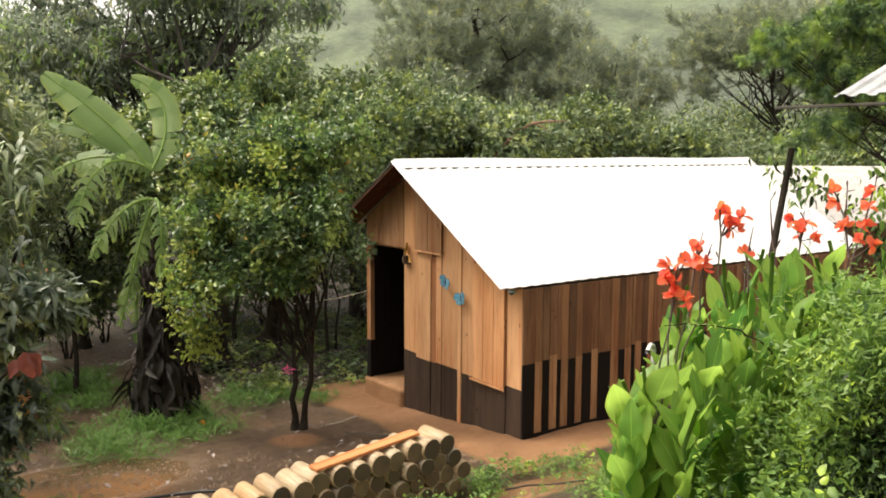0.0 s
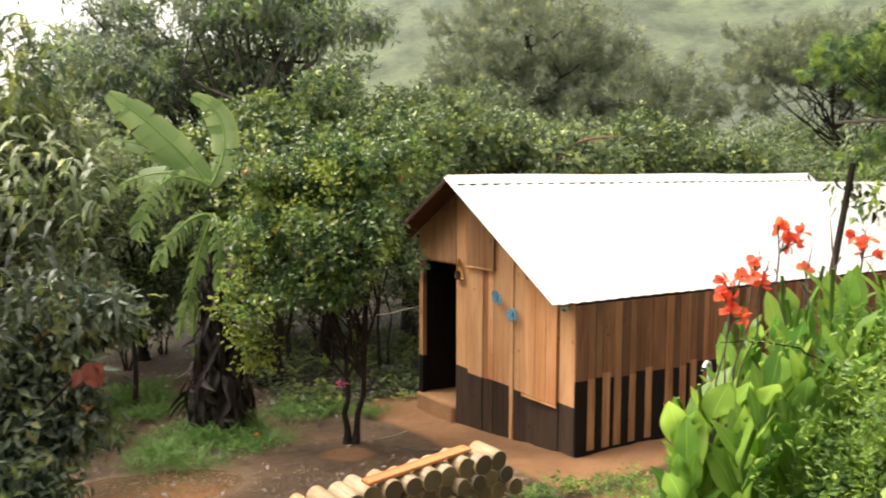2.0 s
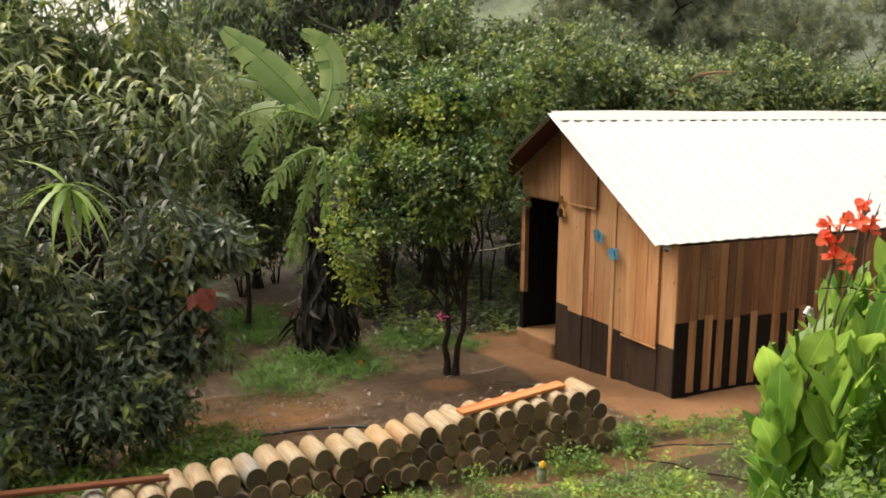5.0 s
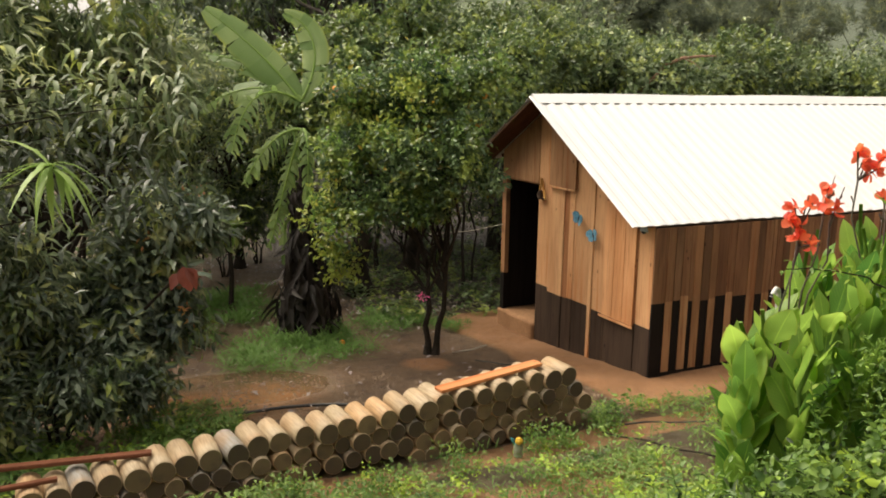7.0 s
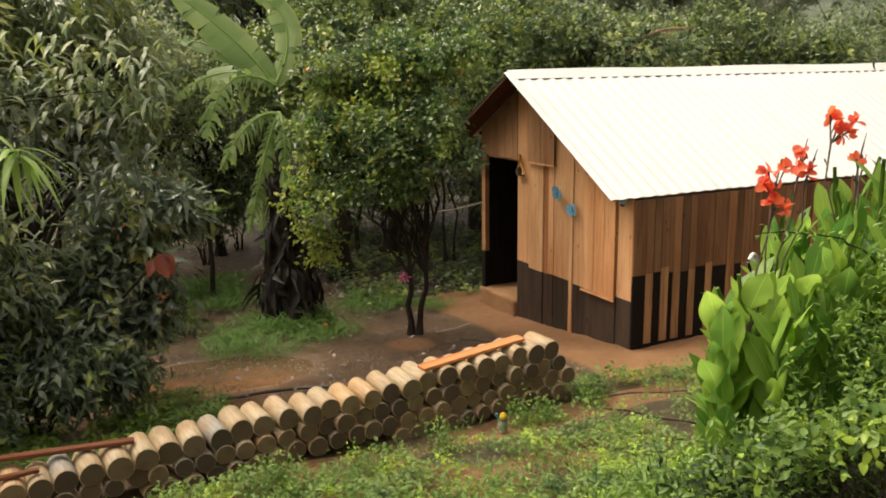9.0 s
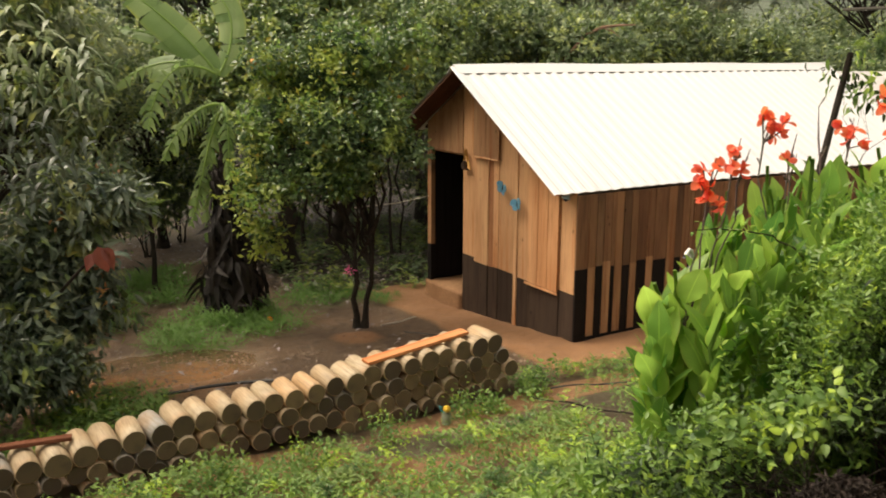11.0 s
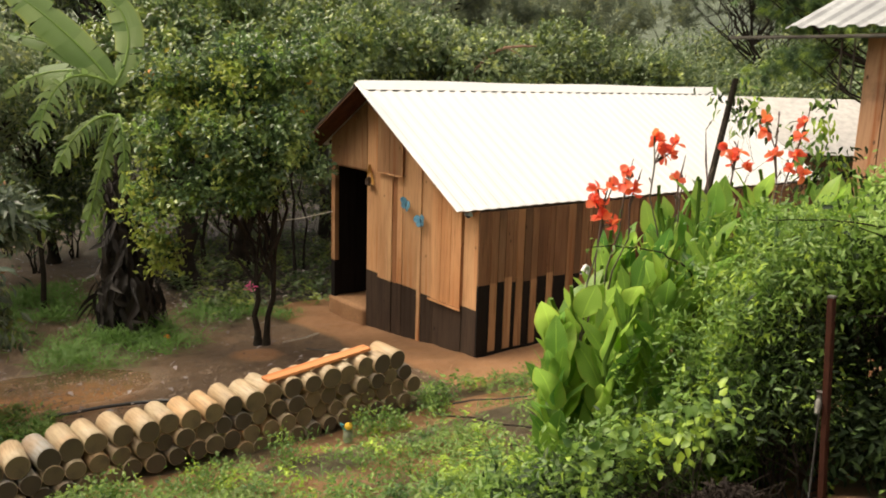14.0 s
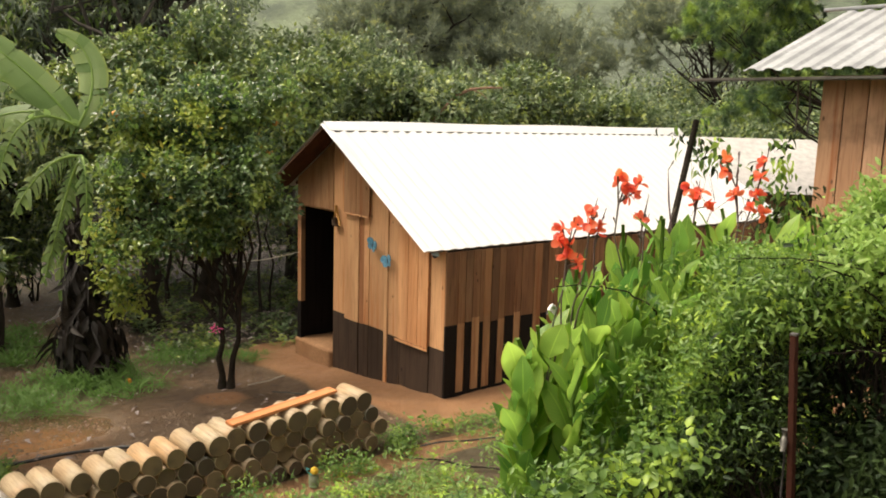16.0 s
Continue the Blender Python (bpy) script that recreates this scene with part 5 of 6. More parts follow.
o = Vector((-7.5, -1.6, gz(-7.5, -1.6)))
TUFTS = [(Vector((-5.95, -2.22, 2.75)), 26, 0.3, L_MANGO_NEW)] + [(Vector(q), 60, 0.135, (L_GREYGREEN, L_MASS_PALE, L_GREYGREEN, L_MASS)[k % 4]) for k, q in enumerate(((-6.12, -1.18, 3.25), (-5.74, -1.33, 3.2), (-5.42, -1.5, 3.22), (-5.55, -1.3, 3.05), (-5.95, -1.31, 3.07), (-5.25, -1.6, 3.05), (-6.15, -1.26, 2.8), (-5.4, -1.6, 2.67), (-5.72, -1.48, 2.64), (-6.23, -1.28, 2.46), (-6.5, -1.4, 3.2), (-5.85, -1.2, 2.85), (-6.45, -1.3, 3.5), (-5.6, -1.5, 2.4)))]
tube(bm, bent((0, 0, -0.1), (0.1, 0.1, 3.2), 6, 0, rng, 0.02), [0.035, 0.03, 0.026, 0.022, 0.018, 0.012], 8)
for c, n, ln, mt in TUFTS:
    tube(bm, bent((0.09, 0.09, (c.z - o.z) * 0.82), c - o, 7, 0.05, rng, 0.03), [0.008, 0.007, 0.006, 0.005, 0.004, 0.003, 0.003], 6)
part("trunk", bm, M_BARK, young)
blades = {}
for c, n, ln, mt in TUFTS:
    w = rng.normal(size=(n, 3)) * np.array([1.0, 1.0, 0.5]) + np.array([0, 0, 0.1])
    scatter = 0.012 if mt == L_MANGO_NEW else 0.14
    pos = np.tile(np.array(c - o), (n, 1)) + rng.normal(size=(n, 3)) * scatter
    size = ln * rng.uniform(0.6, 1.15, n)
    if mt == L_MANGO_NEW:
        for k in range(n):
            part("leaf", leaf_mesh("leaf", pos[k:k + 1], w[k:k + 1], np.array([[0.0, 0.0, 1.0]]), size[k:k + 1], ln * 0.13, 0.75, 0.15, True), mt, young)
    else:
        # tufts below 2.95 m take a darker leaf, shade put into the colour
        blades.setdefault(L_DROOP_SHADED if c.z < 2.95 else mt, []).append((pos, w, size))
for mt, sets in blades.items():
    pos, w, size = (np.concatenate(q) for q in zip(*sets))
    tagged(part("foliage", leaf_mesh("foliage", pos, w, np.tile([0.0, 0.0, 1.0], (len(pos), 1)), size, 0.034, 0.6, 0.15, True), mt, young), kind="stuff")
sap = thing("sapling", -3.39, 5.85, gz(-3.39, 5.85), "thin-stemmed sapling with a tuft of bright leaves", "tree")
rng = np.random.default_rng(68)
bm = bmesh.new()
tube(bm, bent((0, 0, -0.1), (0.05, 0.1, 1.3), 6, 0, rng, 0.012), [0.045, 0.04, 0.037, 0.034, 0.03, 0.022], 8)
part("trunk", bm, M_BARK, sap)
w = rng.normal(size=(18, 3)) * np.array([1.0, 1.0, 0.7]) + np.array([0, 0, 0.45])
part("leaf_tuft", leaf_mesh("leaf_tuft", np.tile((0.05, 0.1, 1.25), (18, 1)) + rng.normal(size=(18, 3)) * 0.04, w, np.tile([0.0, 0.0, 1.0], (18, 1)), rng.uniform(0.25, 0.42, 18), rng.uniform(0.07, 0.11, 18), 0.35, 0.2, True), L_PALE, sap, "tuft of broad yellow-green leaves")

for k, (x, y, r, h) in enumerate(((-3.2, 9.6, 1.3, 1.3), (-0.9, 10.4, 1.5, 1.4), (1.6, 9.8, 1.5, 1.3), (-5.6, 9.4, 1.5, 1.6), (3.4, 9.0, 1.3, 1.2), (-4.9, 4.6, 0.6, 0.8), (2.2, 7.2, 0.8, 1.2), (-7.6, 4.6, 1.1, 1.5), (-3.0, 8.2, 0.9, 0.9), (-2.2, 9.0, 1.0, 1.4), (-4.2, 8.6, 1.0, 1.1), (-6.0, 5.4, 0.9, 1.3), (0.7, 8.6, 0.9, 1.4))):
    tree("understory_shrub", (x, y, gz(x, y)), [((x, y, h * 0.55), (r, r * 0.8, h * 0.75))], "loose dark green shrub under the orchard trees", "shrub", M_BARK, L_MASS, 400 + k, 0.025, 0.4, 190, 8, 0.145, 0.4, 0.16, 0.2, 14, 0.2, stems=3, group="understory shrubs", second=L_SHRUB_DARK, share=0.4)
for k, (x, y, r, h) in enumerate(((0.55, 5.6, 0.03, 2.5), (0.95, 6.1, 0.022, 2.6), (0.1, 6.5, 0.035, 2.6), (1.25, 5.4, 0.02, 2.4), (-0.35, 7.4, 0.04, 2.7), (0.75, 7.3, 0.03, 2.8), (-2.1, 7.0, 0.035, 2.4), (-4.1, 9.0, 0.05, 2.6))):
    tree("slim_tree", (x, y, gz(x, y)), [((x, y, h), (0.55, 0.5, 0.45))], "slim dark-stemmed young tree in the orchard shade", "tree", M_BARK, L_MASS, 520 + k, r, 0.95, 70, 12, 0.12, 0.45, 0.12, 0.2, 6, group="slim orchard trees", bough=0, second=L_SHRUB_DARK, share=0.4)

# red-brown leaf cluster at the shrub's edge
rl = thing("red_leaf_branch", -4.90, 0.16, gz(-4.90, 0.16) + 0.1, "withered red-brown leaves on a thin dark stem", "branch")
bm = bmesh.new()
tube(bm, [(-0.55, 1.3, -0.2), (-0.35, 0.9, 0.9), (-0.05, 0.05, 1.5), (0.05, 0.0, 1.53)], [0.02, 0.016, 0.012, 0.006], 7)
part("stem", bm, M_BARK, rl)
rr = np.random.default_rng(12)
part("leaf", broad_leaf((-0.05, -0.03, 1.56), (0.25, -0.1, -1.0), (-0.25, -0.95, 0.2), 0.25, 0.15, 0.3, 0.5, rr), L_RED, rl)
part("leaf", broad_leaf((-0.02, -0.05, 1.55), (0.55, -0.2, -0.9), (0.35, -0.9, 0.2), 0.22, 0.12, 0.4, 0.5, rr), L_RED, rl)
part("leaf", broad_leaf((-0.08, 0.0, 1.5), (-0.5, -0.1, -0.8), (-0.4, -0.85, 0.4), 0.17, 0.1, 0.3, 0.35, rr), L_RED, rl)
part("leaf", broad_leaf((0.02, 0.0, 1.49), (0.9, -0.1, -0.05), (0.0, -0.3, 0.9), 0.2, 0.05, 0.1, 0.35, rr), L_SHRUB_DARK, rl, "narrow dark green leaf")



# ---------------------------------------------------------------- banana plant
def banana_leaf(pts, width, face, seed, torn=0.35):
    """A long blade on an arched midrib, its upper side towards face, torn into strips along its edges."""
    rng = np.random.default_rng(seed)
    a, b, c, d3 = (Vector(q) for q in pts)
    n = 52
    line = []
    for i in range(n + 1):
        t = i / n
        line.append(a * (1 - t) ** 3 + b * 3 * t * (1 - t) ** 2 + c * 3 * t * t * (1 - t) + d3 * t ** 3)
    bm = bmesh.new()
    uv = bm.loops.layers.uv.new("UVMap")
    face = Vector(face).normalized()
    for s in (-1, 1):
        i = 0
        while i < n:
            run = min(n - i, int(rng.integers(2, 5)) if rng.random() < torn else int(rng.integers(5, 13)))
            ragged = torn > 0.5 or rng.random() < torn
            hang = rng.uniform(0.5, 1.6) * torn * (1.0 if run < 5 else 0.35)
            short = rng.uniform(0.72, 1.05) if ragged else 1.0
            sweep = 0.28 + rng.normal() * 0.2 * torn
            curl = rng.normal() * 0.22 * torn
            rows = []
            for j in range(i, i + run + 1):
                t = j / n
                d = (line[min(j + 1, n)] - line[max(j - 1, 0)]).normalized()
                side = d.cross(face).normalized() * s
                up = face - d * face.dot(d)
                w = width * 0.5 * short * max(0.02, math.sin(math.pi * min(1, t * 0.90 + 0.07)) ** 0.6)
                pinch = ((j - i) / run - 0.5) * -(run * (line[1] - line[0]).length * 0.9 if run < 5 and torn > 0.3 else 0.0)
                row = []
                for k in range(4):
                    q = k / 3
                    row.append(bm.verts.new(line[j] + side * w * q * (1 - 0.2 * hang * q) + up * w * (0.16 * q * (1 - q) * 2 - 0.12 * q * q + curl * q) + d * (sweep * w * q * q + pinch * q) - Vector((0, 0, hang * w * 0.62 * q * q))))
                rows.append((row, t))
            for (r0, t0), (r1, t1) in zip(rows, rows[1:]):
                for k in range(3):
                    q = (r0[k], r1[k], r1[k + 1], r0[k + 1])
                    spots = ((k / 3, t0), (k / 3, t1), ((k + 1) / 3, t1), ((k + 1) / 3, t0))
                    f = bm.faces.new(q if s > 0 else q[::-1])
                    f.smooth = True
                    for lp, z in zip(f.loops, spots if s > 0 else spots[::-1]):
                        lp[uv].uv = z
            i += run
    return bm, line


def banana():
    bx, by = -2.75, 3.85
    bz = gz(bx, by)
    ob = thing("banana_plant", bx, by, bz, "banana plant with torn arching leaves and dry skirt", "plant")
    b = Vector((bx, by, bz))
    rng = np.random.default_rng(8)
    for k, (dx, dy, h, r) in enumerate(((0, 0.1, 2.9, 0.1), (-0.22, -0.12, 1.3, 0.09), (0.22, -0.05, 1.2, 0.09))):
        bm = bmesh.new()
        tube(bm, bent((dx, dy, -0.1), (dx * 1.2 + 0.02, dy + 0.15, h), 7, 0, rng, 0.015), [r * (1.25 - 0.11 * i) for i in range(7)], 12)
        part("stem", bm, M_BARK, ob)
    front = (-0.25, -0.9, 0.25)
    top, low = (-2.73, 4.1, 2.92), (-2.76, 3.9, 2.55)
    # (four points of the midrib, width, upper side, how torn)
    blades = [((top, (-3.01, 4.38, 3.41), (-3.38, 4.72, 3.80), (-3.79, 4.95, 4.12)), 0.5, (-0.35, -0.8, 0.55), 0.3),
              ((top, (-3.11, 4.48, 3.46), (-3.47, 4.78, 3.46), (-3.83, 5.0, 3.55)), 0.34, (-0.3, -0.7, 0.7), 0.8),
              ((top, (-2.40, 4.15, 3.40), (-2.36, 4.37, 3.95), (-2.80, 4.6, 4.10)), 0.4, (-0.5, -0.85, 0.1), 0.35),
              ((top, (-3.18, 4.20, 3.20), (-3.50, 4.21, 3.0), (-3.67, 4.09, 2.24)), 0.6, (-0.35, -0.88, 0.3), 1.0),
              ((top, (-3.02, 4.65, 3.20), (-3.43, 5.18, 3.12), (-3.80, 5.51, 2.72)), 0.4, (-0.3, -0.85, 0.45), 0.9),
              ((low, (-3.0, 3.95, 2.62), (-3.30, 4.0, 2.35), (-3.55, 3.95, 1.86)), 0.4, (-0.3, -0.9, 0.35), 1.0),
              ((low, (-2.95, 3.92, 2.2), (-3.09, 3.82, 1.6), (-3.30, 3.74, 1.03)), 0.34, front, 1.0),
              ((low, (-2.80, 3.70, 2.65), (-2.78, 3.45, 2.35), (-2.90, 3.38, 1.6)), 0.32, (0.1, -0.9, 0.2), 1.0),
              ((low, (-2.9, 4.0, 2.3), (-3.0, 4.0, 1.7), (-3.06, 3.9, 0.75)), 0.26, front, 1.0)]
    for k, (pts, w, face, torn) in enumerate(blades):
        bm, line = banana_leaf([Vector(q) - b for q in pts], w, face, 80 + k, torn)
        lf = part("leaf", bm, L_BANANA, ob)
        bm = bmesh.new()
        tube(bm, line[::4], [0.02 - 0.0012 * i for i in range(len(line[::4]))], 6)
        part("midrib", bm, L_PALE, lf, "pale green midrib")
    n = 900
    ang = rng.random(n) * 2 * math.pi
    h = 0.22 + 1.9 * rng.random(n) ** 1.5
    wide = 0.17 + 0.2 * np.exp(-((h - 0.55) / 0.45) ** 2) + 0.05 * np.sin(3 * ang + 2 * h)
    p = np.stack([wide * np.cos(ang) * rng.uniform(0.4, 1.2, n), wide * 0.9 * np.sin(ang) * rng.uniform(0.4, 1.2, n), h], -1)
    way = np.stack([np.cos(ang) * 0.35, np.sin(ang) * 0.35, -np.ones(n)], -1) + rng.normal(size=(n, 3)) * 0.42
    part("dry_leaves", leaf_mesh("dry_leaves", p, way, np.stack([np.cos(ang), np.sin(ang), 0.2 * np.ones(n)], -1), np.minimum(rng.uniform(0.15, 0.45, n), h + 0.03), rng.uniform(0.03, 0.1, n), 0.3, 0.3, True), M_STRAW, ob, "hanging dry brown leaves")


banana()


# ---------------------------------------------------------------- flower bed
def canna(x, y, height, seed, flower=None, leaves=9, turn=0.0):
    rng = np.random.default_rng(seed)
    z = gz(x, y)
    ob = thing("canna_plant", x, y, z, "canna lily with broad bright green leaves" + (" and red flowers" if flower else ""), "plant", "canna lilies")
    bm = bmesh.new()
    tube(bm, bent((0, 0, -0.05), (rng.normal() * 0.05, rng.normal() * 0.05, height * 0.8), 6, 0, rng), [0.022 - 0.002 * i for i in range(6)], 8)
    part("stem", bm, L_BUSH, ob)
    for k in range(leaves):
        a = turn + k * 2.4 + rng.normal() * 0.4
        t = 0.1 + 0.85 * k / leaves
        d = (math.cos(a), math.sin(a), rng.uniform(1.7, 5.5))
        ln = rng.uniform(0.17, 0.37) * (1.08 - 0.3 * abs(t - 0.5))
        bl = broad_leaf((0.03 * math.cos(a), 0.03 * math.sin(a), height * 0.76 * t), d, (-math.cos(a) + rng.normal() * 0.4, -math.sin(a) + rng.normal() * 0.4, 0.3), ln, ln * rng.uniform(0.42, 0.58), rng.uniform(-0.1, 0.4), rng.uniform(0.05, 0.45), rng)
        part("leaf", bl, L_CANNA, ob)
    if flower:
        o = Vector((x, y, z))
        for spike, blooms in flower:
            f = Vector(spike) - o
            bm = bmesh.new()
            pts = bent((0, 0, height * 0.55), f, 6, 0, rng, 0.02)
            tube(bm, pts, [0.008, 0.007, 0.006, 0.005, 0.007, 0.002], 7)
            for q in range(3):
                b0 = pts[3 + q % 2].lerp(pts[4 + q % 2], rng.random())
                b1 = b0 + Vector((rng.normal() * 0.02, rng.normal() * 0.02, rng.uniform(0.04, 0.1)))
                tube(bm, [b0, b0.lerp(b1, 0.5), b0.lerp(b1, 0.75), b1], [0.004, 0.004, 0.008, 0.002], 6)
            for c in blooms:
                c = Vector(c) - o
                near = min(pts, key=lambda q: (q - c).length + (0.2 if q.z > c.z else 0.0))
                tube(bm, [near, near.lerp(c, 0.55), c], [0.005, 0.004, 0.006], 6)
            st = part("flower_stalk", bm, L_BUD, ob)
            for c in blooms:
                m = 7
                w = rng.normal(size=(m, 3)) + np.array([0, 0, 0.7])
                me = leaf_mesh("flower", np.tile(np.array(Vector(c) - o), (m, 1)) - np.array([0, 0, 0.012]), w, unit(rng.normal(size=(m, 3))), rng.uniform(0.045, 0.07, m), rng.uniform(0.036, 0.055, m), 0.5, 0.2, True, True)
                part("flower", me, L_PETAL, st)
    return ob


beds = ((-2.3, -3.62, 1.5), (-2.2, -3.95, 1.3), (-2.05, -3.95, 1.7), (-1.7, -3.85, 2.0), (-1.2, -3.9, 2.2), (-2.42, -3.75, 1.2), (-2.05, -3.4, 1.3), (-1.6, -4.15, 1.85), (-0.2, -4.0, 1.9), (-1.15, -4.2, 2.0), (-1.75, -3.5, 1.95), (-1.3, -3.5, 2.1), (-1.0, -4.05, 2.15), (-1.9, -4.1, 1.75), (-0.55, -4.3, 2.15), (-0.25, -4.45, 2.2), (-0.05, -4.2, 2.2), (-0.8, -4.35, 2.1), (-1.55, -3.45, 2.1), (-1.15, -3.5, 2.25), (-0.85, -3.55, 2.3), (-0.5, -3.5, 2.25), (-1.4, -3.95, 2.25), (-0.65, -3.85, 2.3))
for k, (x, y, h) in enumerate(beds):
    canna(x, y, h * 1.08, 100 + k, None, 30, k * 0.7)
canna(-2.2, -3.7, 1.7, 160, [((-2.14, -3.82, 2.63), [(-2.20, -3.78, 2.57), (-2.13, -3.84, 2.59), (-2.23, -3.78, 2.50)]), ((-2.17, -3.82, 2.53), [(-2.18, -3.82, 2.48), (-2.19, -3.82, 2.40), (-2.15, -3.87, 2.36)])], 30, 0.0)
canna(-1.95, -3.6, 1.8, 161, [((-1.89, -3.77, 2.73), [(-1.92, -3.76, 2.66), (-1.94, -3.76, 2.58), (-1.90, -3.79, 2.54)]), ((-1.85, -3.81, 2.67), [])], 30, 0.9)
canna(-1.45, -3.7, 2.15, 162, [((-1.47, -3.56, 2.88), [(-1.47, -3.57, 2.84), (-1.42, -3.61, 2.82), (-1.36, -3.66, 2.80), (-1.43, -3.62, 2.73), (-1.39, -3.65, 2.74)]), ((-1.31, -3.71, 2.73), []), ((-1.32, -3.73, 2.60), [(-1.37, -3.70, 2.57)])], 30, 1.8)
canna(-0.95, -3.7, 2.2, 163, [((-0.95, -3.58, 2.88), []), ((-0.78, -3.73, 2.81), [(-0.85, -3.69, 2.76), (-0.79, -3.75, 2.74), (-0.82, -3.73, 2.68), (-0.76, -3.79, 2.63)])], 30, 2.7)
canna(-0.75, -4.0, 2.0, 164, [((-0.73, -3.99, 3.02), [(-0.81, -3.94, 2.97), (-0.80, -3.96, 2.90), (-0.78, -4.01, 2.75)])], 30, 3.6)
canna(-0.5, -3.8, 1.95, 165, [((-0.31, -3.95, 2.99), [(-0.32, -3.94, 2.95), (-0.36, -3.94, 2.84), (-0.39, -3.94, 2.72), (-0.43, -3.93, 2.62), (-0.36, -3.99, 2.59)])], 30, 4.5)


def leafy_stems(name, x, y, spread, count, height, size, mat, seed, label, group=""):
    """Upright thin stems with pairs of leaves all the way up."""
    rng = np.random.default_rng(seed)
    z = gz(x, y)
    ob = thing(name, x, y, z, label, "weed", group)
    pos, way, up, ln = [], [], [], []
    for k in range(count):
        bm = bmesh.new()
        fx, fy = rng.normal() * spread[0], rng.normal() * spread[1]
        f = Vector((fx, fy, gz(x + fx, y + fy) - z - 0.03))
        h = height * rng.uniform(0.55, 1.15)
        tip = f + Vector((rng.normal() * 0.16 * h, rng.normal() * 0.16 * h, h))
        line = bent(f, tip, 7, 0.0, rng, 0.03)
        tube(bm, line, [0.0055 - 0.0006 * i for i in range(7)], 5)
        part("stem", bm, L_GRASS, ob)
        pairs = max(4, int(h / (size * 0.5)))
        a = rng.random() * 3.1
        for q in range(pairs):
            t = 0.22 + 0.78 * (q + 0.5) / pairs
            i = min(5, int(t * 6))
            c = line[i].lerp(line[i + 1], t * 6 - i)
            a += 1.57 + rng.normal() * 0.25
            for sgn in (0.0, math.pi):
                d = a + sgn + rng.normal() * 0.2
                pos.append(c)
                way.append((math.cos(d), math.sin(d), rng.uniform(0.1, 1.1) + 0.9 * (t > 0.9)))
                up.append((-0.5 * math.cos(d), -0.5 * math.sin(d), 1.0))
                ln.append(size * rng.uniform(0.65, 1.2) * (1.1 - 0.5 * t * t))
    ln = np.array(ln)
    part("foliage", leaf_mesh("foliage", np.array(pos), np.array(way), np.array(up), ln, ln * 0.46, 0.3, 0.15, "small"), mat, ob)


for k, (x, y, sx, sy, n, h, sz, mt) in enumerate(((-2.75, -4.15, 0.3, 0.22, 40, 0.55, 0.072, L_BUSH_MID), (-3.15, -4.5, 0.22, 0.16, 30, 0.5, 0.07, L_WEED), (-2.3, -4.45, 0.3, 0.15, 34, 0.7, 0.075, L_BUSH_MID), (-1.75, -4.45, 0.3, 0.15, 38, 0.95, 0.075, L_BUSH_MID), (-1.5, -4.3, 0.4, 0.12, 34, 1.2, 0.075, L_BUSH_MID))):
    leafy_stems("leafy_weed", x, y, (sx, sy), n, h, sz, mt, 700 + k, "upright leafy green weed stems before the cannas", "leafy weeds")

tree("leafy_bush", (-1.6, -4.6, gz(-1.6, -4.6)), [((-1.45, -4.3, 1.95), (0.42, 0.35, 0.4)), ((-1.25, -4.4, 2.2), (0.42, 0.35, 0.3)), ((-1.85, -4.4, 1.5), (0.4, 0.3, 0.45)), ((-0.8, -4.5, 2.2), (0.4, 0.35, 0.3)), ((-0.95, -4.85, 2.1), (0.4, 0.3, 0.3))], "dense small-leaved bright green bush beside the cannas", "shrub", M_BARK, L_BUSH_MID, 71, 0.014, 0.4, 1250, 13, 0.052, 0.33, 0.07, 0.0, 34, 0.35, stems=5, group="bushes", fine="small", second=L_BUSH, share=0.5)
tree("leafy_bush", (-2.3, -4.9, gz(-2.3, -4.9)), [((-1.9, -4.6, 1.3), (0.35, 0.25, 0.25)), ((-3.05, -4.55, 1.0), (0.5, 0.3, 0.3)), ((-2.6, -4.4, 1.05), (0.4, 0.3, 0.3))], "low small-leaved green bush at the path's edge", "shrub", M_BARK, L_BUSH_SHADED, 72, 0.01, 0.4, 260, 11, 0.06, 0.36, 0.07, 0.0, 26, 0.3, stems=5, group="bushes", fine="small", second=L_BUSH_MID, share=0.3)
tree("leafy_bush", (-0.3, -4.8, gz(-0.3, -4.8)), [((-0.3, -4.7, 2.3), (0.6, 0.45, 0.32)), ((0.5, -4.6, 2.45), (0.6, 0.5, 0.35)), ((-0.75, -5.0, 2.48), (0.4, 0.3, 0.18)), ((-1.15, -4.75, 2.2), (0.35, 0.3, 0.2))], "arching small-leaved bush with a dark hollow underneath", "shrub", M_BARK, L_BUSH_SHADED, 73, 0.014, 0.55, 800, 12, 0.068, 0.36, 0.075, 0.1, 40, 0.35, stems=6, group="bushes", fine="small", second=L_BUSH, share=0.6)
# hollow under the crown: its shade comes from the darkened leaf colour
tree("leafy_bush", (0.1, -4.5, gz(0.1, -4.5)), [((0.2, -4.4, 1.5), (0.8, 0.4, 0.6)), ((-0.6, -4.6, 1.4), (0.6, 0.3, 0.5)), ((-1.1, -5.0, 1.25), (0.35, 0.2, 0.25)), ((-0.9, -5.35, 1.4), (0.5, 0.2, 0.4)), ((-1.35, -5.15, 1.2), (0.3, 0.2, 0.22)), ((-1.3, -5.5, 1.3), (0.35, 0.2, 0.25)), ((-0.3, -5.2, 1.5), (0.5, 0.3, 0.6))], "bush under the arching crown, leaves darkened for shade", "shrub", M_BARK, L_BUSH_SHADED, 79, 0.014, 0.4, 1500, 10, 0.07, 0.36, 0.085, 0.2, 30, 0.35, stems=5, group="bushes", fine="small")
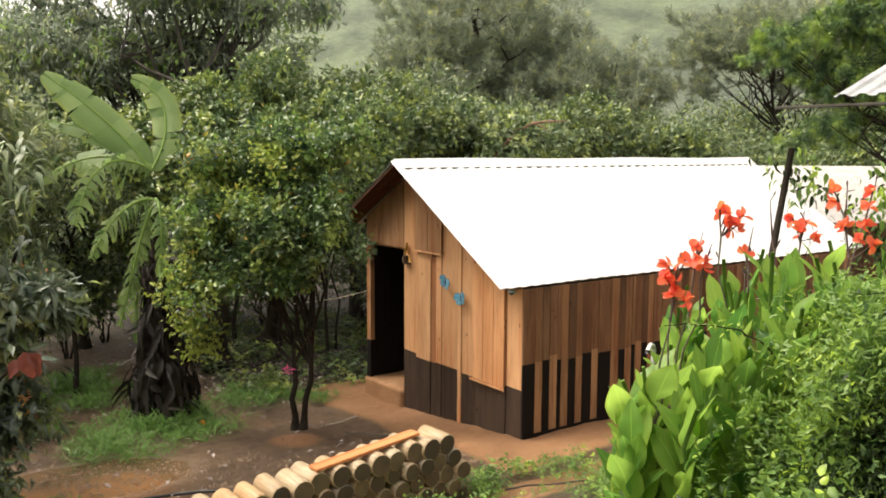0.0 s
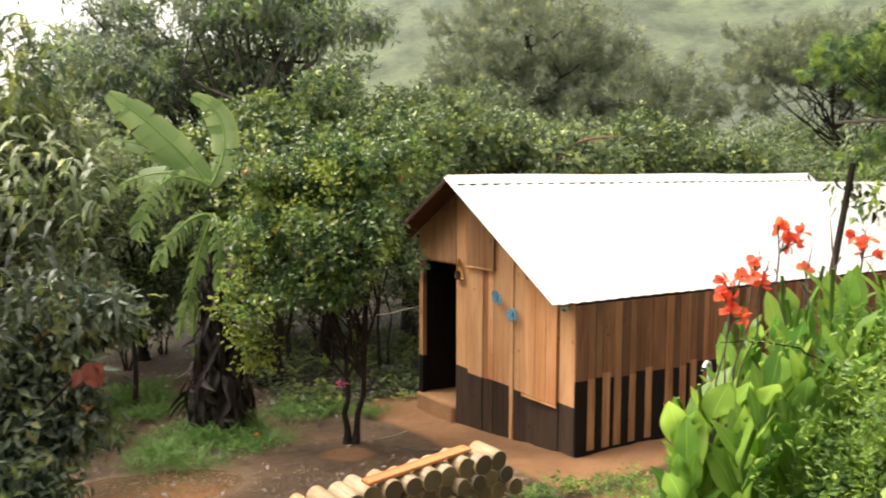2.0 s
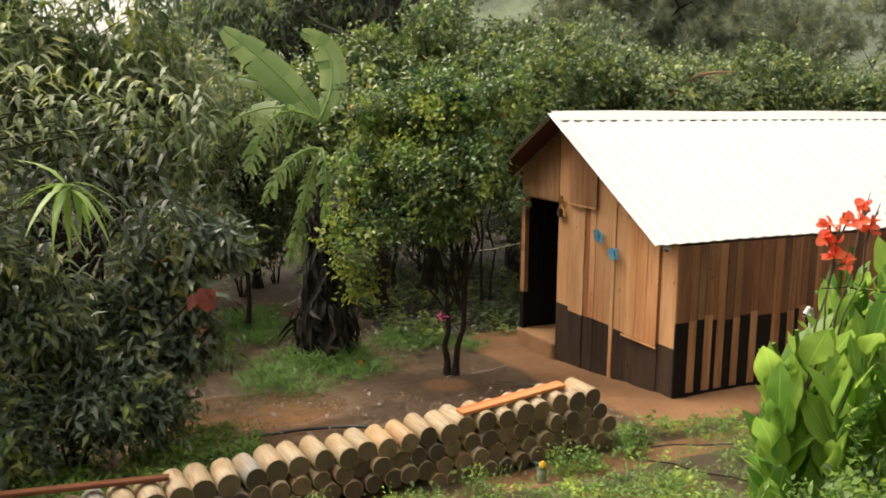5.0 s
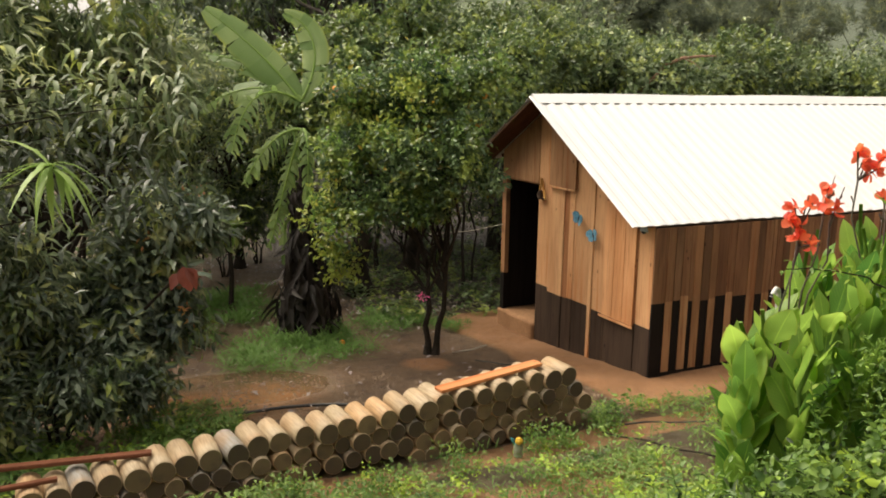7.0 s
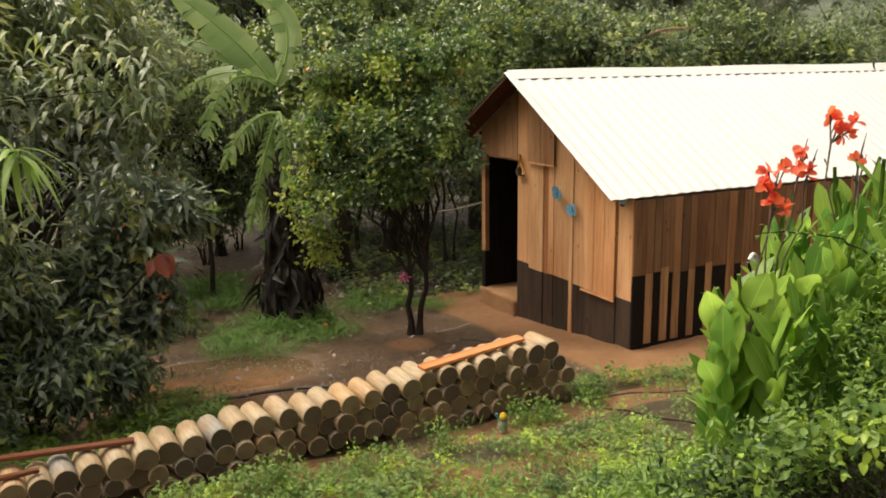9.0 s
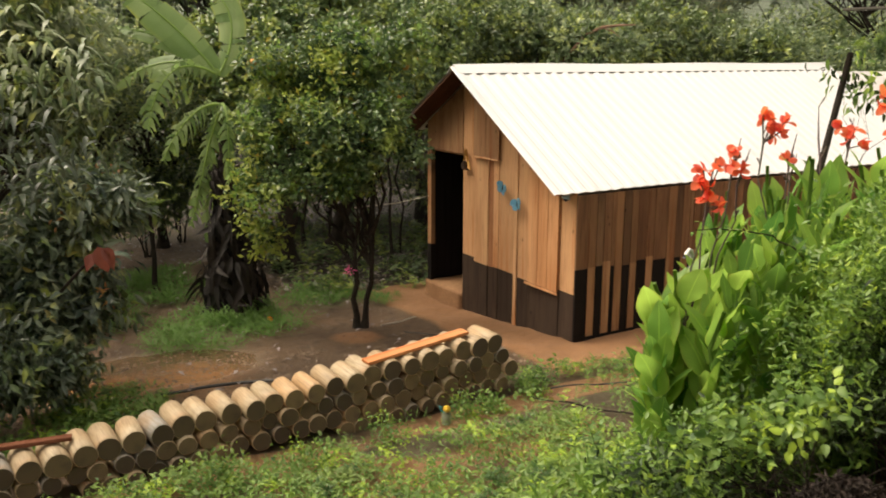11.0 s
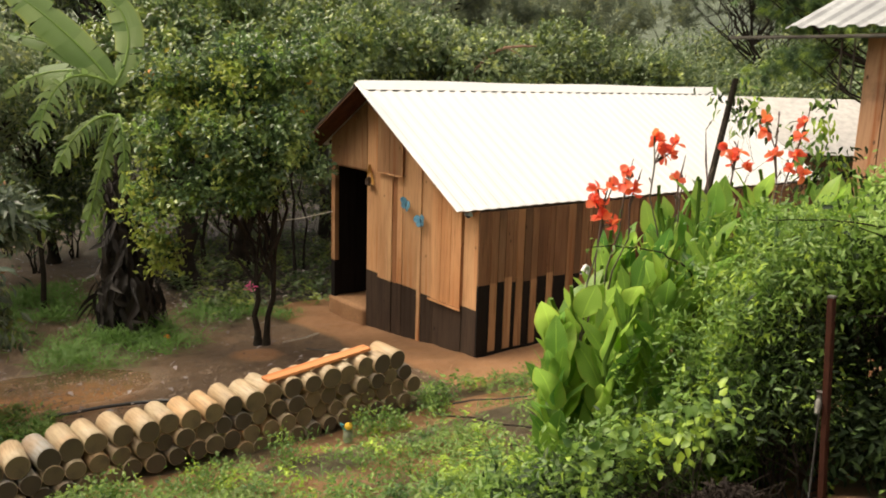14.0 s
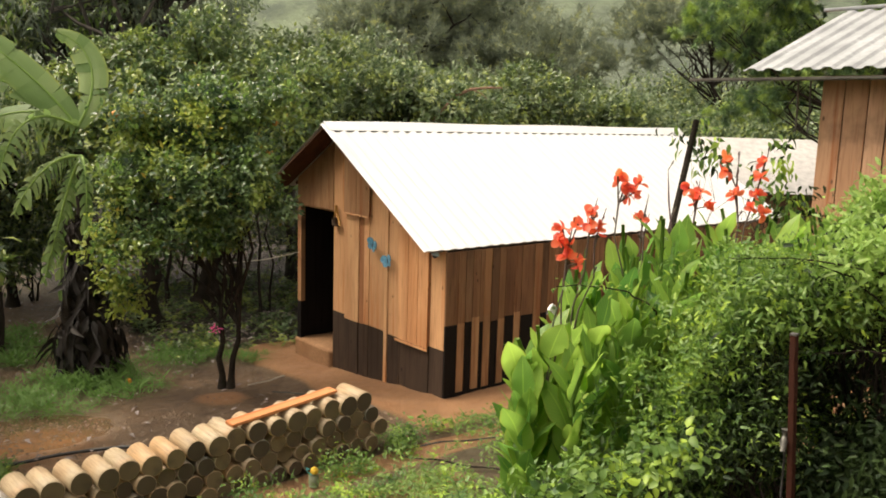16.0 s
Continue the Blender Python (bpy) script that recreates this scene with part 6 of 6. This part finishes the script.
tree("leafy_bush", (-3.3, -4.2, gz(-3.3, -4.2)), [((-3.2, -4.2, 0.85), (0.45, 0.35, 0.25)), ((-2.75, -4.1, 0.85), (0.4, 0.3, 0.3))], "low bright green weedy bush in front of the cannas", "shrub", M_BARK, L_BUSH, 74, 0.008, 0.4, 90, 10, 0.07, 0.42, 0.065, -0.3, 18, 0.3, stems=5, group="bushes", fine="small")
tree("leafy_bush", (-1.75, -4.85, gz(-1.75, -4.85)), [((-1.8, -4.72, 2.12), (0.26, 0.2, 0.22)), ((-1.55, -4.78, 2.1), (0.26, 0.2, 0.22)), ((-1.95, -4.7, 1.95), (0.2, 0.15, 0.15))],
     "small-leaved bright olive green bush filling in behind the post", "shrub", M_BARK, L_BUSH_MID, 77, 0.01, 0.4, 290, 13, 0.052, 0.3, 0.08, 0.05, 30, 0.3, stems=5, group="bushes", fine="small", second=L_BUSH, share=0.4)
# lower half of the bush above, in the shade-darkened leaf
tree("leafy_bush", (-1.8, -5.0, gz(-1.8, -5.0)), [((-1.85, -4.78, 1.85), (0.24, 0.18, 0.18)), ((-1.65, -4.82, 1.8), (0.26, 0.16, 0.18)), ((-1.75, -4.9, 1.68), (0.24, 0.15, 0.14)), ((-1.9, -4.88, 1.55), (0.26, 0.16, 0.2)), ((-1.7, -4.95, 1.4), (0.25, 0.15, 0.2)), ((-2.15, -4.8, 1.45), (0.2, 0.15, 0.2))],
     "small-leaved bush low behind the post, darkened for shade", "shrub", M_BARK, L_BUSH_SHADED, 80, 0.01, 0.4, 420, 11, 0.048, 0.36, 0.08, 0.05, 20, 0.3, stems=4, group="bushes", fine="small", second=L_BUSH_MID, share=0.25)


def bramble(x, y, canes, seed):
    """Long arching dark canes with small leaves along them."""
    rng = np.random.default_rng(seed)
    z = gz(x, y)
    ob = thing("bramble", x, y, z, "bare dark arching canes with few small leaves", "shrub")
    o = Vector((x, y, z))
    for pts in canes:
        pts = [Vector((0, 0, -0.05)), Vector((pts[0][0] + 0.08, pts[0][1] - 0.05, z + 0.5)) - o] + [Vector(q) - o for q in pts]
        fine = []
        for a, b in zip(pts, pts[1:]):
            fine += [a.lerp(b, k / 4) + Vector(rng.normal(size=3)) * 0.006 for k in range(4)]
        fine.append(pts[-1])
        n = len(fine)
        bm = bmesh.new()
        tube(bm, fine, [0.008 - 0.0055 * i / n for i in range(n)], 6)
        cane = part("cane", bm, M_BARK, ob)
        pick = [fine[i] for i in range(8, n)]
        p = np.repeat(np.array(pick), 4, 0) + rng.normal(size=(len(pick) * 4, 3)) * 0.015
        m = len(p)
        part("foliage", leaf_mesh("foliage", p, rng.normal(size=(m, 3)) + np.array([0, 0, 0.3]), np.tile([0.0, 0.0, 1.0], (m, 1)) + rng.normal(size=(m, 3)) * 0.3, rng.uniform(0.03, 0.055, m), rng.uniform(0.015, 0.024, m), 0.3, 0.2, True), L_BUSH_MID, cane)


bramble(-0.7, -5.2, (
    ((-1.0, -5.28, 2.12), (-1.1, -5.19, 2.24), (-1.25, -5.08, 2.39), (-1.44, -4.9, 2.47), (-1.58, -4.75, 2.4), (-1.7, -4.62, 2.28)),
    ((-1.0, -5.3, 2.3), (-1.15, -5.15, 2.42), (-1.38, -4.96, 2.47), (-1.56, -4.82, 2.48), (-1.78, -4.63, 2.48)),
    ((-1.05, -5.35, 1.98), (-1.28, -5.15, 2.0), (-1.5, -5.0, 1.96)),
    ((-1.8, -4.2, 2.1), (-1.95, -4.1, 2.2), (-2.1, -4.0, 2.24), (-2.3, -3.85, 2.23))), 790)
tree("pale_shrub", (-0.9, -5.2, gz(-0.9, -5.2)), [((-1.1, -5.1, 2.48), (0.22, 0.2, 0.16)), ((-0.8, -5.2, 2.5), (0.3, 0.25, 0.22)), ((-0.6, -4.83, 2.62), (0.22, 0.2, 0.16)), ((-0.5, -4.9, 2.75), (0.2, 0.2, 0.14))], "pale yellow-green shrub standing over the dark bush", "shrub", M_BARK, L_PALE, 78, 0.012, 0.5, 280, 11, 0.062, 0.4, 0.06, -0.2, 20, 0.3, stems=3, bough=0, fine="small")
tree("round_leaved_weed", (-2.61, -4.89, gz(-2.61, -4.89)), [((-2.61, -4.89, 1.58), (0.3, 0.15, 0.14)), ((-2.86, -4.70, 1.45), (0.25, 0.15, 0.12))], "yellow-green weed with rounded leaves before the bush", "weed", M_BARK, L_BUSH_MID, 76, 0.006, 0.5, 60, 7, 0.06, 0.66, 0.06, 0.15, 12, 0.3, stems=4, bough=0, fine="small")
HX, HY = -2.45, -5.02
heap = thing("dead_leaf_heap", HX, HY, gz(HX, HY), "heap of dark brown dead leaves under the bush", "leaf heap")
rng = np.random.default_rng(77)
n = 2200
hp = rng.normal(size=(n, 3)) * np.array([0.32, 0.18, 0.0])
hp[:, 2] = 0.3 * np.exp(-(hp[:, 0] / 0.4) ** 2 - (hp[:, 1] / 0.25) ** 2) * rng.random(n) ** 0.4
part("dead_leaves", leaf_mesh("dead_leaves", hp, rng.normal(size=(n, 3)) * np.array([1, 1, 0.5]), unit(rng.normal(size=(n, 3)) * 0.6 + np.array([0, 0, 1.0])), rng.uniform(0.025, 0.06, n), rng.uniform(0.015, 0.032, n), 0.5, 0.3), M_HEAP, heap)
for k in range(7):
    a = rng.random() * 6.28
    bm = bmesh.new()
    tube(bm, bent((rng.normal() * 0.15, rng.normal() * 0.08, 0.1), (0.4 * math.cos(a), 0.2 * math.sin(a), rng.uniform(0.15, 0.4)), 5, 0.02, rng), [0.006, 0.005, 0.005, 0.004, 0.002], 6)
    part("twig", bm, M_BARK, heap, "bare dead twig")
bm = bmesh.new()
bmesh.ops.create_icosphere(bm, subdivisions=3, radius=0.07)
for v in bm.verts:
    v.co = Vector((v.co.x * 1.1, v.co.y * 0.9, v.co.z * 0.8)) + 0.012 * noise.noise_vector(v.co * 14)
tagged(part("stone", bm, M_BARK_GREY, None, "", pose(HX - 0.25, HY - 0.02, gz(HX - 0.25, HY - 0.02) + 0.08)), "rounded grey stone beside the dead leaves", "stone")

tree("climbing_shrub", (0.15, -2.95, gz(0.15, -2.95)), [((-0.02, -3.1, 3.1), (0.18, 0.16, 0.12)), ((0.1, -3.2, 2.95), (0.17, 0.15, 0.16)), ((0.7, -3.45, 3.0), (0.14, 0.12, 0.2)), ((0.62, -3.4, 2.75), (0.2, 0.15, 0.2)), ((0.85, -3.55, 2.5), (0.25, 0.2, 0.2))], "thin climbing shrub with drooping leaflets by the pole", "shrub", M_BARK, L_BUSH_SHADED, 75, 0.01, 0.6, 48, 9, 0.085, 0.42, 0.06, 0.9, 8, 0.3, fine=True, second=L_BUSH_MID, share=0.6, bough=0)

for k, (x, y, r, h) in enumerate(((-1.42, -1.2, 0.13, 0.22), (-2.0, -1.36, 0.1, 0.12), (-2.3, -1.36, 0.14, 0.18), (-3.1, -1.5, 0.22, 0.14), (-4.55, -1.6, 0.14, 0.26), (-5.3, -1.9, 0.25, 0.22), (-3.9, -1.7, 0.22, 0.15),  (-2.7, -2.5, 0.3, 0.14), (-3.6, -2.8, 0.3, 0.16))):
    tree("weed_clump", (x, y, gz(x, y)), [((x, y, gz(x, y) + h * 0.5), (r, r, h * 0.6))], "clump of fresh green weeds on the clay", "weed", L_GRASS, L_BUSH_MID, 480 + k, 0.004, 0.4, 38, 10, 0.038, 0.5, 0.05, 0.0, 8, 0.3, stems=3, group="weed clumps", bough=0)

# bent white pipe end behind the first cannas
wp = thing("water_pipe", -1.65, -3.2, gz(-1.65, -3.2), "bent white plastic pipe standing behind the cannas", "pipe")
bm = bmesh.new()
hz = 1.9 - gz(-1.65, -3.2)
tube(bm, [(0.03, 0, -0.1), (0.03, 0, hz - 0.03), (0.02, 0, hz), (-0.01, -0.01, hz + 0.012), (-0.035, -0.02, hz), (-0.045, -0.02, hz - 0.02)], 0.016, 10)
part("pipe", bm, M_WHITE, wp)
bm = bmesh.new()
tube(bm, [(-0.045, -0.02, hz - 0.018), (-0.05, -0.022, hz - 0.04)], 0.02, 10)
part("coupling", bm, M_HOSE, wp, "black pipe coupling")

# leaning dark post, rusty steel post and tap
bm = bmesh.new()
tube(bm, [(-0.9, -3.45, gz(-0.9, -3.45) - 0.1), (-0.45, -3.27, 2.35), (0.02, -3.1, 3.22)], [0.03, 0.026, 0.024], 9)
tagged(part("leaning_pole", bm, M_BARK), "dark weathered leaning wooden pole among the cannas", "pole")
PX, PY, PTOP = -2.10, -5.24, 2.22
rp = thing("steel_post", PX, PY, gz(PX, PY), "rusty square steel post beside the bush", "post")
part("post", soft_box(-0.016, 0.016, -0.016, 0.016, -0.1, PTOP - gz(PX, PY), 0.003), M_RUST, rp)
part("end_cap", soft_box(-0.018, 0.018, -0.018, 0.018, PTOP - gz(PX, PY), PTOP + 0.01 - gz(PX, PY), 0.003), M_TAP, rp)
rp.matrix_basis = pose(PX + 0.06, PY - 0.05, gz(PX, PY), 0, -3.2, 0) @ pose(0, 0, 0, -2.5, 0, 0)
tap = thing("water_tap", -2.02, -5.2, gz(-2.02, -5.2), "grey standpipe with a worn metal tap beside the post", "tap")
bm = bmesh.new()
tube(bm, [(0, 0, -0.05), (0, 0, 0.62), (0.0, 0.0, 0.66), (-0.05, -0.02, 0.68)], 0.006, 8)
part("pipe", bm, M_HOSE, tap)
bm = bmesh.new()
tube(bm, [(-0.05, -0.02, 0.68), (-0.085, -0.035, 0.68), (-0.10, -0.04, 0.63)], [0.016, 0.02, 0.011], 10)
tube(bm, [(-0.06, -0.025, 0.69), (-0.06, -0.025, 0.73)], [0.008, 0.02], 10)
part("valve", bm, M_TAP, tap)


# ---------------------------------------------------------------- neighbouring hut
def hut():
    wx, wy = 1.75, -3.2
    base = gz(wx, wy)
    ob = thing("plank_hut", wx, wy, base, "brown plank hut with grey corrugated metal roof", "hut")
    z0 = -base
    rng = np.random.default_rng(4)
    y = 0.0
    while y < 3.0:
        w = rng.uniform(0.17, 0.22)
        bm = bmesh.new()
        box(bm, 0.005 * rng.integers(0, 4), 0.03, -w + 0.007, -0.007, -0.1, 3.66 + z0)
        part("board", bm, M_HUT, ob, m=pose(0, -y, 0))
        y += w
    part("side_wall", soft_box(0.031, 3.0, -0.03, 0, -0.1, 3.6 + z0), M_HUT, ob)
    part("back_panel", soft_box(0.031, 0.05, -3.0, -0.031, -0.1, 3.6 + z0), M_BOARD_DARK, ob)
    me = corrugated(1.9, 0, 4.05, 0.18, 0.012)
    down = Vector((-1.75, 0, -0.68)).normalized()
    xa = Vector((0, 1, 0))
    up = xa.cross(down)
    if up.z < 0:
        xa, up = -xa, -up
    m = Matrix((xa, down, up)).transposed().to_4x4()
    top = Vector((-0.45, 0, 3.70 + z0)) - down * 1.9
    m.translation = Vector((top.x, 0.54 if xa.y < 0 else 0.54 - 4.05, top.z))
    part("roof_sheet", me, M_ZINC, ob, m=m)
    bm = bmesh.new()
    tube(bm, [(top.x, 0.75, top.z + 0.03), (top.x, -3.4, top.z + 0.03)], 0.02, 8)
    part("ridge_pole", bm, M_ZINC, ob)
    # added slab that blocks skylight from the top of the wall
    part("soffit", soft_box(-0.35, 0.03, -3.0, 0.35, 3.62 + z0, 3.635 + z0, 0.003), M_BOARD_BROWN, ob, "dark boards added under the eave to shade the wall")
    part("gutter", soft_box(-0.43, -0.375, -3.0, 1.14, 3.6 + z0, 3.63 + z0, 0.01), M_GUTTER, ob, "long weathered gutter pole under the eave")
    for dy in (0.02, 0.14):
        bm = bmesh.new()
        tube(bm, [(-0.25, dy - 0.05, 3.6 + z0), (-0.1, dy + 0.02, 3.35 + z0), (-0.05, dy + 0.05, 3.15 + z0)], 0.009, 6)
        part("bracket", bm, M_GUTTER, ob)
    return ob


hut()


def shed():
    ob = thing("far_shed", 8.9, 1.6, 0, "low shed with faded pale metal roof beyond the cabin", "shed", rz=-35)
    part("wall", soft_box(-1.6, 1.8, 0.0, 1.8, -0.1, 1.9), M_BOARD_UMBER, ob)
    me = corrugated(2.1, 0, 3.96, 0.18, 0.002)
    rise = Vector((0, 1.8, 0.95)).normalized()
    m = Matrix((Vector((-1, 0, 0)), -rise, Vector((-1, 0, 0)).cross(-rise))).transposed().to_4x4()
    m.translation = (2.1, -0.3 + 1.86, 1.92 + 0.98)
    part("roof_sheet", me, M_PINKROOF, ob, m=m)
    return ob


shed()


# ---------------------------------------------------------------- low growth
def in_reach(rng, n, x0, x1, y0, y1):
    return rng.uniform(x0, x1, n), rng.uniform(y0, y1, n)


def weeds(name, seed, n, area, keep, each, size, slim, mat, label, lift=0.02, height=0.08, flat=0.5):
    rng = np.random.default_rng(seed)
    x, y = in_reach(rng, n, *area)
    ok = np.array([keep(a, b) > rng.random() for a, b in zip(x, y)])
    x, y = x[ok], y[ok]
    z = ground_z(x, y) + np.array([wobble(a, b) for a, b in zip(x, y)])
    c = np.stack([x, y, z], -1)
    grow = 0.5 + np.array([noise.noise(Vector((a * 1.7, b * 1.7, 5.0))) for a, b in zip(x, y)]) + rng.random(len(x)) * 0.8
    p = np.repeat(c, each, 0) + rng.normal(size=(len(c) * each, 3)) * np.array([0.03, 0.03, 0.0])
    hh = np.repeat(np.clip(grow, 0.15, 2.0), each)
    p[:, 2] += lift + hh * height * rng.random(len(p))
    a = rng.random(len(p)) * 2 * math.pi
    way = np.stack([np.cos(a), np.sin(a), rng.uniform(0.0, 2.0 * (1 - flat), len(p))], -1)
    ln = size * rng.uniform(0.6, 1.4, len(p)) * (0.7 + 0.4 * hh)
    me = leaf_mesh(name, p, way, np.tile([0.0, 0.0, 1.0], (len(p), 1)) + rng.normal(size=(len(p), 3)) * 0.3, ln, ln * slim, 0.25)
    tagged(part(name, me, mat), label, "weeds", kind="stuff")


BARE = ((-3.1, -2.05, 0.24, 0.2), (-3.35, -2.3, 0.2, 0.22), (-3.62, -2.45, 0.16, 0.2), (-2.45, -2.3, 0.3, 0.14), (-4.6, -2.3, 0.18, 0.25), (-1.2, -1.35, 0.35, 0.15))


def bare(x, y):
    return max(math.exp(-((x - a) / p) ** 4 - ((y - b) / q) ** 4) for a, b, p, q in BARE)


def front_keep(x, y):
    n = noise.noise(Vector((x * 1.1, y * 1.1, 17.0)))
    v = min(0.9, max(0.1, 0.3 + 2.2 * n + 0.15 * min(1.0, max(0.0, -1.6 - y))))
    path = 1.0 - math.exp(-((x + 3.0 + 0.35 * (y + 2)) / 0.16) ** 2) * (1 if -2.9 < y < -1.5 else 0.0)
    edge = min(1.0, max(0.0, (-y - 1.1 + (0.95 if x > -1.5 else 0.0)) * 2.2))
    return v * path * edge * (1.0 - 0.85 * bare(x, y)) * (0.6 if x > -1.6 and y > -1.5 else 1.0)


weeds("weeds", 201, 13500, (-7.5, 1.5, -4.6, -0.7), front_keep, 7, 0.04, 0.55, L_WEED, "low bright green broad-leaved weeds on clay", 0.012, 0.08, 0.45)
weeds("grass", 202, 9000, (-7.5, 1.5, -4.6, -0.7), front_keep, 5, 0.085, 0.09, L_GRASS, "thin grass blades between the weeds", 0.0, 0.01, 0.1)


weeds("weeds", 209, 6000, (-11.0, 3.0, -12.0, -4.5), lambda x, y: 0.0 if math.hypot(x + 6.0, y + 7.1) < 0.7 else min(0.8, max(0.0, 0.25 + 1.6 * noise.noise(Vector((x * 0.8, y * 0.8, 17.0))))), 5, 0.04, 0.6, L_WEED, "low bright green weeds on the upper slope")


def side_keep(x, y):
    v = 0.0
    for gx, gy, r in ((-2.9, 3.5, 1.25), (-5.6, 0.1, 0.7), (-5.0, 0.85, 0.75), (-3.6, 6.0, 1.7), (-4.5, 4.6, 1.0), (-3.5, 3.1, 0.9), (-1.4, 4.2, 0.8), (-6.6, 0.2, 1.3), (-0.8, 3.6, 0.5)):
        v = max(v, 0.9 - math.hypot(x - gx, y - gy) / r)
    return v + 0.5 * noise.noise(Vector((x * 1.5, y * 1.5, 23.0))) if v > 0.0 else 0.0


weeds("grass", 203, 32000, (-8, 0.0, -0.6, 7.0), side_keep, 5, 0.12, 0.1, L_GRASS, "grass tufts round the banana plant", 0.0, 0.02, 0.15)
weeds("grass", 208, 900, (-3.35, -2.15, 3.1, 4.3), lambda x, y: 1.15 - math.hypot(x + 2.75, y - 3.75) / 0.55, 5, 0.26, 0.05, L_GRASS, "long grass growing up round the banana's foot", 0.0, 0.05, 0.05)
weeds("weeds", 204, 5000, (-8, -3.5, -0.8, 1.6), side_keep, 6, 0.055, 0.5, L_WEED, "low green weeds beside the log stack")


def clods():
    """Small clods of earth and pebbles over the trodden yard."""
    rng = np.random.default_rng(217)
    n = 15000
    x, y = rng.uniform(-6.2, 0.0, n), rng.uniform(-0.6, 6.0, n)
    ok = np.array([noise.noise(Vector((a * 0.9, b * 0.9, 61.0))) * 1.6 + 0.45 > q for a, b, q in zip(x, y, rng.random(n))]) & (np.maximum(-x, -y) > 0.7)
    x, y = x[ok], y[ok]
    z = ground_z(x, y) + np.array([wobble(a, b) + 0.012 * noise.noise(Vector((a * 6.5, b * 6.5, 19.0))) for a, b in zip(x, y)]) - 0.035
    r = 0.007 + 0.022 * rng.random(len(x)) ** 3
    corner = np.array([(1, 0, 0), (0, 1, 0), (-1, 0, 0), (0, -1, 0), (0, 0, 0.75), (0, 0, -0.75)], float)
    v = np.stack([x, y, z], -1)[:, None] + corner[None] * r[:, None, None] * rng.uniform(0.6, 1.3, (len(x), 6, 1))
    tri = np.array([(0, 1, 4), (1, 2, 4), (2, 3, 4), (3, 0, 4), (1, 0, 5), (2, 1, 5), (3, 2, 5), (0, 3, 5)])
    f = (np.arange(len(x))[:, None, None] * 6 + tri[None]).reshape(-1, 3)
    tagged(part("clods", quick_mesh("clods", v.reshape(-1, 3), f), M_CLOD), "small clods of brown earth and pebbles on the yard", "clods", kind="stuff")


clods()


def litter_keep(x, y):
    if y < 4.4 and x > -1.0:
        return 0.0
    return 0.8 * math.exp(-((x + 0.3) / 2.2) ** 2 - ((y - 6.0) / 2.6) ** 2) + 0.05


weeds("fallen_leaves", 205, 9000, (-5.5, 3.0, 0.6, 10.0), litter_keep, 1, 0.075, 0.5, L_LITTER, "pale and brown fallen leaves under the trees", 0.012, 0.01, 0.9)
weeds("weeds", 206, 2600, (-1.5, 2.5, 3.8, 9.0), lambda x, y: 0.35 + 0.6 * noise.noise(Vector((x, y, 41.0))), 7, 0.09, 0.45, L_MASS, "dark low plants under the orchard trees", 0.02, 0.15)


weeds("yard_litter", 207, 9000, (-6.0, 0.2, -0.6, 4.2), lambda x, y: (0.12 + 0.7 * noise.noise(Vector((x * 0.8, y * 0.8, 51.0)))) * (max(-x, -y) > 0.85), 1, 0.024, 0.55, L_CHIP, "small dead leaves and chips on the wet yard", 0.008, 0.004, 0.95)


def far_woods():
    """The belt of trees down the valley, past the orchard."""
    rng = np.random.default_rng(301)
    n = 2600
    a = np.radians(rng.uniform(5, 118, n))
    r = rng.uniform(24, 60, n)
    x, y = -6 + r * np.cos(a), -7 + r * np.sin(a)
    deg = np.degrees(a)
    top = np.interp(deg, (5, 30, 50, 60, 75, 90, 118), (3.2, 3.2, 3.0, 3.6, 3.0, 3.4, 4.0)) * (0.8 + 0.35 * np.array([noise.noise(Vector((q * 0.16, w * 0.16, 9.0))) for q, w in zip(x, y)]))
    z = -1.2 + rng.random(n) ** 0.7 * (top * (r / 32) + 1.0)
    c = np.stack([x, y, z], -1)
    p, w, u = spray(rng, c, np.tile([0, 0, 0.4], (n, 1)), 12, 0.5, 0.1)
    ln = 0.5 * rng.uniform(0.6, 1.3, len(p))
    me = leaf_mesh("far_woods", p, w, u, ln, ln * 0.5, 0.2)
    tagged(part("far_woods", me, L_FARWOOD_MISTED), "belt of mixed trees down the valley, leaves paled for mist", "woods", kind="stuff")


far_woods()
